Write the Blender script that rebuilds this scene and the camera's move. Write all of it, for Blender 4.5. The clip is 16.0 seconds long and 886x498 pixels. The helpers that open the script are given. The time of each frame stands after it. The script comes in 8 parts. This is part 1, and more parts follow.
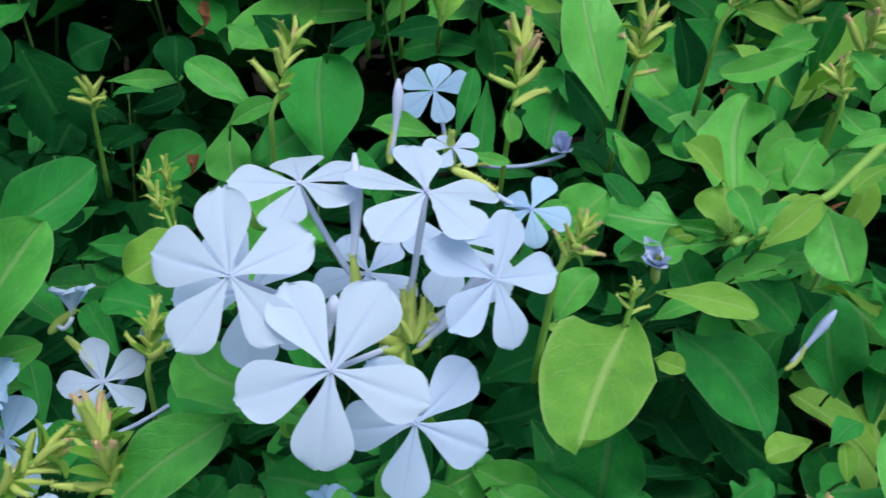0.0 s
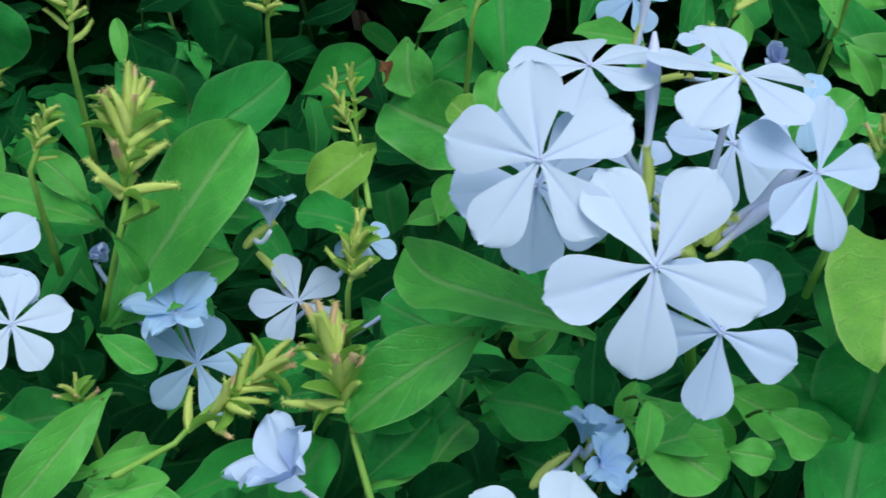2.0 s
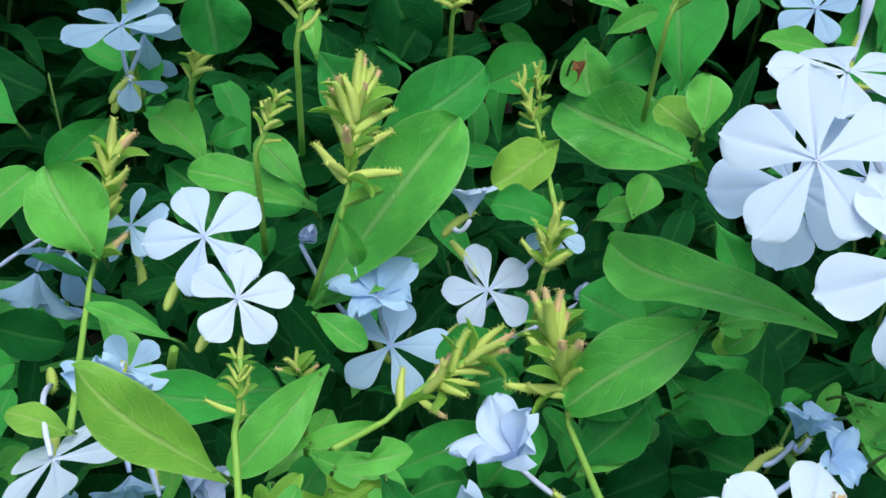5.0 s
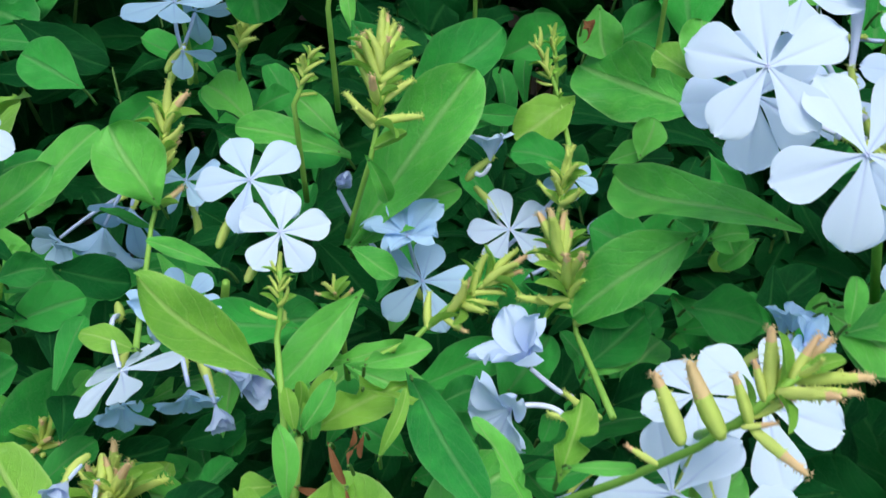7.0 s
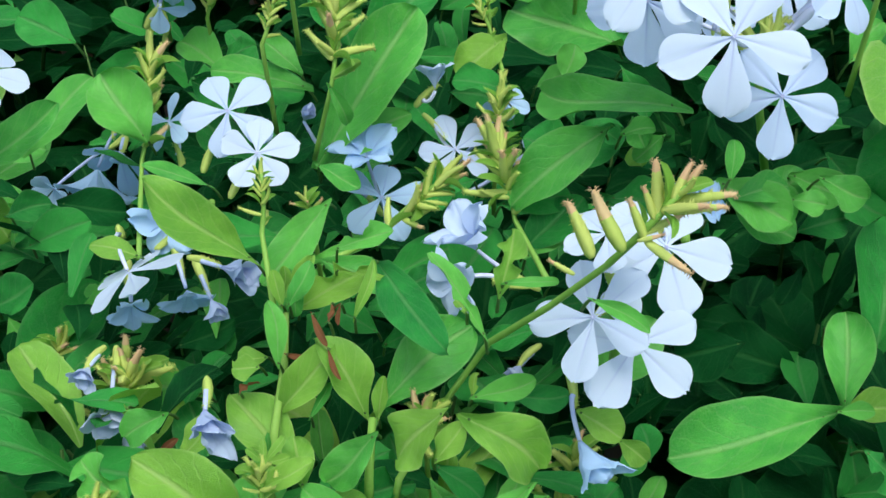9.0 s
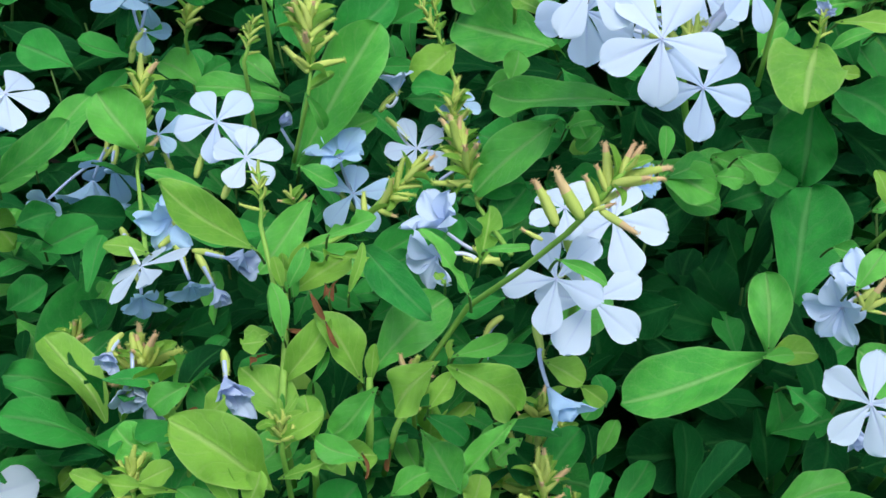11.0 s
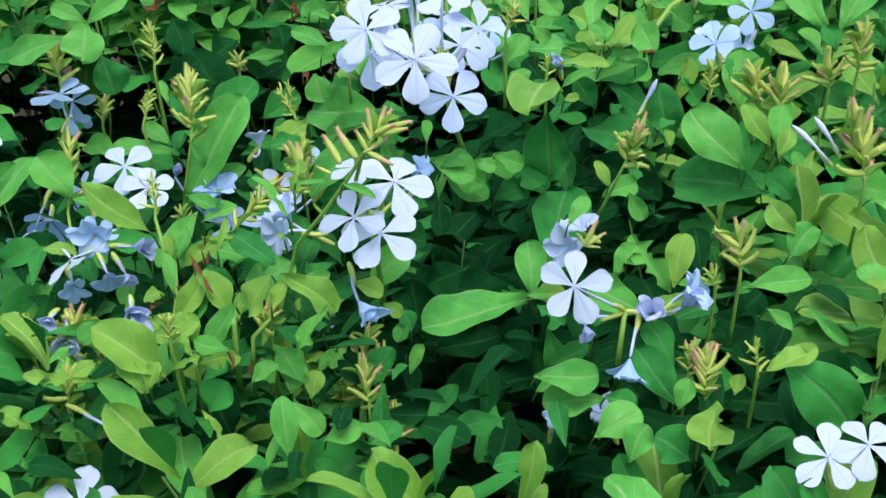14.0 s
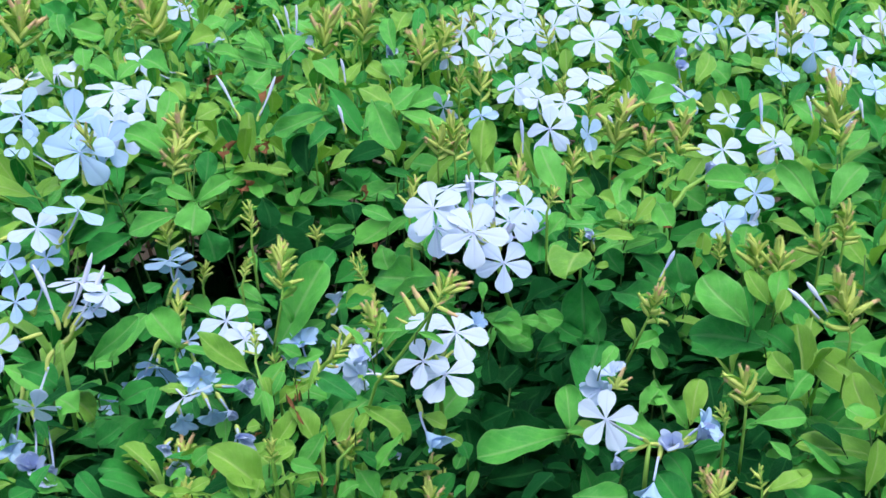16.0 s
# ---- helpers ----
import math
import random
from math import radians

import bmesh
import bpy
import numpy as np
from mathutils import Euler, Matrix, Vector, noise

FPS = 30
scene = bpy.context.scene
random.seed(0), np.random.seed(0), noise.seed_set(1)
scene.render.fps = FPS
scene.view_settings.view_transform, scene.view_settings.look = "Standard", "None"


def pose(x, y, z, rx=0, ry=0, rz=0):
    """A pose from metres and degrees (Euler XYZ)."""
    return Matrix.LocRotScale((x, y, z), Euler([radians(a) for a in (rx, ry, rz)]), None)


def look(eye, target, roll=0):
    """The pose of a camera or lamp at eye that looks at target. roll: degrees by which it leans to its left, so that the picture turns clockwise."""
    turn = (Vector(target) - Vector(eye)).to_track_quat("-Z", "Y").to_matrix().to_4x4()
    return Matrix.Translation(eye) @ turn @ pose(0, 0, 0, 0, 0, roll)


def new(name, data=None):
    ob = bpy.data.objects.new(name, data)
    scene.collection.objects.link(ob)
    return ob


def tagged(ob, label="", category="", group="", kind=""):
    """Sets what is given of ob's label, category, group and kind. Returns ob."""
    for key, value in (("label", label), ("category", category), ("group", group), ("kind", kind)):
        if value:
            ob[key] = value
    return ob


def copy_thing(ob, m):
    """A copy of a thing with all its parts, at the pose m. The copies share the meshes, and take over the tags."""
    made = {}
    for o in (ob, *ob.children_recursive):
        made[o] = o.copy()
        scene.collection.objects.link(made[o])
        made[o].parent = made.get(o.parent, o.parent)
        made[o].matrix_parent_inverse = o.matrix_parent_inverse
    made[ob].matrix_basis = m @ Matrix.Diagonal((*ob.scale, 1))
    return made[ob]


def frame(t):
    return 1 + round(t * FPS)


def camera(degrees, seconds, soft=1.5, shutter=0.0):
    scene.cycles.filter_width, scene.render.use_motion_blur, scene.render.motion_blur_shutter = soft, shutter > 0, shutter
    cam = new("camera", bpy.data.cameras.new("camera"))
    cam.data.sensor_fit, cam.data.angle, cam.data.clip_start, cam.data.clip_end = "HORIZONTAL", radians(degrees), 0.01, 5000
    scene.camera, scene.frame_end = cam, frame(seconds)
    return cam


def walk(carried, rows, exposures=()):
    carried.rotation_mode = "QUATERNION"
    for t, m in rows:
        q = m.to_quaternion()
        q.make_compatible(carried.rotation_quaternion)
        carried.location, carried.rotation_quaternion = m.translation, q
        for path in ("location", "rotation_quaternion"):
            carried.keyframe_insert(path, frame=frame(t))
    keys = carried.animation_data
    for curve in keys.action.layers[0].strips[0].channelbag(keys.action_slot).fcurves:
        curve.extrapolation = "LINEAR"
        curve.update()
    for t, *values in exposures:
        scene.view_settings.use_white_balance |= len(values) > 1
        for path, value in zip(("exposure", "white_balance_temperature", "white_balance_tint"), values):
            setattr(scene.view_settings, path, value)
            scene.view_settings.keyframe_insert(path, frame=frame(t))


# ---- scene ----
cam = camera(38.47, 16.0, shutter=0.3)
ROWS = [
    (0.0, -0.0100, -0.0038, 1.1039, 49.93, -3.46, -2.61),
    (0.5, -0.0240, 0.0008, 1.0958, 49.76, -3.21, -1.79),
    (1.0, -0.0323, 0.0058, 1.0854, 48.96, -3.00, -1.54),
    (1.5, -0.0362, 0.0090, 1.0842, 48.42, -2.85, -1.44),
    (2.0, -0.0509, 0.0067, 1.0791, 48.07, -2.88, -0.99),
    (2.5, -0.0626, 0.0056, 1.0790, 47.68, -3.16, -0.31),
    (3.0, -0.0725, 0.0056, 1.0780, 47.64, -3.39, 0.56),
    (3.5, -0.0801, 0.0011, 1.0822, 47.63, -3.64, 1.27),
    (4.0, -0.0853, 0.0023, 1.0796, 47.59, -3.71, 1.35),
    (6.5, -0.0790, -0.0231, 1.0857, 48.83, -1.37, 4.59),
    (7.0, -0.0733, -0.0370, 1.0874, 48.80, -0.14, 3.55),
    (7.5, -0.0710, -0.0593, 1.0907, 48.72, 0.36, 2.98),
    (8.0, -0.0672, -0.0688, 1.0900, 48.73, 1.18, 1.94),
    (8.5, -0.0679, -0.0781, 1.0947, 48.67, 1.28, 0.91),
    (11.0, -0.0850, -0.1299, 1.1270, 49.10, 0.88, -4.39),
    (11.5, -0.0744, -0.1363, 1.1341, 49.45, 1.41, -5.66),
    (12.0, -0.0543, -0.1623, 1.1441, 51.48, 1.79, -7.07),
    (12.5, -0.0469, -0.1987, 1.1523, 53.38, 2.60, -8.21),
    (13.0, -0.0632, -0.2361, 1.1634, 55.35, 2.77, -8.54),
    (13.5, -0.0607, -0.2735, 1.1641, 57.95, 2.90, -8.75),
    (14.0, -0.0599, -0.3023, 1.1414, 59.01, 3.07, -8.76),
    (14.5, -0.0682, -0.3129, 1.1443, 59.96, 3.13, -8.74),
    (15.0, -0.0781, -0.3381, 1.1661, 63.55, 3.28, -8.25),
    (15.5, -0.0773, -0.3627, 1.1776, 65.69, 3.43, -7.96),
    (16.0, -0.0824, -0.3934, 1.1794, 66.95, 3.40, -7.40),
]
EXPOSURES = [(0.0, -0.08, 5900, 0), (0.5, -0.05, 5900, 0), (1.0, -0.12, 5900, 0), (1.5, -0.12, 5850, -1), (2.5, -0.02, 5800, -6), (3.5, 0.22, 6150, -5), (8.5, 0.24, 6150, -3), (11.0, 0.22, 6100, -1), (13.0, 0.30, 6050, 5), (14.5, 0.32, 6000, 7), (16.0, 0.36, 5900, 6)]
walk(cam, [(t, pose(x, y, z, rx, ry, rz)) for t, x, y, z, rx, ry, rz in ROWS], EXPOSURES)

# ---- world, sun, exposure ----
world = bpy.data.worlds.new("world")
scene.world = world
world.use_nodes = True
wn = world.node_tree.nodes
wl = world.node_tree.links
sky = wn.new("ShaderNodeTexSky")
sky.sky_type = "NISHITA"
sky.sun_disc = False
sky.sun_elevation = radians(77)
sky.sun_rotation = radians(150)
sky.air_density = 1.0
sky.dust_density = 4.0
wn["Background"].inputs["Strength"].default_value = 0.16
wl.new(sky.outputs[0], wn["Background"].inputs["Color"])
sun = new("sun", bpy.data.lights.new("sun", "SUN"))
sun.data.energy = 1.6
sun.data.angle = radians(45)
sun.data.color = (1.0, 0.985, 0.97)
sun.matrix_world = look((0.35, -0.6, 3.0), (0, 0, 0))


# ---- materials ----
def material(name):
    m = bpy.data.materials.new(name)
    m.use_nodes = True
    m.node_tree.nodes.clear()
    return m, m.node_tree.nodes, m.node_tree.links


def rgb_mix(n, l, fac, a, b, mode="MIX"):
    x = n.new("ShaderNodeMix")
    x.data_type, x.blend_type = "RGBA", mode
    for socket, value in ((x.inputs[0], fac), (x.inputs[6], a), (x.inputs[7], b)):
        if isinstance(value, bpy.types.NodeSocket):
            l.new(value, socket)
        else:
            socket.default_value = value
    return x.outputs[2]


def maths(n, l, op, a, b=0.0, clamp=False):
    x = n.new("ShaderNodeMath")
    x.operation, x.use_clamp = op, clamp
    for socket, value in ((x.inputs[0], a), (x.inputs[1], b)):
        if isinstance(value, bpy.types.NodeSocket):
            l.new(value, socket)
        else:
            socket.default_value = value
    return x.outputs[0]


def ramp(n, l, fac, stops):
    x = n.new("ShaderNodeValToRGB")
    el = x.color_ramp.elements
    el[0].position, el[0].color = stops[0]
    el[1].position, el[1].color = stops[-1]
    for p, c in stops[1:-1]:
        el.new(p).color = c
    l.new(fac, x.inputs[0])
    return x.outputs[0]


def noise_tex(n, l, scale, detail=3.0, rough=0.55, vec=None):
    x = n.new("ShaderNodeTexNoise")
    x.inputs["Scale"].default_value = scale
    x.inputs["Detail"].default_value = detail
    x.inputs["Roughness"].default_value = rough
    if vec is not None:
        l.new(vec, x.inputs["Vector"])
    return x.outputs[0]


def leaf_material(name, dark, light, rib, thin, rough, gloss=0.2):
    """A leaf blade: colour that differs from leaf to leaf, pale midrib, side veins, blotches, a thin blade that lets light through."""
    m, n, l = material(name)
    out = n.new("ShaderNodeOutputMaterial")
    uv = n.new("ShaderNodeUVMap")
    sep = n.new("ShaderNodeSeparateXYZ")
    l.new(uv.outputs[0], sep.inputs[0])
    u, v = sep.outputs[0], sep.outputs[1]
    side = maths(n, l, "ABSOLUTE", maths(n, l, "SUBTRACT", v, 0.5))
    info = n.new("ShaderNodeObjectInfo")
    geo = n.new("ShaderNodeNewGeometry")
    rnd = maths(n, l, "FRACT", maths(n, l, "ADD", info.outputs["Random"], geo.outputs["Random Per Island"]))
    base = rgb_mix(n, l, rnd, dark, light)
    tc = n.new("ShaderNodeTexCoord")
    blotch = noise_tex(n, l, 90.0, 4.0, 0.6, tc.outputs["Object"])
    base = rgb_mix(n, l, maths(n, l, "MULTIPLY", ramp(n, l, blotch, [(0.42, (0, 0, 0, 1)), (0.68, (1, 1, 1, 1))]), 0.6), base, tuple(c * 1.35 for c in light[:3]) + (1,))
    fine = noise_tex(n, l, 900.0, 2.0, 0.5, tc.outputs["Object"])
    base = rgb_mix(n, l, maths(n, l, "MULTIPLY", fine, 0.25), base, tuple(c * 0.6 for c in dark[:3]) + (1,))
    patch = noise_tex(n, l, 38.0, 2.0, 0.5, tc.outputs["Object"])
    base = rgb_mix(n, l, maths(n, l, "MULTIPLY", ramp(n, l, patch, [(0.45, (0, 0, 0, 1)), (0.65, (1, 1, 1, 1))]), 0.32), base, tuple(c * 0.95 for c in dark[:3]) + (1,))
    # side veins run forward from the midrib
    phase = maths(n, l, "ADD", maths(n, l, "MULTIPLY", u, 40.0), maths(n, l, "MULTIPLY", side, -30.0))
    wob = maths(n, l, "MULTIPLY", noise_tex(n, l, 130.0, 3.0, 0.6, tc.outputs["Object"]), 9.0)
    wave = maths(n, l, "SINE", maths(n, l, "ADD", phase, wob))
    vein = ramp(n, l, wave, [(0.86, (0, 0, 0, 1)), (1.0, (1, 1, 1, 1))])
    base = rgb_mix(n, l, maths(n, l, "MULTIPLY", vein, 0.20), base, rib)
    # fine net of veins between them, pale margin
    net = n.new("ShaderNodeTexVoronoi")
    net.feature = "DISTANCE_TO_EDGE"
    stretch = n.new("ShaderNodeVectorMath")
    stretch.operation = "MULTIPLY"
    stretch.inputs[1].default_value = (15.0, 8.0, 1.0)
    l.new(uv.outputs[0], stretch.inputs[0])
    l.new(stretch.outputs[0], net.inputs["Vector"])
    mesh_lines = ramp(n, l, net.outputs["Distance"], [(0.0, (1, 1, 1, 1)), (0.035, (0.5, 0.5, 0.5, 1)), (0.09, (0, 0, 0, 1))])
    base = rgb_mix(n, l, maths(n, l, "MULTIPLY", mesh_lines, 0.26), base, rib)
    margin = ramp(n, l, side, [(0.455, (0, 0, 0, 1)), (0.495, (1, 1, 1, 1))])
    base = rgb_mix(n, l, maths(n, l, "MULTIPLY", margin, 0.5), base, rib)
    mid = ramp(n, l, side, [(0.0, (1, 1, 1, 1)), (0.026, (0.85, 0.85, 0.85, 1)), (0.058, (0, 0, 0, 1))])
    base = rgb_mix(n, l, maths(n, l, "MULTIPLY", mid, 0.7), base, rib)
    # browned rim on some leaves
    rim = ramp(n, l, maths(n, l, "ADD", u, maths(n, l, "MULTIPLY", blotch, 0.12)), [(1.015, (0, 0, 0, 1)), (1.05, (1, 1, 1, 1))])
    old = ramp(n, l, rnd, [(0.80, (0, 0, 0, 1)), (0.84, (1, 1, 1, 1))])
    base = rgb_mix(n, l, maths(n, l, "MULTIPLY", rim, old), base, (0.30, 0.10, 0.03, 1))
    bump = n.new("ShaderNodeBump")
    bump.inputs["Strength"].default_value = 0.55
    bump.inputs["Distance"].default_value = 0.0013
    height = maths(n, l, "SUBTRACT", maths(n, l, "MULTIPLY", blotch, 0.8), maths(n, l, "ADD", maths(n, l, "MULTIPLY", vein, 0.25), maths(n, l, "ADD", mid, maths(n, l, "MULTIPLY", mesh_lines, 0.4))))
    l.new(height, bump.inputs["Height"])
    p = n.new("ShaderNodeBsdfPrincipled")
    l.new(base, p.inputs["Base Color"])
    p.inputs["Specular IOR Level"].default_value = gloss
    l.new(maths(n, l, "ADD", maths(n, l, "MULTIPLY", blotch, 0.2), rough - 0.1), p.inputs["Roughness"])
    l.new(bump.outputs[0], p.inputs["Normal"])
    t = n.new("ShaderNodeBsdfTranslucent")
    l.new(rgb_mix(n, l, 0.5, base, (light[0] * 1.5, light[1] * 1.5, light[2] * 0.8, 1)), t.inputs["Color"])
    mix = n.new("ShaderNodeMixShader")
    mix.inputs[0].default_value = thin
    l.new(p.outputs[0], mix.inputs[1])
    l.new(t.outputs[0], mix.inputs[2])
    l.new(mix.outputs[0], out.inputs[0])
    return m


def petal_material(name, pale, deep, thin):
    """A petal: pale blade, darker line down the middle, faint veins, light coming through."""
    m, n, l = material(name)
    out = n.new("ShaderNodeOutputMaterial")
    uv = n.new("ShaderNodeUVMap")
    sep = n.new("ShaderNodeSeparateXYZ")
    l.new(uv.outputs[0], sep.inputs[0])
    u, v = sep.outputs[0], sep.outputs[1]
    side = maths(n, l, "ABSOLUTE", maths(n, l, "SUBTRACT", v, 0.5))
    info = n.new("ShaderNodeObjectInfo")
    tc = n.new("ShaderNodeTexCoord")
    cloud = noise_tex(n, l, 130.0, 3.0, 0.5, tc.outputs["Object"])
    base = rgb_mix(n, l, maths(n, l, "ADD", maths(n, l, "MULTIPLY", info.outputs["Random"], 0.35), maths(n, l, "MULTIPLY", cloud, 0.35)), pale, deep)
    rays = maths(n, l, "SINE", maths(n, l, "MULTIPLY", v, 62.0))
    base = rgb_mix(n, l, maths(n, l, "MULTIPLY", ramp(n, l, rays, [(0.6, (0, 0, 0, 1)), (1.0, (1, 1, 1, 1))]), 0.05), base, deep)
    line = ramp(n, l, maths(n, l, "MULTIPLY", side, maths(n, l, "ADD", maths(n, l, "MULTIPLY", u, 1.2), 0.25)), [(0.0, (1, 1, 1, 1)), (0.018, (0.55, 0.55, 0.55, 1)), (0.05, (0, 0, 0, 1))])
    fade = ramp(n, l, u, [(0.0, (1, 1, 1, 1)), (0.85, (0.15, 0.15, 0.15, 1)), (1.0, (0, 0, 0, 1))])
    line = maths(n, l, "MULTIPLY", line, fade)
    base = rgb_mix(n, l, maths(n, l, "MULTIPLY", line, 0.6), base, (deep[0] * 0.62, deep[1] * 0.58, deep[2] * 0.82, 1))
    bump = n.new("ShaderNodeBump")
    bump.inputs["Strength"].default_value = 0.25
    bump.inputs["Distance"].default_value = 0.0004
    l.new(maths(n, l, "ADD", cloud, maths(n, l, "MULTIPLY", rays, 0.03)), bump.inputs["Height"])
    p = n.new("ShaderNodeBsdfPrincipled")
    l.new(base, p.inputs["Base Color"])
    p.inputs["Roughness"].default_value = 0.5
    p.inputs["Specular IOR Level"].default_value = 0.3
    l.new(bump.outputs[0], p.inputs["Normal"])
    t = n.new("ShaderNodeBsdfTranslucent")
    l.new(base, t.inputs["Color"])
    mix = n.new("ShaderNodeMixShader")
    mix.inputs[0].default_value = thin
    l.new(p.outputs[0], mix.inputs[1])
    l.new(t.outputs[0], mix.inputs[2])
    l.new(mix.outputs[0], out.inputs[0])
    return m


def skin_material(name, a, b, scale=300.0, rough=0.55, thin=0.0):
    """Stems, calyces, tubes: two colours broken up by noise, fine relief."""
    m, n, l = material(name)
    out = n.new("ShaderNodeOutputMaterial")
    tc = n.new("ShaderNodeTexCoord")
    info = n.new("ShaderNodeObjectInfo")
    no = noise_tex(n, l, scale, 3.0, 0.6, tc.outputs["Object"])
    fac = maths(n, l, "ADD", maths(n, l, "MULTIPLY", no, 0.9), maths(n, l, "MULTIPLY", info.outputs["Random"], 0.35), True)
    base = rgb_mix(n, l, fac, a, b)
    bump = n.new("ShaderNodeBump")
    bump.inputs["Strength"].default_value = 0.4
    bump.inputs["Distance"].default_value = 0.0003
    l.new(no, bump.inputs["Height"])
    p = n.new("ShaderNodeBsdfPrincipled")
    l.new(base, p.inputs["Base Color"])
    p.inputs["Roughness"].default_value = rough
    p.inputs["Specular IOR Level"].default_value = 0.3
    l.new(bump.outputs[0], p.inputs["Normal"])
    if thin:
        t = n.new("ShaderNodeBsdfTranslucent")
        l.new(base, t.inputs["Color"])
        mix = n.new("ShaderNodeMixShader")
        mix.inputs[0].default_value = thin
        l.new(p.outputs[0], mix.inputs[1])
        l.new(t.outputs[0], mix.inputs[2])
        p = mix
    l.new(p.outputs[0], out.inputs[0])
    return m


LEAF = {
    "young": leaf_material("leaf_young", (0.17, 0.43, 0.040, 1), (0.31, 0.57, 0.066, 1), (0.48, 0.64, 0.19, 1), 0.20, 0.40, 0.46),
    "mid": leaf_material("leaf_mid", (0.064, 0.37, 0.044, 1), (0.180, 0.57, 0.074, 1), (0.30, 0.54, 0.17, 1), 0.14, 0.38, 0.46),
    # Mature green darkened further: the hedge's inner shade put into its colour.
    "dark": leaf_material("leaf_mature_shaded", (0.005, 0.045, 0.012, 1), (0.011, 0.095, 0.019, 1), (0.035, 0.14, 0.036, 1), 0.04, 0.54, 0.06),
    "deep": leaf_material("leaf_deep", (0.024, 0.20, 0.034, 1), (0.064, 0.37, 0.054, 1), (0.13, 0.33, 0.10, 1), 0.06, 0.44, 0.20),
    "dry": leaf_material("leaf_dry", (0.20, 0.07, 0.03, 1), (0.34, 0.14, 0.06, 1), (0.30, 0.16, 0.08, 1), 0.15, 0.7),
}
PETAL = {
    "white": petal_material("petal_white", (0.725, 0.795, 0.935, 1), (0.62, 0.69, 0.905, 1), 0.26),
    "lilac": petal_material("petal_lilac", (0.68, 0.77, 0.97, 1), (0.55, 0.65, 0.94, 1), 0.26),
    "blue": petal_material("petal_blue", (0.56, 0.74, 0.97, 1), (0.42, 0.60, 0.93, 1), 0.24),
    "wilt": petal_material("petal_wilted", (0.66, 0.74, 0.95, 1), (0.45, 0.50, 0.80, 1), 0.25),
}
STEM = {
    "green": skin_material("stem_green", (0.16, 0.36, 0.04, 1), (0.30, 0.48, 0.09, 1)),
    "dark": skin_material("stem_dark", (0.06, 0.14, 0.03, 1), (0.12, 0.22, 0.05, 1)),
    "wood": skin_material("stem_brown", (0.10, 0.06, 0.03, 1), (0.22, 0.16, 0.08, 1)),
}
CALYX = skin_material("calyx_green", (0.48, 0.68, 0.11, 1), (0.84, 0.86, 0.25, 1), 500.0, 0.55, 0.2)
TIP = skin_material("calyx_rust_tip", (0.88, 0.74, 0.36, 1), (0.86, 0.52, 0.30, 1), 500.0, 0.55, 0.2)
TUBE = {
    "white": skin_material("tube_lilac", (0.76, 0.79, 0.95, 1), (0.62, 0.62, 0.86, 1), 300.0, 0.5),
    "blue": skin_material("tube_blue", (0.60, 0.68, 0.94, 1), (0.50, 0.54, 0.84, 1), 300.0, 0.5),
}
SOIL = skin_material("soil", (0.03, 0.022, 0.015, 1), (0.07, 0.05, 0.03, 1), 40.0, 0.95)


# ---- mesh builders ----
def finish(bm, name, mats, smooth=True):
    me = bpy.data.meshes.new(name)
    bm.to_mesh(me)
    bm.free()
    for m in mats if isinstance(mats, (list, tuple)) else [mats]:
        me.materials.append(m)
    if smooth:
        me.shade_smooth()
    return me


def part_of(name, me, parent, label="", m=None):
    ob = new(name, me)
    ob.parent = parent
    if m is not None:
        ob.matrix_basis = m
    return tagged(ob, label) if label else ob


def thing(name, at, label, category, group=""):
    ob = new(name)
    ob.empty_display_size = 0.01
    ob.location = at
    return tagged(ob, label, category, group)


def sheet(bm, rows_of_points, uvs, mat=0):
    """A grid of points as a smooth sheet with UVs."""
    uv = bm.loops.layers.uv.verify()
    grid = [[bm.verts.new(p) for p in row] for row in rows_of_points]
    for i in range(len(grid) - 1):
        for j in range(len(grid[0]) - 1):
            f = bm.faces.new((grid[i][j], grid[i][j + 1], grid[i + 1][j + 1], grid[i + 1][j]))
            f.material_index = mat
            for loop, (a, b) in zip(f.loops, ((i, j), (i, j + 1), (i + 1, j + 1), (i + 1, j))):
                loop[uv].uv = uvs[a][b]


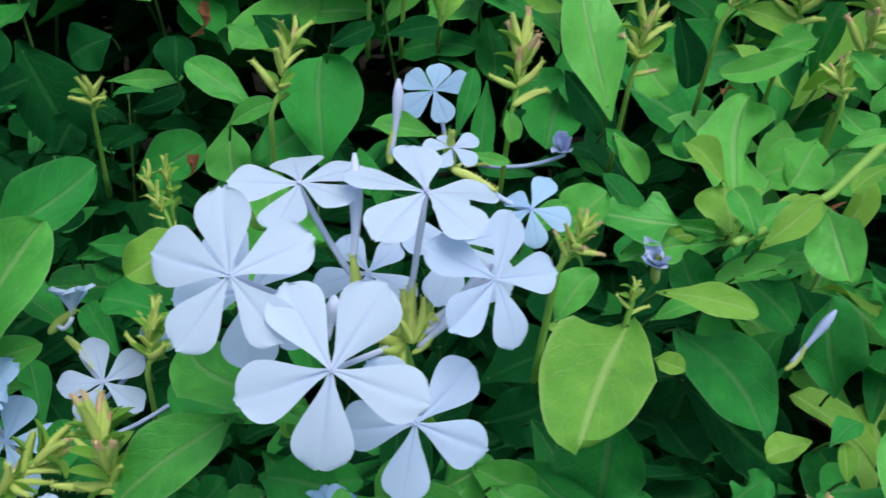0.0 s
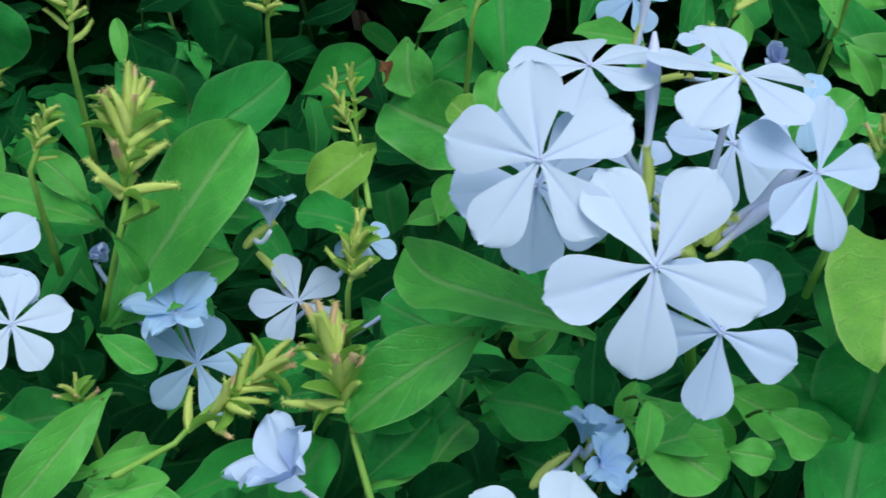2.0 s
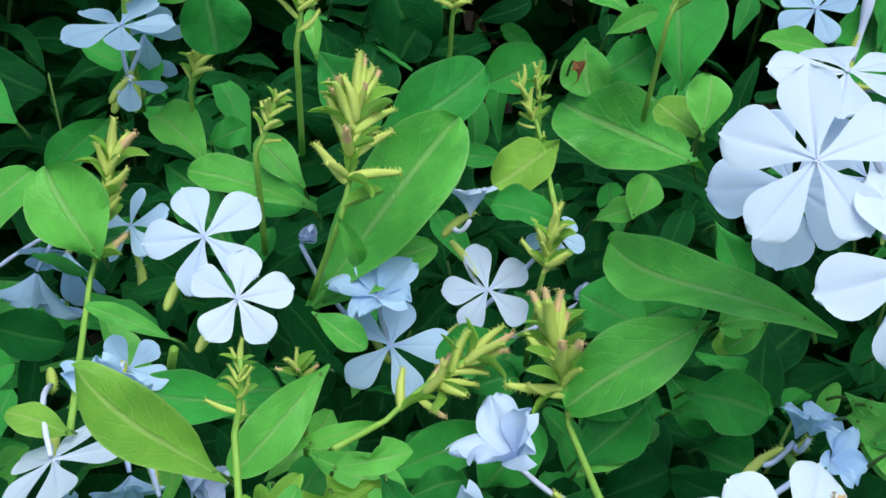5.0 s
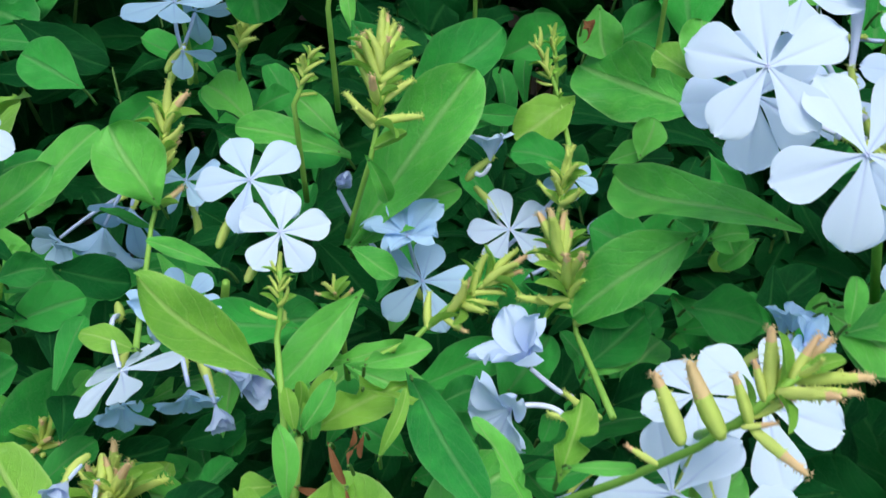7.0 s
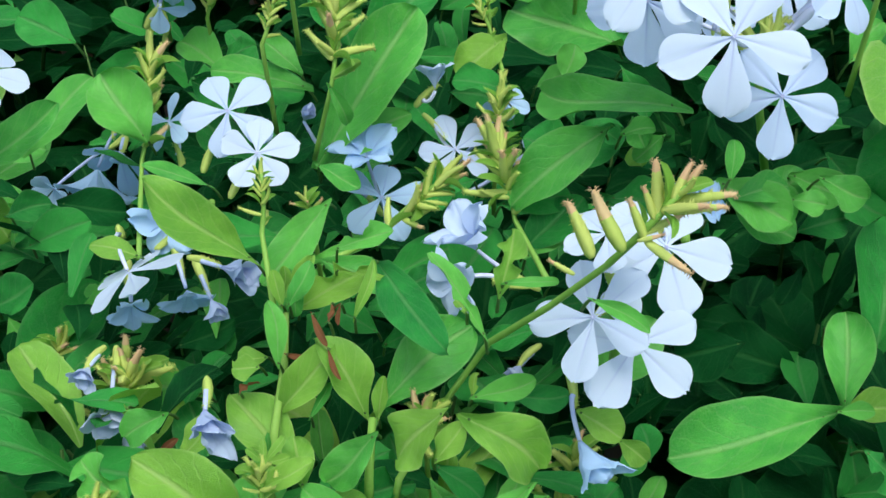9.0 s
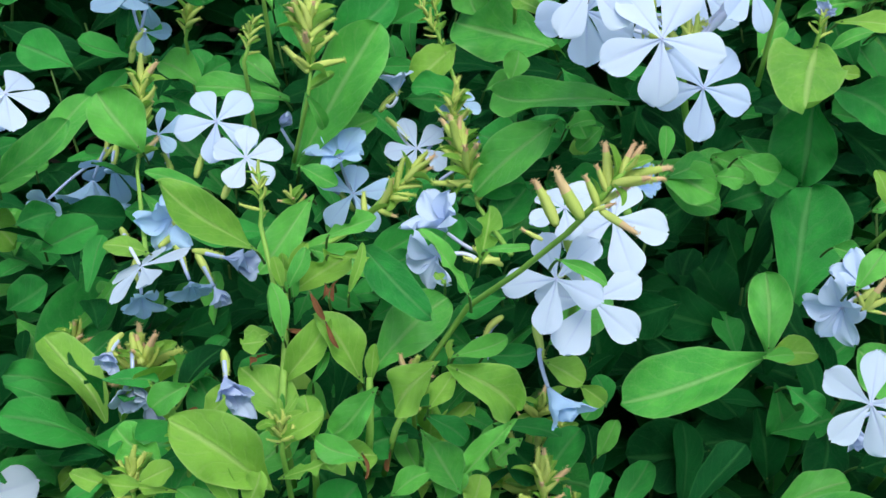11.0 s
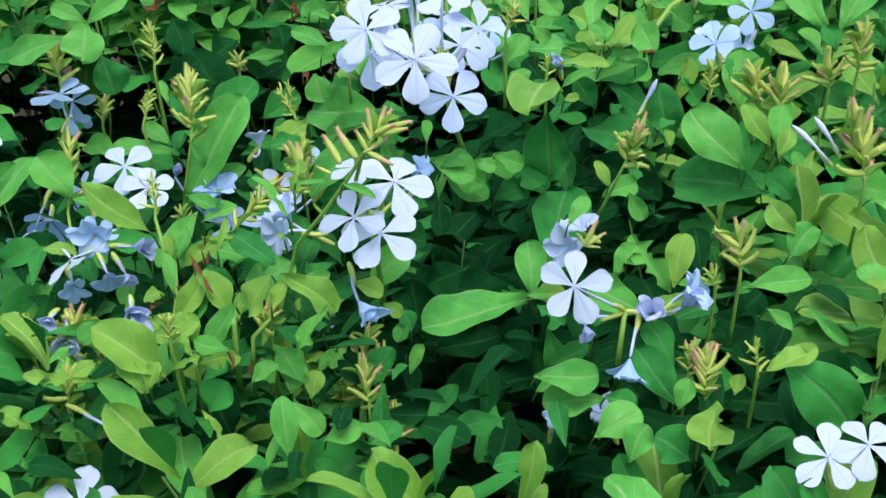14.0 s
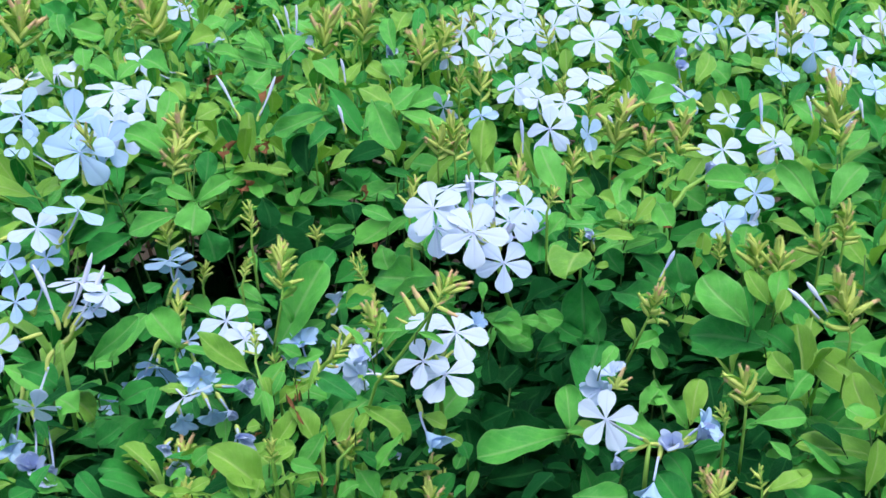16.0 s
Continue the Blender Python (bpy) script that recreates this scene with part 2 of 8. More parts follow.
def leaf_sheet(bm, length, width, fold=0.12, bend=0.25, wave=0.05, seed=0, form=0.62, bite=0.0, na=11, nb=6, place=None, mat=0, twist=0.0):
    """A spoon-shaped leaf along +Y from the origin, upper face +Z. form: where it is widest; bite: how much of the rim is eaten away."""
    r = random.Random(seed)
    ph, ph2 = r.uniform(0, 6.28), r.uniform(0, 6.28)
    tip_round = r.uniform(0.36, 0.50)
    sway, lop, twist = r.uniform(-0.10, 0.10), r.uniform(-0.12, 0.12), twist + r.uniform(-0.35, 0.35)
    bites = [(r.uniform(0.3, 0.98), r.choice((-1, 1)), r.uniform(0.05, 0.15)) for _ in range(int(bite * 8))]
    points, uvs = [], []
    if bite and na > 8:
        na, nb = 22, 8
    for i in range(na + 1):
        u = 1 - (1 - i / na) ** 1.6
        # half width along the blade: narrow stalk, wide above the middle, rounded tip
        if u < form:
            w = 0.05 + 0.95 * math.sin(1.5708 * (u / form) ** 1.08) ** 1.18
        else:
            w = math.sin(1.5708 * (1 - u) / (1 - form)) ** tip_round
        w = max(w, 0.045 if u < 1 else 0.02) * width / 2
        row, row_uv = [], []
        arc = bend * (u - 0.3) ** 2 * length
        roll = twist * u
        for j in range(nb + 1):
            v = 2 * j / nb - 1
            x = v * w * (1 + lop * v) + sway * length * math.sin(3.1416 * u) * u
            for bu, bs, br in bites:
                d = abs(u - bu) / br
                if d < 1 and v * bs > 0:
                    x *= 1 - (0.72 * (1 - d * d) ** 0.6 + 0.08 * math.sin(40 * u + ph)) * min(1.0, abs(v) * 1.3)
            rip = wave * width * (1.2 * math.sin(7 * u + ph + 1.5 * v) * abs(v) + 0.7 * math.sin(15 * u + ph2) * v * abs(v))
            z = fold * abs(v) ** 1.3 * w * 1.6 - arc + rip
            p = Vector((x * math.cos(roll) - z * math.sin(roll), u * length, z * math.cos(roll) + x * math.sin(roll)))
            row.append(place @ p if place is not None else p)
            row_uv.append((u, j / nb))
        points.append(row)
        uvs.append(row_uv)
    sheet(bm, points, uvs, mat)


def petal_sheet(bm, length, width, cup=0.1, groove=0.1, droop=0.15, seed=0, place=None, curl=0.0, na=11, nb=12):
    """A petal along +Y from the origin, upper face +Z: a narrow claw widening to a round, uneven end, folded softly along a fine crease."""
    r = random.Random(seed)
    ph, asym, side_fold, notch = r.uniform(0, 6.28), r.uniform(-0.10, 0.10), r.uniform(-0.10, 0.10), r.uniform(-0.02, 0.03)
    wide = r.uniform(0.66, 0.74)
    points, uvs = [], []
    for i in range(na + 1):
        u = 1 - (1 - i / na) ** 1.5
        s = min(u / wide, 1.0)
        w = 0.075 + 0.925 * (0.45 * s + 0.55 * s * s * (3 - 2 * s))
        if u > wide:
            q = (u - wide) / (1 - wide)
            w = math.sqrt(max(0.0, 1 - (0.97 * q) ** 2.3))
        w *= width / 2
        row, row_uv = [], []
        for j in range(nb + 1):
            k = 2 * j / nb - 1
            v = math.copysign(abs(k) ** 1.35, k)
            y = u * length * (1 - 0.04 * abs(v) ** 2 * u)
            y -= notch * length * u ** 8 * max(0.0, 1 - (abs(v) / 0.4) ** 2)
            y += 0.012 * length * u ** 4 * math.sin(8 * v + ph)
            x = v * w * (1 + asym * v)
            z = cup * w * v * v * math.sin(math.pi * min(u + 0.1, 1)) - droop * length * u * u
            z -= groove * 0.035 * length * math.exp(-(v / 0.16) ** 2) * (1 - 0.75 * u)
            z += groove * 0.13 * w * abs(v) + 0.6 * side_fold * w * v
            z += (0.16 if curl else 0.030) * length * u * u * math.sin((4.5 if curl else 3.4) * v + ph) * abs(v)
            z += 0.010 * length * u ** 3 * math.sin(11 * v + 2 * ph) * abs(v)
            if curl:
                a = curl * u * 2.2
                y, z = y * math.cos(a * 0.5), z - abs(math.sin(a)) * length * 0.35 * u
                x *= 1 - 0.5 * abs(curl) * u
            p = Vector((x, y, z))
            row.append(place @ p if place is not None else p)
            row_uv.append((u, 0.5 + v / 2))
        points.append(row)
        uvs.append(row_uv)
    sheet(bm, points, uvs)


def curve_points(a, b, sag=None, n=6):
    """Points from a to b, bowed by the vector sag in the middle."""
    a, b = Vector(a), Vector(b)
    s = Vector(sag) if sag is not None else Vector((0, 0, 0))
    return [a.lerp(b, i / n) + s * (4 * (i / n) * (1 - i / n)) for i in range(n + 1)]


def tube(bm, points, radii, sides=6, mat=0):
    """A tapered tube along points."""
    rings = []
    side = None
    for i, p in enumerate(points):
        d = (points[min(i + 1, len(points) - 1)] - points[max(i - 1, 0)]).normalized()
        if side is None:
            side = d.orthogonal().normalized()
        side = (side - d * side.dot(d)).normalized()
        up = d.cross(side)
        k = radii[i] if isinstance(radii, (list, tuple)) else radii
        rings.append([bm.verts.new(p + (side * math.cos(6.2832 * a / sides) + up * math.sin(6.2832 * a / sides)) * k) for a in range(sides)])
    for i in range(len(rings) - 1):
        for a in range(sides):
            f = bm.faces.new((rings[i][a], rings[i][(a + 1) % sides], rings[i + 1][(a + 1) % sides], rings[i + 1][a]))
            f.material_index = mat
    for ring in (rings[0][::-1], rings[-1]):
        bm.faces.new(ring).material_index = mat
    return rings


def aim(at, along, up):
    """A pose at a point with +Y along one way and +Z as near to up as it can be."""
    y = Vector(along).normalized()
    z = Vector(up)
    z = z - y * z.dot(y)
    z = z.normalized() if z.length > 1e-6 else y.orthogonal().normalized()
    x = y.cross(z)
    m = Matrix((x, y, z)).transposed().to_4x4()
    m.translation = Vector(at)
    return m


# ---- shared pieces ----
PETAL_MESH = {}
for tone in PETAL:
    PETAL_MESH[tone] = []
    for k in range(8):
        b = bmesh.new()
        r = random.Random(40 + k)
        petal_sheet(b, 1.0, r.uniform(0.66, 0.79), r.uniform(-0.22, 0.06), r.uniform(0.25, 0.9), r.uniform(-0.02, 0.26), 70 + k)
        PETAL_MESH[tone].append(finish(b, "petal", PETAL[tone]))
CURLED_MESH = {}
for tone in ("blue", "wilt", "lilac"):
    CURLED_MESH[tone] = []
    for k in range(3):
        b = bmesh.new()
        petal_sheet(b, 1.0, 0.85, 0.5, 0.5, 0.0 + 0.1 * k, 20 + k, curl=0.25)
        CURLED_MESH[tone].append(finish(b, "petal", PETAL[tone]))


def wilted_mesh(tone, seed):
    """A fading flower along +Y, one unit long: limp petals folded together, creased and of uneven length."""
    b = bmesh.new()
    r = random.Random(seed)
    droop = r.uniform(-0.35, 0.35)
    for k in range(5):
        a = k * 1.2566 + r.uniform(-0.35, 0.35)
        out = math.radians(r.uniform(6, 34))
        d = Vector((math.sin(out) * math.cos(a), math.cos(out), math.sin(out) * math.sin(a)))
        place = aim((0, 0, 0), d, Vector((-math.cos(a), 0.3, -math.sin(a))))
        petal_sheet(b, r.uniform(0.78, 1.08), r.uniform(0.5, 0.72), r.uniform(0.3, 0.9), r.uniform(0.6, 1.6), r.uniform(-0.25, 0.1), seed * 9 + k, place)
    for v in b.verts:
        y = max(0.0, v.co.y)
        n = noise.noise_vector(v.co * 3.2 + Vector((seed, 0, 0)))
        v.co += n * 0.13 * y + noise.noise_vector(v.co * 8.0) * 0.045 * y
        v.co.x += droop * y * y
    return finish(b, "wilted_petals", PETAL[tone])


WILTED_MESH = {tone: [wilted_mesh(tone, 60 + k) for k in range(4)] for tone in PETAL}


def calyx_mesh(rust, seed):
    """A ribbed green calyx along +Y, one unit long, with stalked glands; rust: from where on the spent one is browned."""
    b = bmesh.new()
    r = random.Random(seed)
    prof = [(0, 0.045), (0.08, 0.085), (0.3, 0.105), (0.55, 0.092), (0.8, 0.066), (0.95, 0.045), (1.0, 0.018)]
    bow, bow2 = r.uniform(-0.10, 0.10), r.uniform(-0.06, 0.06)
    pts = [Vector((bow * math.sin(y * 3.1), y, bow2 * math.sin(y * 3.1))) for y, _ in prof]
    rings = tube(b, pts, [k for _, k in prof], 8)
    for ring, c in zip(rings[1:-1], pts[1:-1]):
        for a, vert in enumerate(ring):
            if a % 2:
                vert.co = c + (vert.co - c) * 0.76
    for f in b.faces:
        f.material_index = 1 if rust and f.calc_center_median().y > rust else 0
    for _ in range(70):
        y, a = 0.25 + 0.77 * r.random() ** 0.6, r.uniform(0, 6.283)
        d = Vector((math.cos(a), r.uniform(0.0, 0.5), math.sin(a))).normalized()
        p = Vector((bow * math.sin(y * 3.1), y, bow2 * math.sin(y * 3.1))) + d * (0.07 if y < 0.7 else 0.042)
        q = p + d * r.uniform(0.03, 0.085)
        s = d.orthogonal().normalized() * 0.012
        t = d.cross(s)
        vs = [b.verts.new(p + s), b.verts.new(p - s * 0.5 + t), b.verts.new(p - s * 0.5 - t), b.verts.new(q)]
        for tri in ((0, 1, 3), (1, 2, 3), (2, 0, 3)):
            b.faces.new([vs[i] for i in tri]).material_index = 1 if rust and y > rust * 0.9 else 0
    return finish(b, "calyx", [CALYX, TIP])


CALYX_GREEN = [calyx_mesh(0, k) for k in range(3)]
CALYX_RUST = [calyx_mesh(0.66 + 0.09 * k, 10 + k) for k in range(3)]


def bract_mesh(seed):
    b = bmesh.new()
    leaf_sheet(b, 1.0, 0.36, 0.5, 0.45, 0.05, seed, 0.45, na=6, nb=4)
    return finish(b, "bract", LEAF["young"])


BRACT = [bract_mesh(k) for k in range(3)]


# ---- kinds of things ----
def add_flower(cluster, centre, facing, spin, size, back, tone="white", count=5, open_=1.0, seed=0, calyx=0.0105, slim=0.0):
    """One flower: tube from its calyx at back to the eye at centre, five petals round the eye. spin: the way of the first petal, in the world."""
    r = random.Random(seed)
    o = cluster.location
    c, n = Vector(centre), Vector(facing).normalized()
    back = Vector(back)
    b = bmesh.new()
    way = (c - back)
    bend = (back + n * -0.006).lerp(c, 0.5) - back.lerp(c, 0.5)
    start = back + way * min(0.4, calyx * 0.8 / max(way.length, 1e-4))
    pts = curve_points(start, c - n * 0.0008, bend * 0.35 - n * way.length * 0.06, 6)
    rad = [0.0007, 0.00065, 0.0006, 0.0006, 0.0006, 0.0006, 0.0005]
    tube(b, [p - o for p in pts], rad, 6)
    # the eye: a small star of stamens
    for k in range(5):
        a = k * 1.2566
        d = aim((0, 0, 0), n, n.orthogonal()).to_3x3() @ Vector((math.cos(a) * 0.0005, 0.0008, math.sin(a) * 0.0005))
        tube(b, [c - o, c - o + d], [0.0002, 0.00015], 4)
    f = part_of("flower", finish(b, "flower", TUBE["blue" if tone in ("blue", "wilt") else "white"]), cluster, "%s flower on a slender tube" % {"white": "near-white", "lilac": "pale lilac", "blue": "pale blue", "wilt": "wilted blue"}[tone])
    first = Vector(spin)
    first = (first - n * first.dot(n)).normalized()
    slim = slim or (r.uniform(0.92, 1.03) if tone == "white" else r.uniform(0.82, 1.02))
    if tone == "wilt" or open_ < 0.3:
        s = size * r.uniform(0.75, 0.92)
        pool = WILTED_MESH[tone]
        part_of("wilted_petals", pool[r.randrange(len(pool))], f, m=aim(c - o - n * 0.0005, n, first) @ Matrix.Diagonal((s, s, s, 1)))
        count = 0
    for k in range(count):
        a = k * 6.2832 / 5 + r.uniform(-0.12, 0.12)
        d = Matrix.Rotation(a, 3, n) @ first
        lift = math.radians((1 - open_) * (70 if open_ > 0.5 else 92)) + r.uniform(-0.16, 0.12)
        if tone == "blue" and open_ > 0.5:
            lift += r.uniform(-0.45, 0.5)
        along = d * math.cos(lift) + n * math.sin(lift)
        side = r.uniform(-0.13, 0.13)
        up = n * math.cos(lift) - d * math.sin(lift) + d.cross(n) * side
        s = size / 2 * r.uniform(0.98, 1.13)
        m = aim(c - o + d * size * 0.012 + n * 0.0004 * (k % 2), along, up) @ Matrix.Diagonal((s * slim, s, s, 1))
        pool = PETAL_MESH[tone] if open_ > 0.5 else CURLED_MESH[tone if tone in CURLED_MESH else "lilac"]
        part_of("petal", pool[r.randrange(len(pool))], f, m=m)
    add_calyx(cluster, back, start - back, calyx, False, seed)
    return f


def add_calyx(cluster, at, way, length, rust, seed, plump=1.12):
    pool = CALYX_RUST if rust else CALYX_GREEN
    w = Vector(way).normalized()
    m = aim(Vector(at) - cluster.location, w, w.orthogonal()) @ Matrix.Diagonal((length * plump, length, length * plump, 1))
    return part_of("calyx", pool[seed % 3], cluster, "sticky calyx with a pale rust tip" if rust else "", m)


def add_leaf(shoot, base, tip, width, up, kind="mid", fold=0.12, bend=0.2, wave=0.05, form=0.62, bite=0.0, seed=0, twist=0.0):
    """A leaf from base to tip with its upper face towards up."""
    o = shoot.location
    base, tip = Vector(base), Vector(tip)
    b = bmesh.new()
    r = random.Random(seed + 5000)
    fold, wave, bend = fold + r.uniform(-0.06, 0.26), wave * r.uniform(1.2, 2.3), bend + r.uniform(-0.1, 0.2)
    leaf_sheet(b, (tip - base).length, width, fold, bend, wave, seed, form, bite, na=14, nb=8, twist=twist)
    return part_of("leaf", finish(b, "leaf", LEAF[kind]), shoot, m=aim(base - o, tip - base, up))


def add_stem(shoot, points, r0, r1, tone="green"):
    o = shoot.location
    b = bmesh.new()
    n = len(points) - 1
    tube(b, [Vector(p) - o for p in points], [r0 + (r1 - r0) * i / n for i in range(n + 1)], 7)
    return part_of("stem", finish(b, "stem", STEM[tone]), shoot)


SPRIGS = {}


def sprig(base, tip, width, kind, seed, up=(-0.03, -0.60, 0.80), form=0.62, bite=0.0, bend=0.2, fold=0.12, wave=0.05, twist=0.0):
    """One leaf of the near hedge with its stalk; leaves that grow close together share a shoot."""
    base, tip = Vector(base), Vector(tip)
    ratio = width / (tip - base).length
    shape = "broad" if ratio >= 0.6 else "narrow" if ratio < 0.33 else "spoon-shaped"
    colour = {"young": "yellow-green", "mid": "fresh green", "deep": "deep green", "dark": "dark green", "dry": "dry brown"}[kind]
    cell = (round(base.x / 0.034), round(base.y / 0.034), round(base.z / 0.04))
    if cell not in SPRIGS:
        SPRIGS[cell] = thing("leaf_sprig", base, "%s %s leaf on a hedge shoot" % (shape, colour), "leaf sprig", "leaf sprigs of the hedge")
    s = SPRIGS[cell]
    add_stem(s, curve_points(base + Vector((0, 0.006, -0.009)), base.lerp(tip, 0.1), Vector((0, 0.0, 0.001))), 0.0004, 0.0003, "dark")
    leaf = add_leaf(s, base, tip, width, up, kind, fold=fold, bend=bend, wave=wave, form=form, bite=bite, seed=seed, twist=twist)
    return tagged(leaf, "leaf eaten at the rim") if bite else leaf


def add_bracts(spike, base, axis, count, length, seed):
    r = random.Random(seed)
    for k in range(count):
        a = k * 2.4 + r.uniform(-0.3, 0.3)
        ax = Vector(axis).normalized()
        d = (Matrix.Rotation(a, 3, ax) @ ax.orthogonal().normalized()) * 0.8 + ax * 0.6
        s = length * r.uniform(0.7, 1.2)
        m = aim(Vector(base) - spike.location, d, ax) @ Matrix.Diagonal((s, s, s, 1))
        part_of("bract", BRACT[k % 3], spike, m=m)


def bud_spike(base, top, size=0.011, count=12, rust=True, seed=0, label="", stem_from=None, plump=1.12):
    """An upright flower spike after flowering: a stem with sticky, rust-tipped calyces and small bracts round it."""
    r = random.Random(seed)
    base, top = Vector(base), Vector(top)
    s = thing("flower_spike", base, label or ("spent yellow-green flower spike with rust-tipped sticky calyces" if rust else "young green flower spike with tight buds"), "flower spike", "spent flower spikes of the hedge")
    axis = top - base
    pts = curve_points(base, base + axis * 0.92, axis.orthogonal().normalized() * axis.length * 0.04, 5)
    if stem_from is not None:
        pts = curve_points(stem_from, base, None, 4)[:-1] + pts
    add_stem(s, pts, 0.0008, 0.0005)
    ax = axis.normalized()
    first = ax.orthogonal().normalized()
    size *= 1.12 if rust else 1.0
    count = int(count * 1.4)
    for k in range(count):
        # crowded towards the top; the lower calyces stand out flat, the top ones stand up
        f = min(1.0, max(0.05, 0.16 + 0.84 * (k / max(1, count - 1)) ** 0.62 + r.uniform(-0.07, 0.07)))
        a = k * 2.4 + r.uniform(-0.7, 0.7)
        lean = math.radians(70 - 54 * f ** 1.4 + r.uniform(-20, 20))
        d = (Matrix.Rotation(a, 3, ax) @ first) * math.sin(lean) + ax * math.cos(lean)
        at = base + axis * (f * 0.84)
        add_calyx(s, at, d, size * (1.08 - 0.16 * f) * r.uniform(0.62, 1.15), rust and r.random() < 0.5, seed + k, plump)
        if k % (2 if plump > 1 else 4) == 0:
            add_bracts(s, at, d * 0.7 + ax * 0.3, 1 + k % 4 // 2, size * 0.8, seed * 7 + k)
    return s


def add_bud(cluster, base, tip, tone, seed=0):
    """A closed flower: long tube with rolled petals at its end, out of its calyx."""
    o = cluster.location
    base, tip = Vector(base), Vector(tip)
    b = bmesh.new()
    way = tip - base
    pts = curve_points(base + way * 0.12, tip, way.orthogonal().normalized() * way.length * 0.03, 8)
    tube(b, [p - o for p in pts], [0.0006, 0.0006, 0.0006, 0.0007, 0.0009, 0.0012, 0.0013, 0.0010, 0.0003], 7)
    part_of("bud", finish(b, "bud", TUBE["blue" if tone == "blue" else "white"]), cluster, "closed %s bud on its tube" % ("pale blue" if tone == "blue" else "lilac"))
    add_calyx(cluster, base, way, min(0.0105, way.length * 0.4), False, seed)


# ---- the ground under the hedge ----
b = bmesh.new()
rings = []
for rad in (0.3, 0.9, 1.8, 4.0, 12.0, 40.0, 200.0, 1500.0):
    ring = []
    for a in range(36):
        w = a * 6.2832 / 36
        p = Vector((math.cos(w) * rad, 0.5 + math.sin(w) * rad, 0))
        p.z = 0.02 * noise.noise(p * 2.0) if rad < 10 else 0.0
        ring.append(b.verts.new(p))
    rings.append(ring)
middle = b.verts.new((0, 0.5, 0))
for a in range(36):
    b.faces.new((middle, rings[0][a], rings[0][(a + 1) % 36]))
for k in range(len(rings) - 1):
    for a in range(36):
        b.faces.new((rings[k][(a + 1) % 36], rings[k][a], rings[k + 1][a], rings[k + 1][(a + 1) % 36]))
tagged(new("ground", finish(b, "ground", SOIL)), "dark bare soil under the hedge", "ground", kind="structure")

# ---- the hedge: things placed one by one ----
shoot = thing("flower_cluster", (-0.0000, 0.1634, 0.9404), "large cluster of near-white plumbago flowers with closed buds", "flower cluster", "flower clusters of the hedge")
add_stem(shoot, [(-0.0000, 0.1634, 0.9404), (0.0045, 0.1689, 0.9184), (0.0147, 0.1826, 0.8803)], 0.0010, 0.0012, "green")
add_flower(shoot, (-0.0290, 0.1500, 0.9680), (-0.15, -0.67, 0.73), (-0.06, 0.65, 0.76), 0.0275, (-0.0000, 0.1634, 0.9404), "white", seed=1)
add_flower(shoot, (-0.0271, 0.1623, 0.9536), (-0.15, -0.80, 0.58), (-0.15, -0.63, -0.76), 0.0260, (-0.0000, 0.1634, 0.9404), "lilac", seed=2)
add_flower(shoot, (-0.0125, 0.1380, 0.9590), (-0.05, -0.71, 0.70), (-0.03, -0.64, -0.76), 0.0303, (-0.0000, 0.1634, 0.9404), "white", slim=0.9, seed=3)
add_flower(shoot, (0.0030, 0.1690, 0.9710), (0.05, 0.08, 1.00), (-0.37, -0.58, -0.72), 0.0268, (-0.0000, 0.1634, 0.9404), "white", seed=4)
add_flower(shoot, (-0.0190, 0.1760, 0.9670), (-0.10, -0.01, 0.99), (-0.15, -0.63, -0.76), 0.0235, (0.0002, 0.1643, 0.9395), "white", seed=5)
add_flower(shoot, (0.0150, 0.1580, 0.9610), (0.35, -0.58, 0.73), (0.99, 0.03, 0.12), 0.0235, (-0.0000, 0.1634, 0.9404), "lilac", slim=0.88, seed=6)
add_flower(shoot, (0.0020, 0.1450, 0.9390), (-0.00, -0.78, 0.63), (-0.06, -0.64, -0.76), 0.0265, (-0.0000, 0.1634, 0.9404), "lilac", seed=7)
add_flower(shoot, (-0.0062, 0.1841, 0.9392), (-0.06, -0.33, 0.94), (0.63, 0.49, 0.60), 0.0203, (0.0034, 0.1779, 0.9269), "lilac", seed=8)
add_flower(shoot, (0.0123, 0.1906, 0.9415), (0.04, -0.52, 0.85), (-0.99, 0.14, 0.08), 0.0248, (0.0041, 0.1810, 0.9240), "lilac", seed=9)
add_bud(shoot, (-0.0097, 0.1628, 0.9482), (-0.0094, 0.1770, 0.9732), "white", seed=10)
add_bud(shoot, (0.0026, 0.1605, 0.9432), (0.0150, 0.1635, 0.9596), "white", seed=11)
add_bud(shoot, (-0.0137, 0.1520, 0.9507), (-0.0123, 0.1546, 0.9598), "white", seed=12)
add_bud(shoot, (0.0017, 0.1593, 0.9417), (0.0108, 0.1607, 0.9531), "white", seed=13)
add_calyx(shoot, (0.0016, 0.1602, 0.9434), (-0.18, 0.50, 0.85), 0.0100, False, 14)
add_calyx(shoot, (0.0016, 0.1602, 0.9434), (-0.01, 0.52, 0.85), 0.0112, False, 15)
add_calyx(shoot, (0.0016, 0.1602, 0.9434), (0.20, 0.45, 0.87), 0.0088, False, 16)
add_calyx(shoot, (0.0016, 0.1602, 0.9434), (-0.14, 0.41, 0.90), 0.0068, False, 17)
add_calyx(shoot, (0.0016, 0.1602, 0.9434), (0.52, 0.30, 0.80), 0.0071, False, 18)
add_calyx(shoot, (0.0016, 0.1602, 0.9434), (-0.49, 0.29, 0.82), 0.0057, False, 19)
add_calyx(shoot, (0.0016, 0.1602, 0.9434), (0.10, 0.27, 0.96), 0.0047, False, 20)

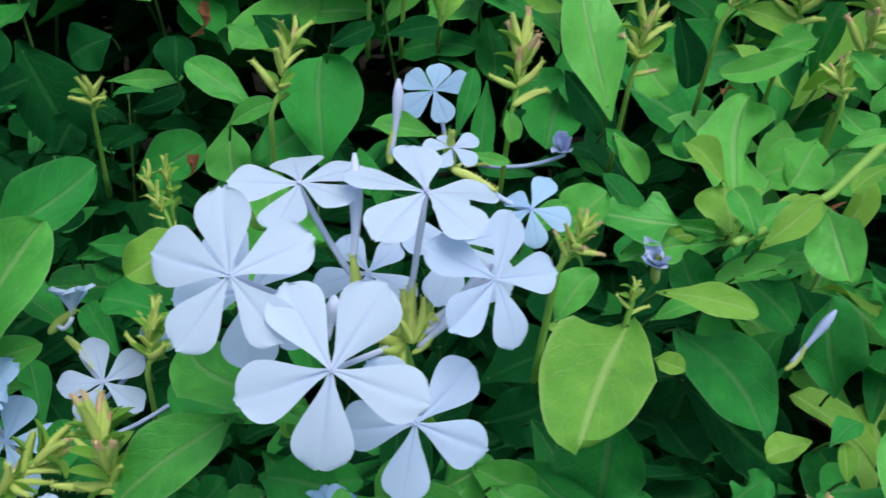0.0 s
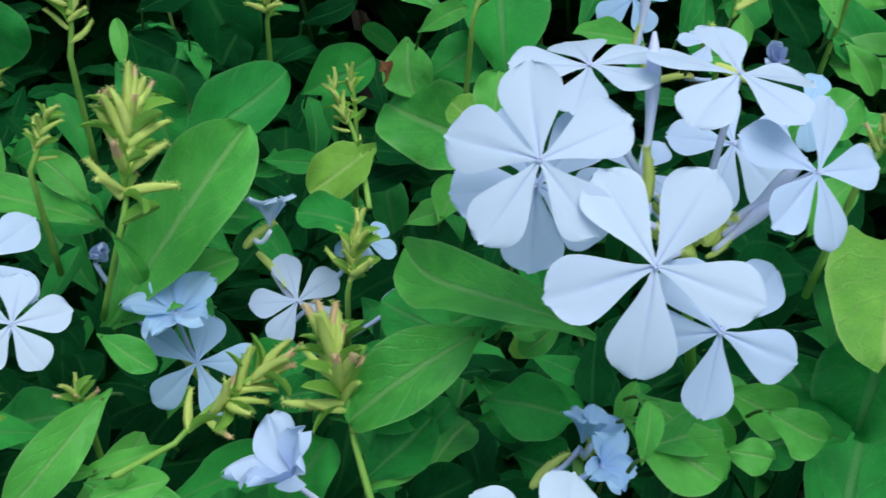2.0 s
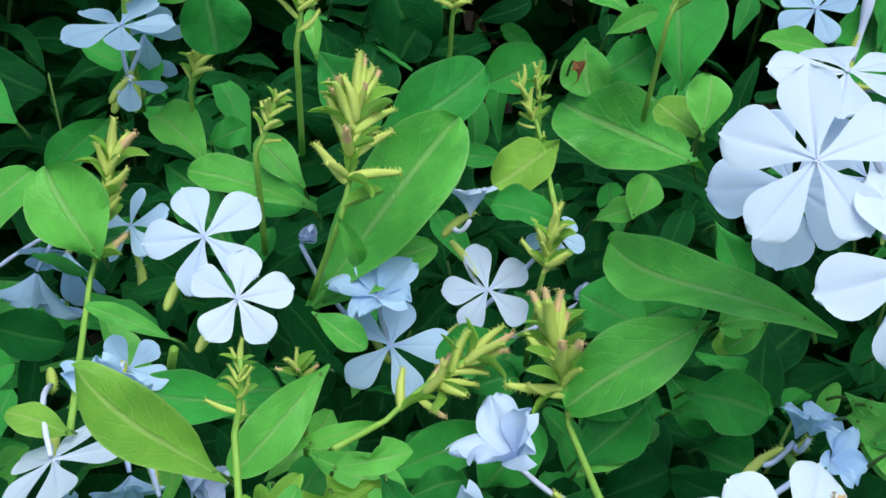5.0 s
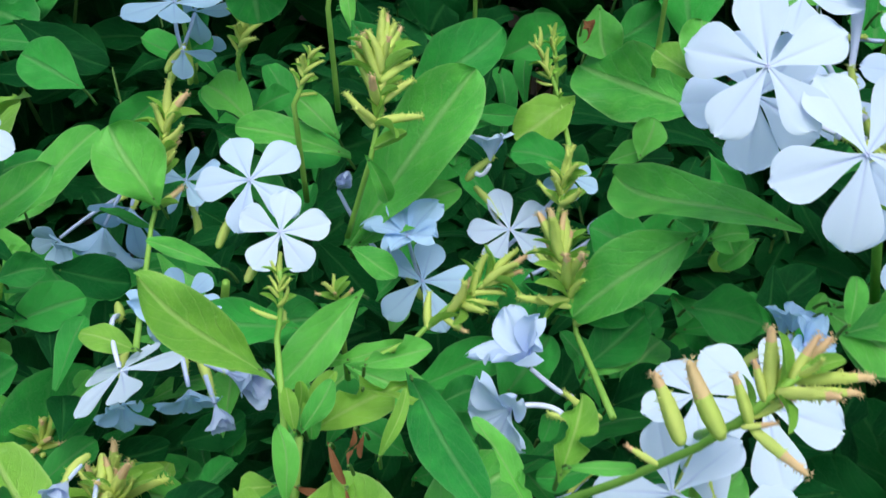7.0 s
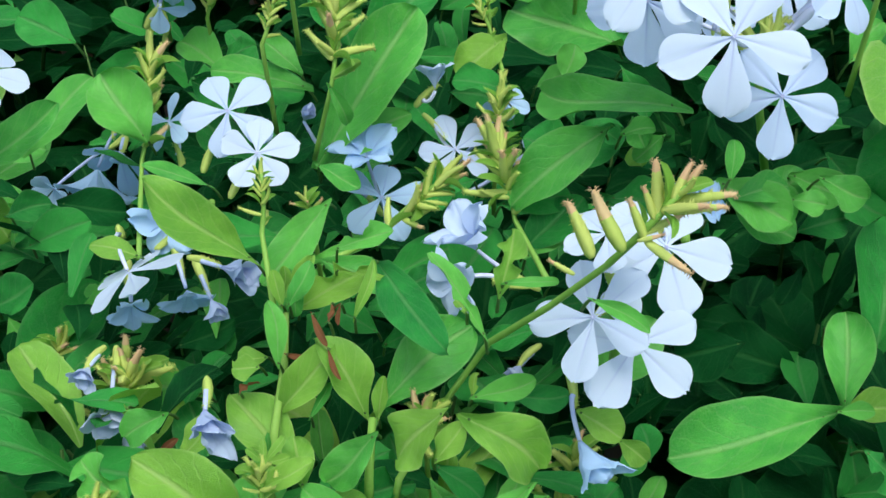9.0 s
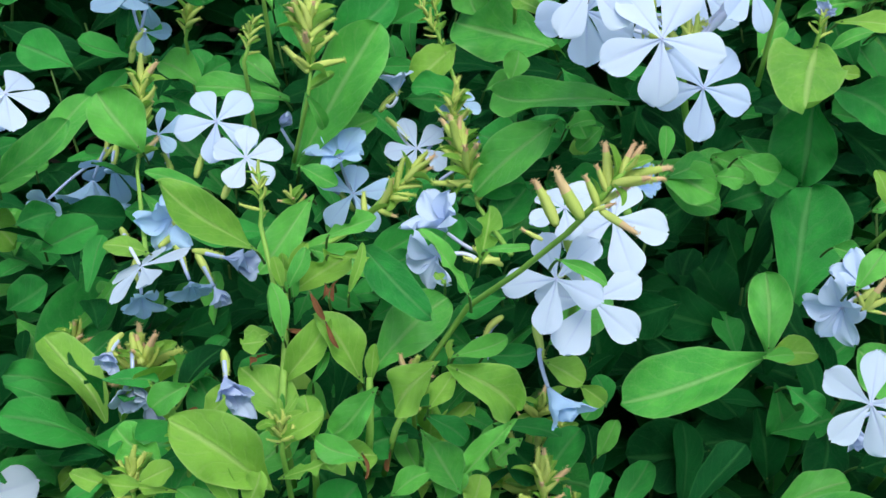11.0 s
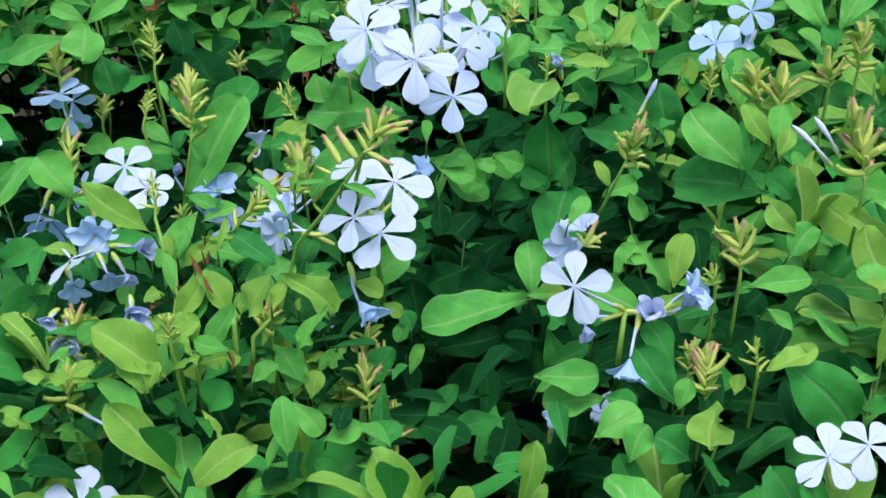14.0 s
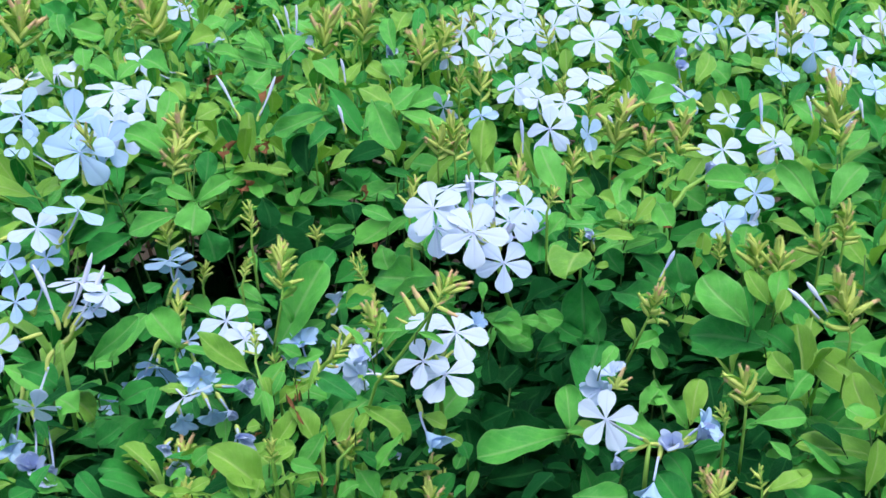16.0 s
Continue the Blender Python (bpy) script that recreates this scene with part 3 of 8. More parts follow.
shoot = thing("flower_cluster", (-0.0134, 0.1587, 0.8903), "pale blue drooping flower with green calyx", "flower cluster", "flower clusters of the hedge")
add_stem(shoot, [(-0.0134, 0.1587, 0.8903), (-0.0152, 0.1462, 0.8993), (-0.0181, 0.1318, 0.9085)], 0.0010, 0.0012, "green")
add_flower(shoot, (-0.0132, 0.1576, 0.8961), (0.24, 0.39, 0.89), (0.11, 0.67, 0.74), 0.0140, (-0.0220, 0.1544, 0.8863), "blue", open_=0.35, seed=21)
add_flower(shoot, (-0.0121, 0.1544, 0.9009), (0.14, 0.40, 0.91), (0.72, 0.45, 0.52), 0.0127, (-0.0134, 0.1587, 0.8903), "blue", open_=0.35, seed=22)

shoot = thing("flower_cluster", (0.0098, 0.1948, 0.9568), "pale blue flowers among green shoots", "flower cluster", "flower clusters of the hedge")
add_flower(shoot, (0.0132, 0.2993, 0.9071), (-0.26, -0.53, 0.81), (0.16, 0.63, 0.76), 0.0200, (0.0190, 0.2879, 0.8880), "blue", seed=23)
add_flower(shoot, (0.0116, 0.2174, 0.9458), (-0.07, -0.22, 0.97), (-0.19, 0.64, 0.74), 0.0121, (0.0120, 0.2177, 0.9399), "lilac", seed=24)
add_flower(shoot, (0.0273, 0.2002, 0.9432), (-0.17, -0.46, 0.87), (0.48, 0.54, 0.69), 0.0163, (0.0112, 0.2094, 0.9461), "blue", seed=25)
add_flower(shoot, (0.0493, 0.2807, 0.8999), (-0.28, -0.29, 0.92), (0.93, 0.18, 0.32), 0.0113, (0.0184, 0.2823, 0.8921), "wilt", open_=0.4, seed=26)

shoot = thing("flower_cluster", (0.0623, 0.2176, 0.9081), "small pale blue flower deep in the hedge", "flower cluster", "flower clusters of the hedge")
add_flower(shoot, (0.0616, 0.2162, 0.9146), (-0.07, -0.47, 0.88), (0.16, 0.63, 0.76), 0.0092, (0.0623, 0.2176, 0.9081), "wilt", open_=0.2, seed=27)
add_bud(shoot, (0.0938, 0.2040, 0.8930), (0.1045, 0.2105, 0.9067), "blue", seed=28)

shoot = thing("flower_cluster", (-0.1395, 0.1862, 0.8779), "two pale blue flowers in front of green stems", "flower cluster", "flower clusters of the hedge")
add_stem(shoot, [(-0.1395, 0.1862, 0.8779), (-0.1436, 0.1932, 0.8594)], 0.0010, 0.0012, "green")
add_flower(shoot, (-0.1340, 0.2000, 0.8990), (-0.01, -0.61, 0.79), (-0.20, -0.66, -0.73), 0.0255, (-0.1421, 0.1924, 0.8833), "lilac", slim=0.86, seed=29)
add_flower(shoot, (-0.1250, 0.1870, 0.8940), (0.03, -0.57, 0.82), (0.02, 0.67, 0.74), 0.0215, (-0.1331, 0.1809, 0.8832), "white", seed=30)
add_flower(shoot, (-0.1579, 0.2260, 0.8772), (-0.51, -0.31, 0.80), (-0.22, 0.64, 0.74), 0.0197, (-0.1551, 0.2182, 0.8621), "blue", seed=31)

shoot = thing("flower_cluster", (-0.0903, 0.2122, 0.8442), "fading blue flowers with wilted petals", "flower cluster", "flower clusters of the hedge")
add_flower(shoot, (-0.0935, 0.2085, 0.8605), (0.13, -0.52, 0.84), (0.99, 0.08, 0.13), 0.0271, (-0.0903, 0.2122, 0.8442), "blue", seed=32)
add_flower(shoot, (-0.0971, 0.2098, 0.8745), (0.01, -0.14, 0.99), (-0.22, 0.64, 0.74), 0.0218, (-0.0903, 0.2122, 0.8442), "blue", open_=0.45, seed=33)
add_flower(shoot, (-0.0710, 0.2220, 0.8680), (0.23, -0.44, 0.87), (-0.23, 0.66, 0.71), 0.0217, (-0.0809, 0.2305, 0.8756), "lilac", seed=34)
add_flower(shoot, (-0.0768, 0.2251, 0.8885), (-0.03, 0.48, 0.88), (-0.38, 0.60, 0.71), 0.0161, (-0.0830, 0.2245, 0.8822), "lilac", open_=0.3, seed=35)
add_flower(shoot, (-0.0554, 0.2319, 0.8788), (0.02, -0.34, 0.94), (-0.54, 0.54, 0.65), 0.0151, (-0.0818, 0.2170, 0.8527), "blue", seed=36)
add_flower(shoot, (-0.0491, 0.2175, 0.8706), (0.02, -0.29, 0.96), (0.84, 0.38, 0.38), 0.0107, (-0.0826, 0.2132, 0.8492), "wilt", seed=37)
add_flower(shoot, (-0.1156, 0.2182, 0.8827), (0.32, -0.26, 0.91), (0.84, 0.38, 0.38), 0.0094, (-0.0938, 0.2130, 0.8495), "wilt", open_=0.4, seed=38)

shoot = thing("flower_cluster", (-0.1515, 0.2091, 0.9130), "pale blue flowers hanging over on long tubes", "flower cluster", "flower clusters of the hedge")
add_flower(shoot, (-0.1629, 0.2745, 0.9002), (-0.06, 0.96, 0.26), (0.04, -0.66, -0.75), 0.0209, (-0.1703, 0.2636, 0.8822), "blue", seed=39)
add_flower(shoot, (-0.1657, 0.2808, 0.8888), (0.06, -0.96, -0.26), (-0.10, -0.66, -0.75), 0.0183, (-0.1677, 0.2741, 0.8753), "blue", count=2, seed=40)

shoot = thing("flower_cluster", (-0.1657, 0.1772, 0.8736), "white star flower seen from the side on its tube", "flower cluster", "flower clusters of the hedge")
add_flower(shoot, (-0.1541, 0.1477, 0.8866), (0.41, -0.28, -0.87), (0.98, 0.09, 0.18), 0.0267, (-0.1663, 0.1830, 0.8724), "white", open_=0.8, slim=0.92, seed=41)

shoot = thing("flower_cluster", (-0.1760, 0.2349, 0.8668), "pale blue hanging flowers", "flower cluster", "flower clusters of the hedge")
add_flower(shoot, (-0.1770, 0.2321, 0.8616), (-0.08, -0.90, -0.42), (-0.62, -0.49, -0.61), 0.0256, (-0.1761, 0.2398, 0.8644), "blue", open_=0.55, seed=45)
add_flower(shoot, (-0.2070, 0.2470, 0.8356), (-0.07, -0.99, 0.15), (-0.06, -0.65, -0.76), 0.0167, (-0.1826, 0.2614, 0.8479), "blue", open_=0.6, seed=46)
add_flower(shoot, (-0.1481, 0.1747, 0.8822), (-0.07, -0.99, 0.15), (-0.40, -0.59, -0.70), 0.0207, (-0.1493, 0.1818, 0.8843), "blue", open_=0.45, seed=47)

shoot = thing("flower_cluster", (-0.0379, 0.1070, 0.9171), "cluster of near-white flowers under a spent spike", "flower cluster", "flower clusters of the hedge")
add_stem(shoot, [(-0.0379, 0.1070, 0.9171), (-0.0350, 0.1133, 0.8934), (-0.0332, 0.1283, 0.8562)], 0.0010, 0.0012, "green")
add_flower(shoot, (-0.0430, 0.0970, 0.9180), (-0.25, -0.45, 0.86), (-0.25, -0.62, -0.74), 0.0259, (-0.0379, 0.1070, 0.9171), "white", slim=0.8, seed=53)
add_flower(shoot, (-0.0337, 0.0969, 0.9102), (0.05, -0.50, 0.86), (0.65, -0.52, -0.55), 0.0277, (-0.0373, 0.1103, 0.9142), "white", slim=0.90, seed=54)
add_flower(shoot, (-0.0260, 0.1150, 0.9210), (0.19, -0.46, 0.87), (0.10, -0.65, -0.75), 0.0276, (-0.0348, 0.1226, 0.9033), "white", seed=55)
add_flower(shoot, (-0.0406, 0.1042, 0.9342), (-0.10, -0.14, 0.98), (-0.45, 0.60, 0.66), 0.0176, (-0.0379, 0.1070, 0.9171), "white", seed=56)
add_flower(shoot, (-0.0660, 0.1531, 0.8881), (-0.48, -0.03, 0.88), (-0.45, 0.60, 0.66), 0.0247, (-0.0498, 0.1483, 0.8778), "lilac", open_=0.3, seed=57)
add_flower(shoot, (-0.0696, 0.1360, 0.8935), (-0.63, -0.77, 0.11), (-0.40, -0.59, -0.70), 0.0189, (-0.0520, 0.1371, 0.8900), "lilac", open_=0.5, seed=58)
add_flower(shoot, (-0.0137, 0.1405, 0.9108), (0.39, -0.38, 0.84), (0.55, 0.53, 0.65), 0.0124, (-0.0328, 0.1328, 0.8943), "blue", open_=0.4, seed=59)
add_flower(shoot, (-0.0445, 0.0900, 0.8864), (0.36, -0.83, -0.44), (0.59, -0.55, -0.59), 0.0138, (-0.0463, 0.1072, 0.8936), "blue", open_=0.25, seed=60)
add_flower(shoot, (-0.0536, 0.1572, 0.8400), (-0.39, -0.86, 0.33), (-0.99, -0.04, -0.12), 0.0123, (-0.0474, 0.1638, 0.8419), "wilt", open_=0.25, seed=61)

shoot = thing("flower_cluster", (0.0582, 0.0958, 0.8627), "pale lilac flower and fading ones on a side shoot", "flower cluster", "flower clusters of the hedge")
add_stem(shoot, [(0.0582, 0.0958, 0.8627), (0.0544, 0.0891, 0.8495), (0.0559, 0.0992, 0.8236)], 0.0010, 0.0012, "green")
add_flower(shoot, (0.0320, 0.0720, 0.8930), (-0.19, -0.80, 0.57), (0.33, 0.60, 0.73), 0.0262, (0.0582, 0.0958, 0.8627), "white", slim=0.88, seed=62)
add_flower(shoot, (0.0413, 0.1168, 0.8825), (-0.66, -0.73, 0.16), (-0.60, -0.37, -0.71), 0.0196, (0.0540, 0.1264, 0.8794), "lilac", open_=0.5, seed=63)
add_flower(shoot, (0.0485, 0.1258, 0.8833), (-0.32, -0.17, 0.93), (0.97, 0.03, 0.24), 0.0177, (0.0561, 0.1256, 0.8769), "lilac", open_=0.45, seed=64)
add_flower(shoot, (0.0778, 0.0858, 0.8683), (0.41, -0.41, 0.82), (0.29, 0.48, 0.82), 0.0160, (0.0647, 0.0882, 0.8620), "wilt", open_=0.35, seed=65)
add_flower(shoot, (0.0792, 0.0875, 0.8735), (0.56, -0.51, 0.65), (0.99, -0.06, 0.10), 0.0189, (0.0666, 0.0872, 0.8625), "blue", open_=0.4, seed=66)
add_flower(shoot, (0.0675, 0.0902, 0.8627), (-0.26, -0.59, 0.76), (-0.39, 0.52, 0.76), 0.0149, (0.0582, 0.0960, 0.8626), "wilt", open_=0.25, seed=67)
add_flower(shoot, (0.0521, 0.0676, 0.8608), (-0.35, -0.64, -0.68), (-0.29, -0.48, -0.82), 0.0204, (0.0617, 0.0888, 0.8662), "blue", open_=0.3, seed=68)
add_flower(shoot, (0.0413, 0.0920, 0.8604), (0.07, -0.97, -0.23), (0.54, -0.49, -0.68), 0.0102, (0.0582, 0.0960, 0.8626), "wilt", open_=0.25, seed=69)
add_flower(shoot, (0.0451, 0.0737, 0.8320), (-0.03, -0.48, 0.87), (0.29, 0.48, 0.82), 0.0149, (0.0423, 0.0747, 0.8186), "lilac", open_=0.5, seed=70)
add_flower(shoot, (0.0302, 0.0977, 0.8118), (-0.03, -0.48, 0.87), (-0.05, 0.54, 0.84), 0.0136, (0.0275, 0.0962, 0.8014), "blue", open_=0.4, seed=71)

shoot = thing("flower_cluster", (0.1076, 0.0058, 0.8389), "near-white flower at the hedge's near edge", "flower cluster", "flower clusters of the hedge")
add_flower(shoot, (0.0987, -0.0024, 0.8630), (-0.01, -0.40, 0.92), (0.29, 0.45, 0.84), 0.0237, (0.1009, -0.0052, 0.8507), "white", seed=72)
add_flower(shoot, (0.1121, -0.0024, 0.8658), (0.11, -0.31, 0.94), (0.73, 0.28, 0.63), 0.0227, (0.1032, -0.0045, 0.8524), "white", seed=73)

shoot = thing("flower_cluster", (-0.2018, 0.1051, 0.8178), "near-white flowers at the hedge's near edge", "flower cluster", "flower clusters of the hedge")
add_flower(shoot, (-0.0353, 0.0832, 0.8024), (-0.05, -0.62, 0.79), (0.60, 0.35, 0.72), 0.0147, (-0.0351, 0.0973, 0.8116), "wilt", open_=0.4, seed=76)
add_flower(shoot, (0.0458, 0.0754, 0.8290), (0.15, -0.61, 0.78), (0.92, 0.11, 0.38), 0.0134, (0.0498, 0.0723, 0.8165), "lilac", open_=0.5, seed=78)

shoot = thing("flower_cluster", (-0.2269, 0.3919, 0.9134), "large cluster of pale blue and white flowers", "flower cluster", "flower clusters of the hedge")
add_flower(shoot, (-0.2837, 0.6682, 0.9200), (0.04, -0.16, 0.99), (-0.09, 0.40, 0.91), 0.0509, (-0.2785, 0.6537, 0.8831), "white", seed=79)
add_flower(shoot, (-0.2291, 0.5950, 0.9200), (0.14, -0.17, 0.97), (0.24, 0.36, 0.90), 0.0459, (-0.2452, 0.5839, 0.8850), "white", seed=80)
add_flower(shoot, (-0.2029, 0.5754, 0.9184), (0.18, -0.59, 0.79), (-0.05, 0.40, 0.92), 0.0308, (-0.2289, 0.5677, 0.8891), "lilac", seed=81)
add_flower(shoot, (-0.2505, 0.5233, 0.9189), (-0.04, -0.68, 0.73), (0.09, 0.38, 0.92), 0.0437, (-0.2487, 0.5107, 0.8810), "blue", seed=82)
add_flower(shoot, (-0.2189, 0.5107, 0.9200), (0.06, -0.62, 0.78), (0.19, 0.37, 0.91), 0.0361, (-0.2401, 0.5022, 0.8872), "lilac", seed=83)
add_flower(shoot, (-0.2358, 0.4440, 0.9200), (-0.06, -0.77, 0.64), (-0.09, 0.40, 0.91), 0.0471, (-0.2355, 0.4387, 0.8976), "blue", seed=84)
add_flower(shoot, (-0.2932, 0.5587, 0.9186), (-0.23, -0.54, 0.81), (0.27, 0.35, 0.89), 0.0426, (-0.2707, 0.5458, 0.8882), "blue", seed=85)
add_flower(shoot, (-0.3227, 0.6173, 0.9200), (-0.09, -0.29, 0.95), (-0.32, 0.40, 0.86), 0.0474, (-0.2984, 0.6042, 0.8910), "white", seed=86)
add_flower(shoot, (-0.2791, 0.4758, 0.9185), (-0.24, -0.64, 0.73), (0.27, 0.35, 0.89), 0.0254, (-0.2481, 0.4661, 0.8952), "blue", seed=87)
add_flower(shoot, (-0.2213, 0.4596, 0.9191), (0.13, -0.78, 0.62), (-0.16, 0.40, 0.90), 0.0388, (-0.2384, 0.4543, 0.8923), "blue", seed=88)
add_flower(shoot, (-0.2109, 0.4722, 0.9206), (0.06, -0.69, 0.72), (0.02, 0.39, 0.92), 0.0324, (-0.2377, 0.4665, 0.8914), "lilac", seed=89)

shoot = thing("flower_cluster", (-0.2237, 0.2529, 0.9243), "star-shaped pale flowers on long tubes", "flower cluster", "flower clusters of the hedge")
add_flower(shoot, (-0.2069, 0.2525, 0.9479), (0.18, -0.00, 0.98), (0.02, 0.39, 0.92), 0.0343, (-0.2211, 0.2501, 0.9284), "blue", seed=90)
add_flower(shoot, (-0.2297, 0.2517, 0.9404), (0.47, -0.32, 0.82), (0.59, 0.27, 0.77), 0.0298, (-0.2503, 0.2557, 0.9343), "lilac", seed=91)

shoot = thing("flower_cluster", (-0.2087, 0.1628, 0.9137), "pale flowers and closed buds on long tubes", "flower cluster", "flower clusters of the hedge")
add_stem(shoot, [(-0.2087, 0.1628, 0.9137), (-0.2093, 0.1634, 0.8921), (-0.2107, 0.1681, 0.8643)], 0.0010, 0.0012, "green")
add_flower(shoot, (-0.1968, 0.1673, 0.9427), (0.06, 0.00, 1.00), (-0.07, 0.40, 0.91), 0.0244, (-0.2061, 0.1649, 0.9243), "white", seed=92)
add_flower(shoot, (-0.1834, 0.1635, 0.9370), (0.39, -0.16, 0.91), (0.97, 0.01, 0.26), 0.0233, (-0.2031, 0.1629, 0.9205), "white", seed=93)
add_flower(shoot, (-0.1929, 0.1667, 0.9293), (0.14, -0.24, 0.96), (0.59, 0.27, 0.77), 0.0160, (-0.2093, 0.1656, 0.9124), "lilac", seed=94)
add_flower(shoot, (-0.2226, 0.1475, 0.8899), (-0.24, -0.79, -0.56), (-0.10, -0.38, -0.92), 0.0225, (-0.2120, 0.1604, 0.9124), "lilac", seed=95)
add_flower(shoot, (-0.2372, 0.1606, 0.9169), (-0.57, -0.61, 0.55), (0.99, -0.13, -0.06), 0.0238, (-0.2164, 0.1641, 0.9200), "lilac", seed=96)
add_bud(shoot, (-0.2075, 0.1598, 0.9225), (-0.2164, 0.1714, 0.9525), "white", seed=97)
add_bud(shoot, (-0.2048, 0.1600, 0.9236), (-0.1882, 0.1698, 0.9557), "white", seed=98)
add_bud(shoot, (-0.2024, 0.1587, 0.9210), (-0.1832, 0.1678, 0.9496), "white", seed=99)

shoot = thing("flower_cluster", (-0.2419, 0.2592, 0.8865), "fading blue flowers low in the hedge", "flower cluster", "flower clusters of the hedge")
add_flower(shoot, (-0.2461, 0.2436, 0.9029), (-0.04, -0.68, 0.73), (0.59, 0.27, 0.77), 0.0226, (-0.2419, 0.2592, 0.8865), "blue", seed=100)
add_flower(shoot, (-0.2486, 0.2548, 0.9224), (-0.04, -0.68, 0.73), (0.59, 0.27, 0.77), 0.0211, (-0.2419, 0.2592, 0.8865), "blue", seed=101)
add_flower(shoot, (-0.2282, 0.2533, 0.9223), (-0.03, -0.57, 0.82), (0.59, 0.27, 0.77), 0.0181, (-0.2419, 0.2592, 0.8865), "blue", seed=102)
add_flower(shoot, (-0.2362, 0.1740, 0.8413), (-0.03, -0.62, 0.79), (0.10, 0.38, 0.92), 0.0204, (-0.2386, 0.2093, 0.8601), "wilt", open_=0.4, seed=103)
add_flower(shoot, (-0.2266, 0.1690, 0.8366), (-0.03, -0.62, 0.79), (0.91, 0.08, 0.41), 0.0158, (-0.2325, 0.2036, 0.8557), "wilt", open_=0.4, seed=104)
add_flower(shoot, (-0.2479, 0.1833, 0.8472), (-0.03, -0.62, 0.79), (0.91, 0.08, 0.41), 0.0171, (-0.2451, 0.2187, 0.8656), "blue", open_=0.4, seed=105)

shoot = thing("flower_cluster", (-0.1656, 0.2438, 0.8982), "star-shaped pale blue flower on its tube", "flower cluster", "flower clusters of the hedge")
add_flower(shoot, (-0.1654, 0.2637, 0.9090), (0.19, 0.15, 0.97), (0.97, 0.01, 0.26), 0.0265, (-0.1625, 0.2586, 0.8876), "blue", seed=106)
add_flower(shoot, (-0.1603, 0.2490, 0.9036), (-0.14, -0.97, -0.22), (-0.19, -0.37, -0.91), 0.0184, (-0.1664, 0.2504, 0.8952), "blue", count=2, seed=107)
add_flower(shoot, (-0.1827, 0.2241, 0.8607), (-0.24, -0.65, -0.73), (-0.72, -0.21, -0.67), 0.0272, (-0.1725, 0.2341, 0.8765), "blue", open_=0.5, seed=108)

shoot = thing("flower_cluster", (0.0678, 0.3997, 0.9153), "white and lilac flowers on the hedge top", "flower cluster", "flower clusters of the hedge")
add_flower(shoot, (0.0594, 0.6880, 0.9200), (-0.40, -0.52, 0.76), (0.05, 0.39, 0.92), 0.0398, (0.0615, 0.6829, 0.8984), "white", seed=110)
add_flower(shoot, (0.0686, 0.6011, 0.9200), (0.40, -0.47, 0.78), (0.10, 0.38, 0.92), 0.0370, (0.0707, 0.5966, 0.8998), "white", seed=111)
add_flower(shoot, (0.0919, 0.6539, 0.9200), (-0.14, -0.60, 0.79), (-0.40, 0.39, 0.83), 0.0311, (0.0941, 0.6491, 0.8989), "lilac", seed=112)
add_flower(shoot, (0.1155, 0.7178, 0.9200), (0.13, -0.73, 0.67), (0.04, 0.39, 0.92), 0.0339, (0.1178, 0.7124, 0.8978), "lilac", seed=113)
add_flower(shoot, (0.1382, 0.6789, 0.9200), (-0.06, -0.72, 0.69), (-0.14, 0.40, 0.91), 0.0308, (0.1406, 0.6738, 0.8984), "white", seed=114)
add_flower(shoot, (0.1608, 0.6191, 0.9200), (-0.07, -0.65, 0.76), (0.31, 0.35, 0.89), 0.0414, (0.1632, 0.6144, 0.8994), "white", seed=115)
add_flower(shoot, (0.1296, 0.5085, 0.9200), (0.08, -0.17, 0.98), (-0.37, 0.40, 0.84), 0.0355, (0.1318, 0.5047, 0.9012), "white", seed=116)
add_flower(shoot, (0.1044, 0.5621, 0.9200), (0.51, -0.39, 0.77), (0.21, 0.37, 0.91), 0.0358, (0.1066, 0.5579, 0.9004), "lilac", seed=117)
add_flower(shoot, (0.0722, 0.5015, 0.9200), (-0.36, -0.38, 0.85), (0.16, 0.37, 0.91), 0.0315, (0.0742, 0.4977, 0.9014), "lilac", seed=118)
add_flower(shoot, (0.0823, 0.4675, 0.9200), (0.35, -0.38, 0.86), (0.32, 0.34, 0.88), 0.0261, (0.0843, 0.4640, 0.9019), "white", seed=119)
add_flower(shoot, (0.0985, 0.4518, 0.9200), (-0.07, -0.18, 0.98), (0.36, 0.33, 0.87), 0.0322, (0.1006, 0.4483, 0.9022), "white", seed=120)
add_flower(shoot, (0.0759, 0.3958, 0.9200), (-0.43, -0.56, 0.71), (-0.03, 0.40, 0.92), 0.0343, (0.0779, 0.3928, 0.9031), "lilac", seed=121)
add_flower(shoot, (0.0969, 0.3766, 0.9200), (0.54, -0.68, 0.49), (-0.32, 0.40, 0.86), 0.0237, (0.0989, 0.3736, 0.9033), "blue", seed=122)
add_flower(shoot, (0.0368, 0.4402, 0.9200), (-0.30, -0.57, 0.76), (0.34, 0.34, 0.88), 0.0253, (0.0386, 0.4369, 0.9024), "blue", seed=123)
add_flower(shoot, (0.1754, 0.7517, 0.9200), (0.08, -0.67, 0.74), (0.02, 0.39, 0.92), 0.0339, (0.1780, 0.7461, 0.8972), "white", seed=124)
add_flower(shoot, (0.1287, 0.7713, 0.9200), (-0.17, -0.61, 0.78), (-0.07, 0.40, 0.91), 0.0314, (0.1311, 0.7656, 0.8970), "white", seed=125)
add_bud(shoot, (0.0482, 0.3460, 0.9193), (0.0496, 0.3546, 0.9423), "blue", seed=126)

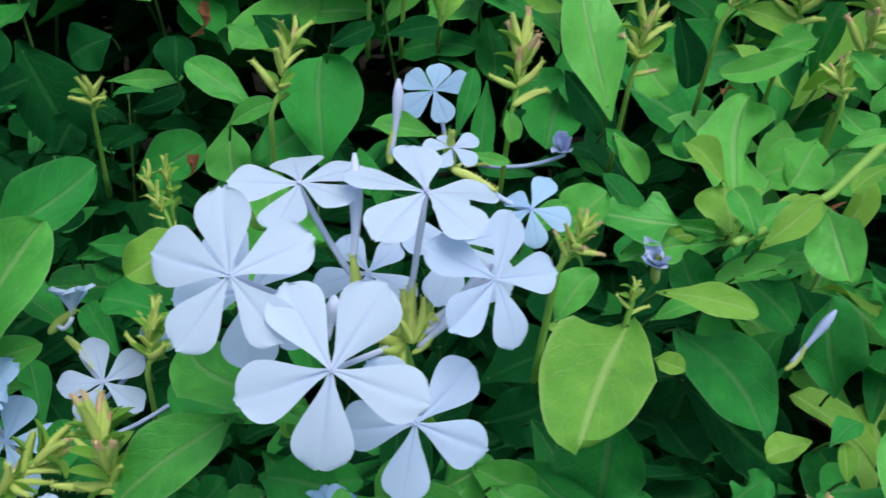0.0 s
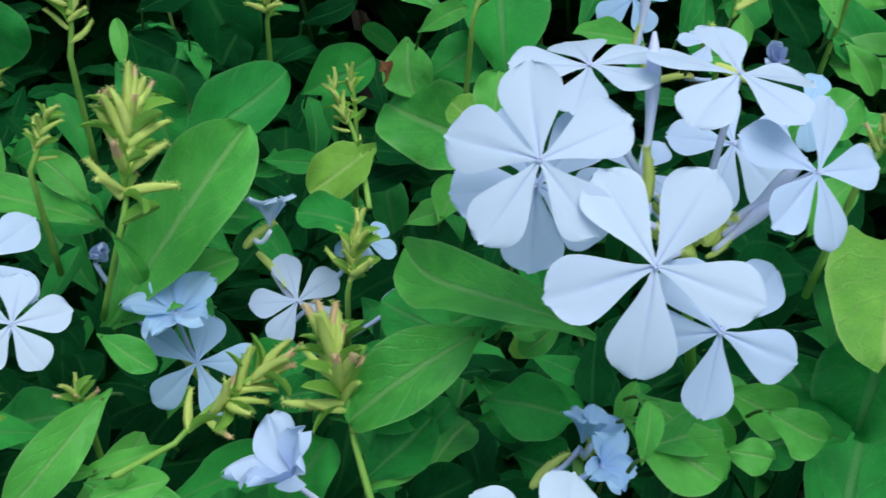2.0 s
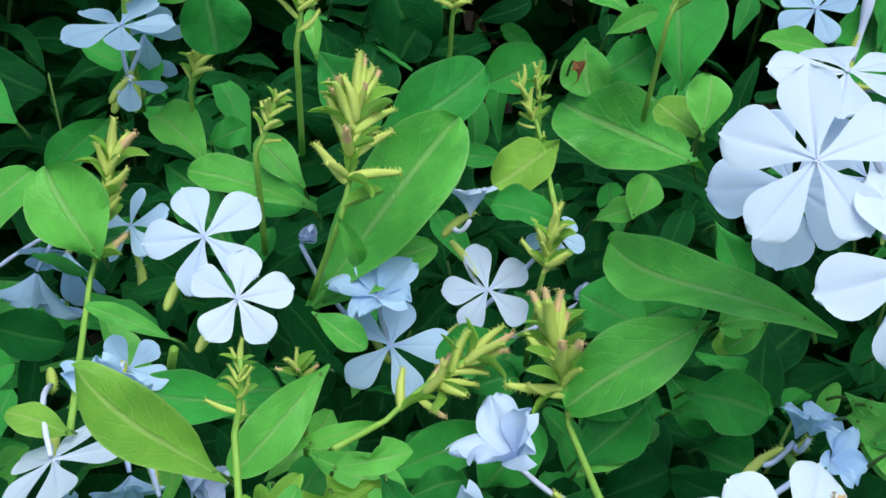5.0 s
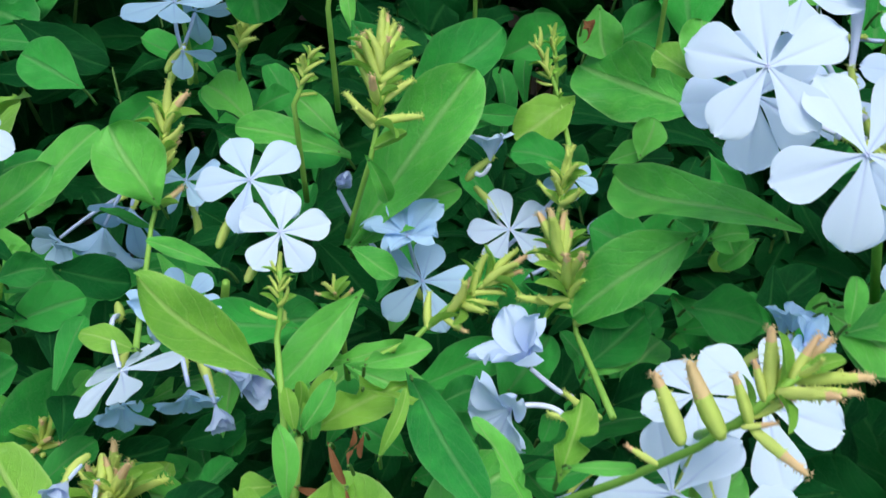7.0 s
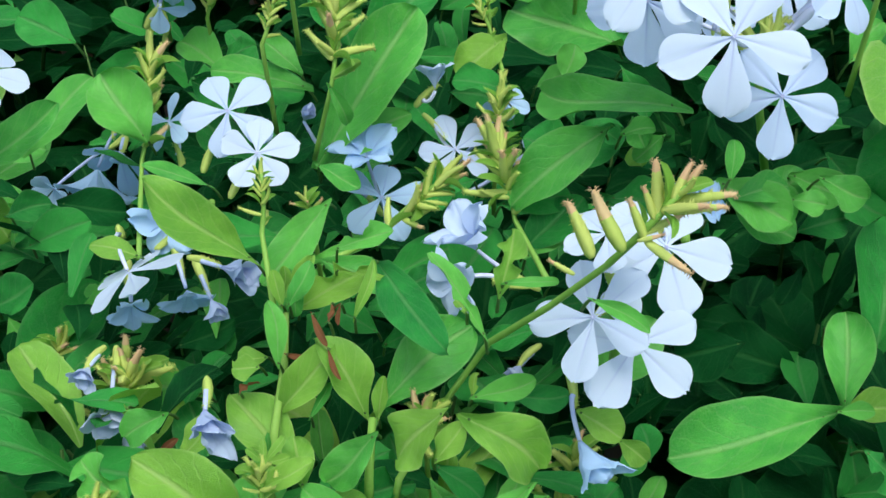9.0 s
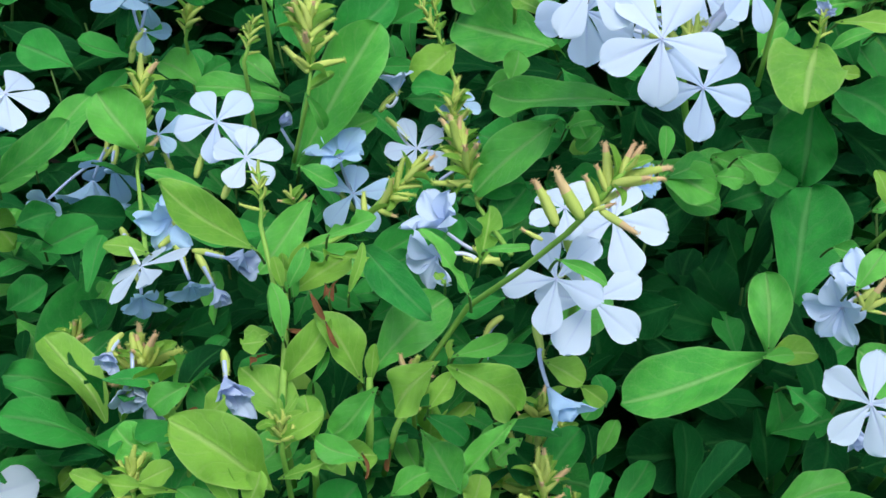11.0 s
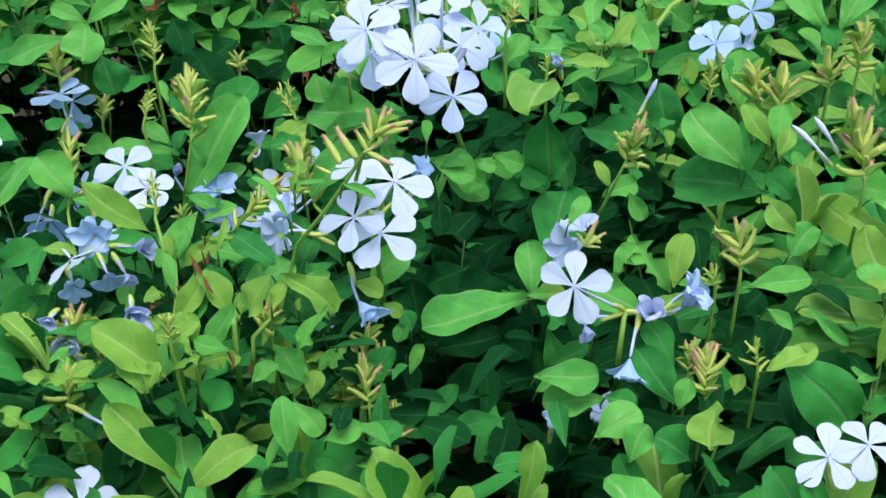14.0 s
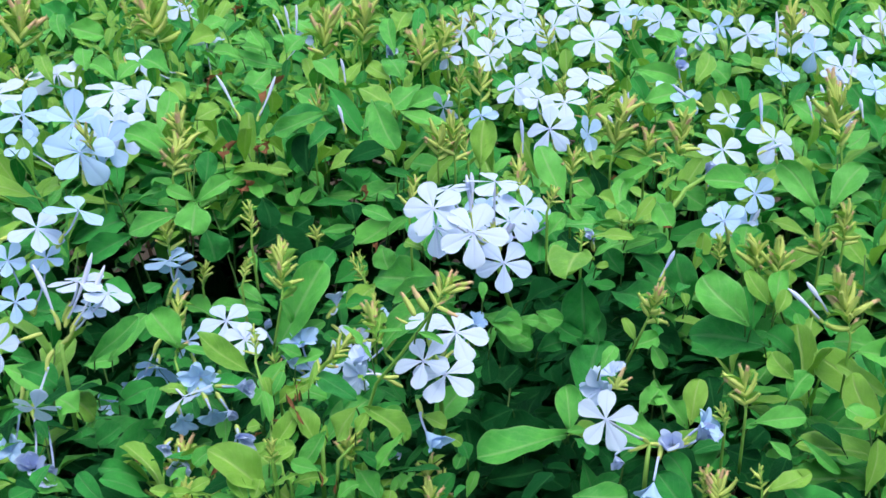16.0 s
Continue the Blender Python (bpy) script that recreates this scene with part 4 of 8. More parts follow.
shoot = thing("flower_cluster", (0.1816, 0.2970, 0.9148), "pale blue flowers and long buds on the hedge top", "flower cluster", "flower clusters of the hedge")
add_flower(shoot, (0.2166, 0.6931, 0.9200), (-0.40, -0.58, 0.71), (-0.10, 0.40, 0.91), 0.0303, (0.2185, 0.6885, 0.8995), "blue", seed=127)
add_flower(shoot, (0.2288, 0.6628, 0.9200), (0.35, -0.76, 0.54), (0.05, 0.39, 0.92), 0.0323, (0.2307, 0.6584, 0.9000), "lilac", seed=128)
add_flower(shoot, (0.2691, 0.6268, 0.9200), (-0.35, -0.61, 0.71), (-0.02, 0.39, 0.92), 0.0262, (0.2712, 0.6226, 0.9004), "blue", seed=129)
add_flower(shoot, (0.2818, 0.5925, 0.9200), (-0.39, -0.59, 0.70), (-0.03, 0.40, 0.92), 0.0356, (0.2840, 0.5885, 0.9009), "lilac", seed=130)
add_flower(shoot, (0.2929, 0.5623, 0.9200), (-0.24, -0.60, 0.77), (0.02, 0.39, 0.92), 0.0248, (0.2951, 0.5585, 0.9014), "blue", seed=131)
add_flower(shoot, (0.3216, 0.5709, 0.9200), (-0.39, -0.44, 0.81), (-0.05, 0.40, 0.92), 0.0361, (0.3239, 0.5670, 0.9012), "lilac", seed=132)
add_flower(shoot, (0.3092, 0.5223, 0.9200), (0.00, -0.76, 0.65), (-0.32, 0.40, 0.86), 0.0287, (0.3115, 0.5187, 0.9019), "blue", seed=133)
add_flower(shoot, (0.3637, 0.5546, 0.9200), (0.51, -0.31, 0.80), (-0.12, 0.40, 0.91), 0.0322, (0.3661, 0.5507, 0.9014), "lilac", seed=134)
add_flower(shoot, (0.2657, 0.4762, 0.9200), (0.15, -0.66, 0.73), (-0.21, 0.40, 0.89), 0.0273, (0.2678, 0.4730, 0.9027), "blue", seed=135)
add_flower(shoot, (0.2063, 0.5443, 0.9200), (0.27, -0.76, 0.59), (-0.40, 0.39, 0.83), 0.0145, (0.2082, 0.5407, 0.9018), "wilt", seed=136)
add_flower(shoot, (0.1995, 0.5118, 0.9200), (-0.07, -0.75, 0.65), (0.32, 0.34, 0.88), 0.0141, (0.2013, 0.5084, 0.9023), "wilt", seed=137)
add_flower(shoot, (0.1866, 0.3712, 0.9200), (0.34, -0.14, 0.93), (-0.19, 0.40, 0.90), 0.0243, (0.1884, 0.3687, 0.9043), "blue", seed=138)
add_flower(shoot, (0.1687, 0.3222, 0.9200), (0.11, -0.60, 0.79), (-0.14, 0.40, 0.91), 0.0298, (0.1706, 0.3200, 0.9051), "lilac", seed=139)
add_flower(shoot, (0.2046, 0.3303, 0.9200), (0.31, -0.64, 0.70), (0.02, 0.39, 0.92), 0.0310, (0.2066, 0.3280, 0.9049), "lilac", seed=140)
add_flower(shoot, (0.1628, 0.2499, 0.9184), (-0.26, -0.74, 0.63), (-0.26, 0.40, 0.88), 0.0227, (0.1681, 0.2569, 0.9007), "blue", seed=141)
add_flower(shoot, (0.1399, 0.2340, 0.9107), (-0.42, -0.45, 0.78), (-0.19, 0.40, 0.90), 0.0240, (0.1416, 0.2323, 0.8969), "blue", seed=142)
add_flower(shoot, (0.1587, 0.2485, 0.9009), (0.30, -0.78, 0.55), (-0.03, 0.40, 0.92), 0.0218, (0.1605, 0.2467, 0.8868), "blue", seed=143)
add_flower(shoot, (0.2988, 0.4579, 0.9200), (0.29, -0.47, 0.83), (-0.12, 0.40, 0.91), 0.0224, (0.3011, 0.4547, 0.9029), "lilac", seed=144)
add_flower(shoot, (0.3246, 0.4518, 0.9200), (0.28, -0.60, 0.75), (-0.40, 0.39, 0.83), 0.0246, (0.3270, 0.4487, 0.9030), "blue", seed=145)
add_flower(shoot, (0.1469, 0.2872, 0.9200), (0.08, -0.66, 0.74), (0.36, 0.33, 0.87), 0.0124, (0.1486, 0.2853, 0.9056), "wilt", seed=146)
add_flower(shoot, (0.1819, 0.4709, 0.9200), (0.67, -0.34, 0.66), (-0.32, 0.40, 0.86), 0.0270, (0.1837, 0.4678, 0.9029), "blue", seed=147)
add_bud(shoot, (0.1977, 0.3333, 0.9193), (0.1998, 0.3449, 0.9470), "blue", seed=148)
add_bud(shoot, (0.1858, 0.3089, 0.9193), (0.2018, 0.3096, 0.9247), "blue", seed=149)
add_bud(shoot, (0.1868, 0.4149, 0.9188), (0.1674, 0.4235, 0.9342), "blue", seed=150)

shoot = thing("flower_cluster", (-0.1275, 0.4766, 0.9171), "lilac buds and side-on flower behind a spent spike", "flower cluster", "flower clusters of the hedge")
add_bud(shoot, (-0.1293, 0.4832, 0.9194), (-0.1428, 0.4969, 0.9509), "white", seed=151)
add_bud(shoot, (-0.1173, 0.4792, 0.9194), (-0.1013, 0.4888, 0.9483), "white", seed=152)
add_flower(shoot, (-0.1639, 0.7419, 0.9200), (0.07, 0.05, 1.00), (0.10, 0.38, 0.92), 0.0303, (-0.1627, 0.7322, 0.8872), "lilac", seed=153)
add_flower(shoot, (-0.2175, 0.6984, 0.9188), (-0.00, -0.45, 0.89), (0.27, 0.35, 0.89), 0.0266, (-0.1867, 0.6871, 0.8959), "lilac", seed=154)
add_flower(shoot, (-0.0755, 0.7504, 0.9189), (-0.00, -0.45, 0.89), (0.27, 0.35, 0.89), 0.0230, (-0.1006, 0.7419, 0.8889), "lilac", seed=155)

sprig((-0.0226, 0.1908, 0.8912), (-0.0200, 0.1859, 0.8888), 0.0075, "young", 188, form=0.5, up=(-0.05, -0.45, 0.89))
sprig((-0.1175, 0.1152, 0.8853), (-0.1243, 0.1156, 0.8853), 0.0064, "young", 204, form=0.5, up=(-0.02, -0.47, 0.88))
shoot = thing("leafy_shoot", (-0.1121, 0.1293, 0.8890), "bare green stem of a young shoot", "shoot", "leafy shoots of the hedge")
add_stem(shoot, [(-0.1124, 0.1295, 0.8892), (-0.1134, 0.1242, 0.8770), (-0.1140, 0.1042, 0.8756), (-0.1153, 0.1010, 0.8611)], 0.0009, 0.0012, "green")

shoot = thing("leafy_shoot", (-0.0902, 0.0891, 0.8917), "bent green stem of a leafy shoot", "shoot", "leafy shoots of the hedge")
add_stem(shoot, [(-0.0903, 0.0979, 0.8866), (-0.0909, 0.0849, 0.8816), (-0.0930, 0.0973, 0.8487)], 0.0009, 0.0012, "green")

sprig((-0.0264, 0.1125, 0.8603), (-0.0311, 0.1053, 0.8564), 0.0064, "mid", 246, up=(-0.02, -0.47, 0.88))
shoot = thing("leafy_shoot", (0.0760, 0.2113, 0.9267), "slender green stem of a leafy shoot", "shoot", "leafy shoots of the hedge")
add_stem(shoot, [(0.0758, 0.2103, 0.9267), (0.0940, 0.2312, 0.9159), (0.1117, 0.2465, 0.9132), (0.1232, 0.2516, 0.9248), (0.1424, 0.2720, 0.9236)], 0.0011, 0.0013, "green")

sprig((0.0311, 0.2680, 0.9220), (0.0323, 0.2609, 0.9182), 0.0036, "mid", 272, up=(-0.07, -0.48, 0.88))
sprig((-0.2261, 0.2194, 0.8603), (-0.2092, 0.2049, 0.8502), 0.0144, "young", 287)
sprig((-0.2534, 0.2171, 0.8803), (-0.2322, 0.2026, 0.8704), 0.0112, "mid", 289)
sprig((0.0208, 0.3415, 0.9200), (0.0300, 0.3665, 0.9389), 0.0140, "young", 295)
sprig((0.1094, 0.2582, 0.9221), (0.1018, 0.2485, 0.9147), 0.0143, "mid", 304)
bud_spike((-0.1052, 0.2031, 0.9038), (-0.1023, 0.2185, 0.9288), 0.0105, 18, True, 305, stem_from=(-0.1120, 0.2048, 0.8780))
bud_spike((-0.1635, 0.2086, 0.8757), (-0.1589, 0.2267, 0.9036), 0.0090, 14, True, 306, stem_from=(-0.1551, 0.1605, 0.8797))
bud_spike((-0.1248, 0.2152, 0.9108), (-0.1202, 0.2202, 0.9238), 0.0055, 8, False, 307, stem_from=(-0.1248, 0.2212, 0.8758))
bud_spike((-0.1183, 0.1445, 0.9018), (-0.1175, 0.1510, 0.9166), 0.0052, 8, False, 308, stem_from=(-0.1144, 0.1260, 0.8920))
bud_spike((-0.0557, 0.1633, 0.8887), (-0.0612, 0.1732, 0.9079), 0.0100, 14, True, 309, stem_from=(-0.0492, 0.1345, 0.8939))
bud_spike((-0.0923, 0.1727, 0.8751), (-0.0719, 0.1812, 0.8910), 0.0100, 11, True, 310, stem_from=(-0.1022, 0.1605, 0.8795))
bud_spike((-0.0590, 0.2179, 0.8755), (-0.0576, 0.2228, 0.8885), 0.0088, 10, False, 311, stem_from=(-0.0590, 0.2239, 0.8405))
bud_spike((-0.0571, 0.2661, 0.8758), (-0.0663, 0.2761, 0.8953), 0.0057, 8, False, 312, stem_from=(-0.0548, 0.2493, 0.8742))
bud_spike((-0.1495, 0.2628, 0.8912), (-0.1473, 0.2660, 0.9022), 0.0080, 8, False, 313, stem_from=(-0.1495, 0.2688, 0.8562))
bud_spike((-0.1107, 0.1780, 0.8800), (-0.1116, 0.1765, 0.8859), 0.0053, 4, True, 314, stem_from=(-0.1107, 0.1840, 0.8450))
bud_spike((-0.0383, 0.0860, 0.9484), (-0.0298, 0.0874, 0.9599), 0.0088, 4, True, 315, stem_from=(-0.0409, 0.0967, 0.9333))

shoot = thing("leafy_shoot", (-0.0630, 0.1150, 0.8939), "thick green stem rising through the leaves", "shoot", "leafy shoots of the hedge")
add_stem(shoot, [(-0.0298, 0.0873, 0.9597), (-0.0377, 0.0865, 0.9491), (-0.0425, 0.0884, 0.9403), (-0.0526, 0.0938, 0.9244), (-0.0643, 0.1002, 0.9079), (-0.0737, 0.1181, 0.8705), (-0.0844, 0.0860, 0.8798), (-0.0884, 0.1036, 0.8404)], 0.0006, 0.0009, "green")
add_calyx(shoot, (-0.0463, 0.0827, 0.9472), (-0.40, 0.48, 0.78), 0.0115, True, 323)
add_calyx(shoot, (-0.0406, 0.0833, 0.9482), (-0.44, 0.48, 0.76), 0.0126, True, 324)
add_calyx(shoot, (-0.0368, 0.0846, 0.9501), (-0.37, 0.42, 0.83), 0.0081, True, 325)
add_calyx(shoot, (-0.0343, 0.0867, 0.9527), (-0.06, 0.51, 0.86), 0.0111, True, 326)
add_calyx(shoot, (-0.0317, 0.0883, 0.9547), (0.57, 0.33, 0.75), 0.0092, True, 327)
add_calyx(shoot, (-0.0314, 0.0888, 0.9553), (0.97, -0.11, 0.22), 0.0112, True, 328)
add_calyx(shoot, (-0.0317, 0.0875, 0.9538), (0.97, -0.14, 0.22), 0.0099, True, 329)
add_calyx(shoot, (-0.0366, 0.0843, 0.9497), (0.77, -0.57, -0.29), 0.0100, True, 330)
add_calyx(shoot, (-0.0496, 0.0809, 0.9449), (-0.83, 0.08, 0.56), 0.0058, True, 331)
add_calyx(shoot, (-0.0334, 0.0873, 0.9534), (0.18, 0.40, 0.90), 0.0073, True, 332)
add_calyx(shoot, (-0.0380, 0.0844, 0.9497), (0.88, -0.18, 0.44), 0.0053, True, 333)
bud_spike((-0.0453, 0.0800, 0.8430), (-0.0460, 0.0869, 0.8586), 0.0085, 10, True, 334, stem_from=(-0.0453, 0.0860, 0.8080))
bud_spike((-0.1120, 0.0722, 0.8901), (-0.1117, 0.0738, 0.8995), 0.0061, 8, False, 335, stem_from=(-0.1120, 0.0782, 0.8551))
bud_spike((-0.1526, 0.0777, 0.8658), (-0.1516, 0.0810, 0.8773), 0.0087, 8, False, 336, stem_from=(-0.1526, 0.0837, 0.8308))
bud_spike((-0.0308, 0.2731, 0.9159), (-0.0251, 0.2817, 0.9346), 0.0085, 9, True, 337, stem_from=(-0.0308, 0.2791, 0.8809))
bud_spike((0.0314, 0.2694, 0.9203), (0.0340, 0.2781, 0.9387), 0.0095, 9, True, 338, stem_from=(0.0314, 0.2754, 0.8853))
bud_spike((0.0280, 0.1700, 0.9526), (0.0326, 0.1716, 0.9628), 0.0052, 9, True, 339, stem_from=(0.0280, 0.1760, 0.9176))
bud_spike((0.0486, 0.1888, 0.9231), (0.0492, 0.1900, 0.9324), 0.0045, 6, False, 340, stem_from=(0.0486, 0.1948, 0.8881))
bud_spike((0.1179, 0.2686, 0.9252), (0.1158, 0.2710, 0.9356), 0.0066, 7, True, 341, stem_from=(0.1179, 0.2746, 0.8902))
bud_spike((-0.0842, 0.3052, 0.8926), (-0.0841, 0.3052, 0.9003), 0.0073, 6, False, 342, stem_from=(-0.0842, 0.3112, 0.8576))
bud_spike((-0.0591, 0.2746, 0.8801), (-0.0610, 0.2803, 0.8944), 0.0055, 7, False, 343, stem_from=(-0.0591, 0.2806, 0.8451))
bud_spike((0.0677, 0.1384, 0.9011), (0.0758, 0.1398, 0.9193), 0.0092, 13, True, 344, stem_from=(0.0607, 0.1492, 0.8741))
bud_spike((-0.0485, 0.0940, 0.8301), (-0.0466, 0.1015, 0.8517), 0.0104, 9, True, 345, stem_from=(-0.0485, 0.1000, 0.7951))
bud_spike((-0.1745, 0.1496, 0.8257), (-0.1688, 0.1498, 0.8366), 0.0117, 8, False, 346, stem_from=(-0.1745, 0.1556, 0.7907))
bud_spike((-0.1583, 0.2745, 0.9529), (-0.1556, 0.2773, 0.9674), 0.0125, 9, True, 347, stem_from=(-0.1583, 0.2805, 0.9179))
bud_spike((-0.1585, 0.3661, 0.9210), (-0.1617, 0.3777, 0.9600), 0.0126, 16, True, 348, stem_from=(-0.1585, 0.3721, 0.8860))
bud_spike((-0.1653, 0.2678, 0.9113), (-0.1660, 0.2700, 0.9291), 0.0106, 9, True, 349, stem_from=(-0.1653, 0.2738, 0.8763))
bud_spike((0.0965, 0.3163, 0.9207), (0.1087, 0.3249, 0.9567), 0.0144, 14, True, 350, stem_from=(0.0965, 0.3223, 0.8857))
bud_spike((0.1275, 0.2911, 0.9207), (0.1378, 0.2980, 0.9523), 0.0120, 14, True, 351, stem_from=(0.1275, 0.2971, 0.8857))
bud_spike((0.2269, 0.2804, 0.9210), (0.2239, 0.2949, 0.9671), 0.0150, 18, True, 352, stem_from=(0.2269, 0.2864, 0.8860))
bud_spike((0.0056, 0.3462, 0.9200), (0.0058, 0.3510, 0.9441), 0.0119, 12, True, 353, stem_from=(0.0056, 0.3522, 0.8850))
bud_spike((-0.3447, 0.8161, 0.9200), (-0.3380, 0.8216, 0.9474), 0.0179, 10, True, 354, stem_from=(-0.3447, 0.8221, 0.8850))
bud_spike((-0.2027, 0.7613, 0.9200), (-0.2138, 0.7708, 0.9524), 0.0174, 10, True, 355, stem_from=(-0.2027, 0.7673, 0.8850))
bud_spike((-0.1181, 0.2345, 0.9264), (-0.1172, 0.2379, 0.9475), 0.0078, 9, False, 356, stem_from=(-0.1181, 0.2405, 0.8914))
bud_spike((0.2947, 0.5314, 0.9200), (0.2960, 0.5383, 0.9493), 0.0149, 10, True, 357, stem_from=(0.2947, 0.5374, 0.8850))
bud_spike((-0.0461, 0.7227, 0.9200), (-0.0242, 0.7237, 0.9406), 0.0170, 10, True, 358, stem_from=(-0.0461, 0.7287, 0.8850))
bud_spike((0.0241, 0.5952, 0.9200), (0.0348, 0.5977, 0.9414), 0.0136, 9, True, 359, stem_from=(0.0241, 0.6012, 0.8850))

shoot = thing("flower_cluster", (0.1500, 0.2418, 0.8915), "pale lilac flower turned aside, with a closed bud", "flower cluster", "flower clusters of the hedge")
add_flower(shoot, (0.1525, 0.2511, 0.9000), (-0.06, 0.06, 1.00), (-0.22, 0.60, 0.77), 0.0223, (0.1525, 0.2474, 0.8882), "lilac", seed=389)
add_bud(shoot, (0.1554, 0.2471, 0.8933), (0.1680, 0.2546, 0.9068), "white", seed=390)
add_flower(shoot, (0.1406, 0.2451, 0.9103), (-0.42, 0.01, 0.91), (-0.54, 0.54, 0.64), 0.0160, (0.1500, 0.2418, 0.8915), "lilac", open_=0.6, seed=391)

sprig((-0.1013, 0.1314, 0.8908), (-0.1008, 0.1270, 0.8884), 0.0012, "dry", 394, bend=0.9, wave=0.15, twist=1.6, up=(-0.02, -0.47, 0.88))
sprig((-0.1226, 0.1103, 0.8810), (-0.1195, 0.1142, 0.8832), 0.0015, "dry", 396, bend=0.9, wave=0.15, twist=1.6, up=(-0.02, -0.47, 0.88))
sprig((-0.0996, 0.1108, 0.9031), (-0.0995, 0.1155, 0.9055), 0.0009, "dry", 398, bend=0.9, wave=0.15, twist=1.6, up=(0.03, -0.46, 0.89))
sprig((-0.0532, 0.2714, 0.9038), (-0.0500, 0.2669, 0.9017), 0.0030, "dry", 399, bend=0.9, wave=0.15, twist=1.6, up=(-0.07, -0.48, 0.88))
sprig((0.0846, 0.2680, 0.9289), (0.0870, 0.2700, 0.9302), 0.0032, "dry", 400, bend=0.9, wave=0.15, twist=1.6, up=(-0.07, -0.48, 0.88))
sprig((0.0994, 0.1157, 0.8784), (0.1092, 0.1183, 0.8796), 0.0015, "dry", 402, bend=0.9, wave=0.15, twist=1.6, up=(-0.01, -0.39, 0.92))
sprig((-0.0541, 0.3232, 0.9197), (-0.0499, 0.3161, 0.9146), 0.0054, "dry", 403, bend=0.9, wave=0.15, twist=1.6)
sprig((-0.1113, 0.4002, 0.9197), (-0.1126, 0.4076, 0.9251), 0.0051, "dry", 404, bend=0.9, wave=0.15, twist=1.6)
sprig((-0.1253, 0.3259, 0.9209), (-0.1234, 0.3338, 0.9268), 0.0074, "dry", 405, bend=0.9, wave=0.15, twist=1.6)
sprig((0.1114, 0.2372, 0.9096), (0.1095, 0.2419, 0.9130), 0.0056, "dry", 406, bend=0.9, wave=0.15, twist=1.6)
sprig((-0.1391, 0.4148, 0.9197), (-0.1369, 0.4200, 0.9237), 0.0037, "dry", 407, bend=0.9, wave=0.15, twist=1.6)
sprig((-0.0553, 0.5502, 0.9211), (-0.0699, 0.5743, 0.9384), 0.0172, "mid", 412)
sprig((-0.0464, 0.4303, 0.9212), (-0.0247, 0.4467, 0.9342), 0.0153, "mid", 413)
sprig((-0.0161, 0.5530, 0.9211), (-0.0314, 0.5683, 0.9319), 0.0152, "young", 415)
sprig((-0.0112, 0.4734, 0.9211), (0.0187, 0.4817, 0.9284), 0.0180, "mid", 416)
sprig((-0.1355, 0.7100, 0.9209), (-0.1070, 0.6986, 0.9136), 0.0197, "mid", 417)
sprig((-0.1065, 0.6206, 0.9210), (-0.1260, 0.6045, 0.9084), 0.0206, "mid", 418)
sprig((-0.0660, 0.7264, 0.9209), (-0.0843, 0.7447, 0.9338), 0.0201, "mid", 419)
sprig((0.0022, 0.6997, 0.9209), (0.0152, 0.7189, 0.9357), 0.0198, "young", 420)
sprig((0.1503, 0.4330, 0.9212), (0.1758, 0.4376, 0.9255), 0.0176, "mid", 422)
sprig((0.1712, 0.3850, 0.9212), (0.1634, 0.3973, 0.9301), 0.0149, "mid", 423)
sprig((0.2187, 0.5195, 0.9211), (0.2358, 0.5041, 0.9103), 0.0193, "mid", 424)
sprig((0.2434, 0.4012, 0.9212), (0.2583, 0.3878, 0.9118), 0.0172, "mid", 425)
sprig((0.2663, 0.3288, 0.9213), (0.2484, 0.3206, 0.9146), 0.0142, "mid", 426)
sprig((-0.1887, 0.6321, 0.9210), (-0.2110, 0.6492, 0.9329), 0.0206, "mid", 428)
sprig((-0.1804, 0.7271, 0.9209), (-0.1552, 0.7342, 0.9271), 0.0199, "young", 429)
sprig((-0.1700, 0.5421, 0.9211), (-0.1821, 0.5566, 0.9314), 0.0148, "young", 431)
shoot = thing("leafy_shoot", (-0.1123, 0.0815, 0.8915), "young shoot with a rosette of small pale leaves", "shoot", "leafy shoots of the hedge")
add_stem(shoot, [(-0.1123, 0.0815, 0.8915), (-0.1118, 0.0814, 0.8792), (-0.1123, 0.0872, 0.8585)], 0.0007, 0.0010, "green")
add_leaf(shoot, (-0.1123, 0.0815, 0.8915), (-0.1187, 0.0802, 0.8903), 0.0022, (-0.03, -0.61, 0.79), "young", seed=432)
add_leaf(shoot, (-0.1123, 0.0815, 0.8915), (-0.1147, 0.0784, 0.8890), 0.0022, (-0.03, -0.61, 0.79), "young", seed=433)
add_leaf(shoot, (-0.1123, 0.0815, 0.8915), (-0.1080, 0.0860, 0.8952), 0.0021, (-0.03, -0.61, 0.79), "young", seed=434)
add_leaf(shoot, (-0.1123, 0.0815, 0.8915), (-0.1069, 0.0826, 0.8926), 0.0022, (-0.03, -0.61, 0.79), "young", seed=435)
add_leaf(shoot, (-0.1123, 0.0815, 0.8915), (-0.1163, 0.0840, 0.8933), 0.0019, (-0.03, -0.61, 0.79), "young", seed=436)
add_leaf(shoot, (-0.1123, 0.0815, 0.8915), (-0.1115, 0.0782, 0.8890), 0.0017, (-0.03, -0.61, 0.79), "young", seed=437)
add_leaf(shoot, (-0.1123, 0.0815, 0.8915), (-0.1129, 0.0856, 0.8947), 0.0017, (-0.03, -0.61, 0.79), "young", seed=438)

shoot = thing("leafy_shoot", (-0.1054, 0.0790, 0.8792), "low green stem of a ragged shoot", "shoot", "leafy shoots of the hedge")
add_stem(shoot, [(-0.1053, 0.0801, 0.8801), (-0.1059, 0.0825, 0.8636), (-0.1073, 0.0883, 0.8469)], 0.0008, 0.0011, "green")

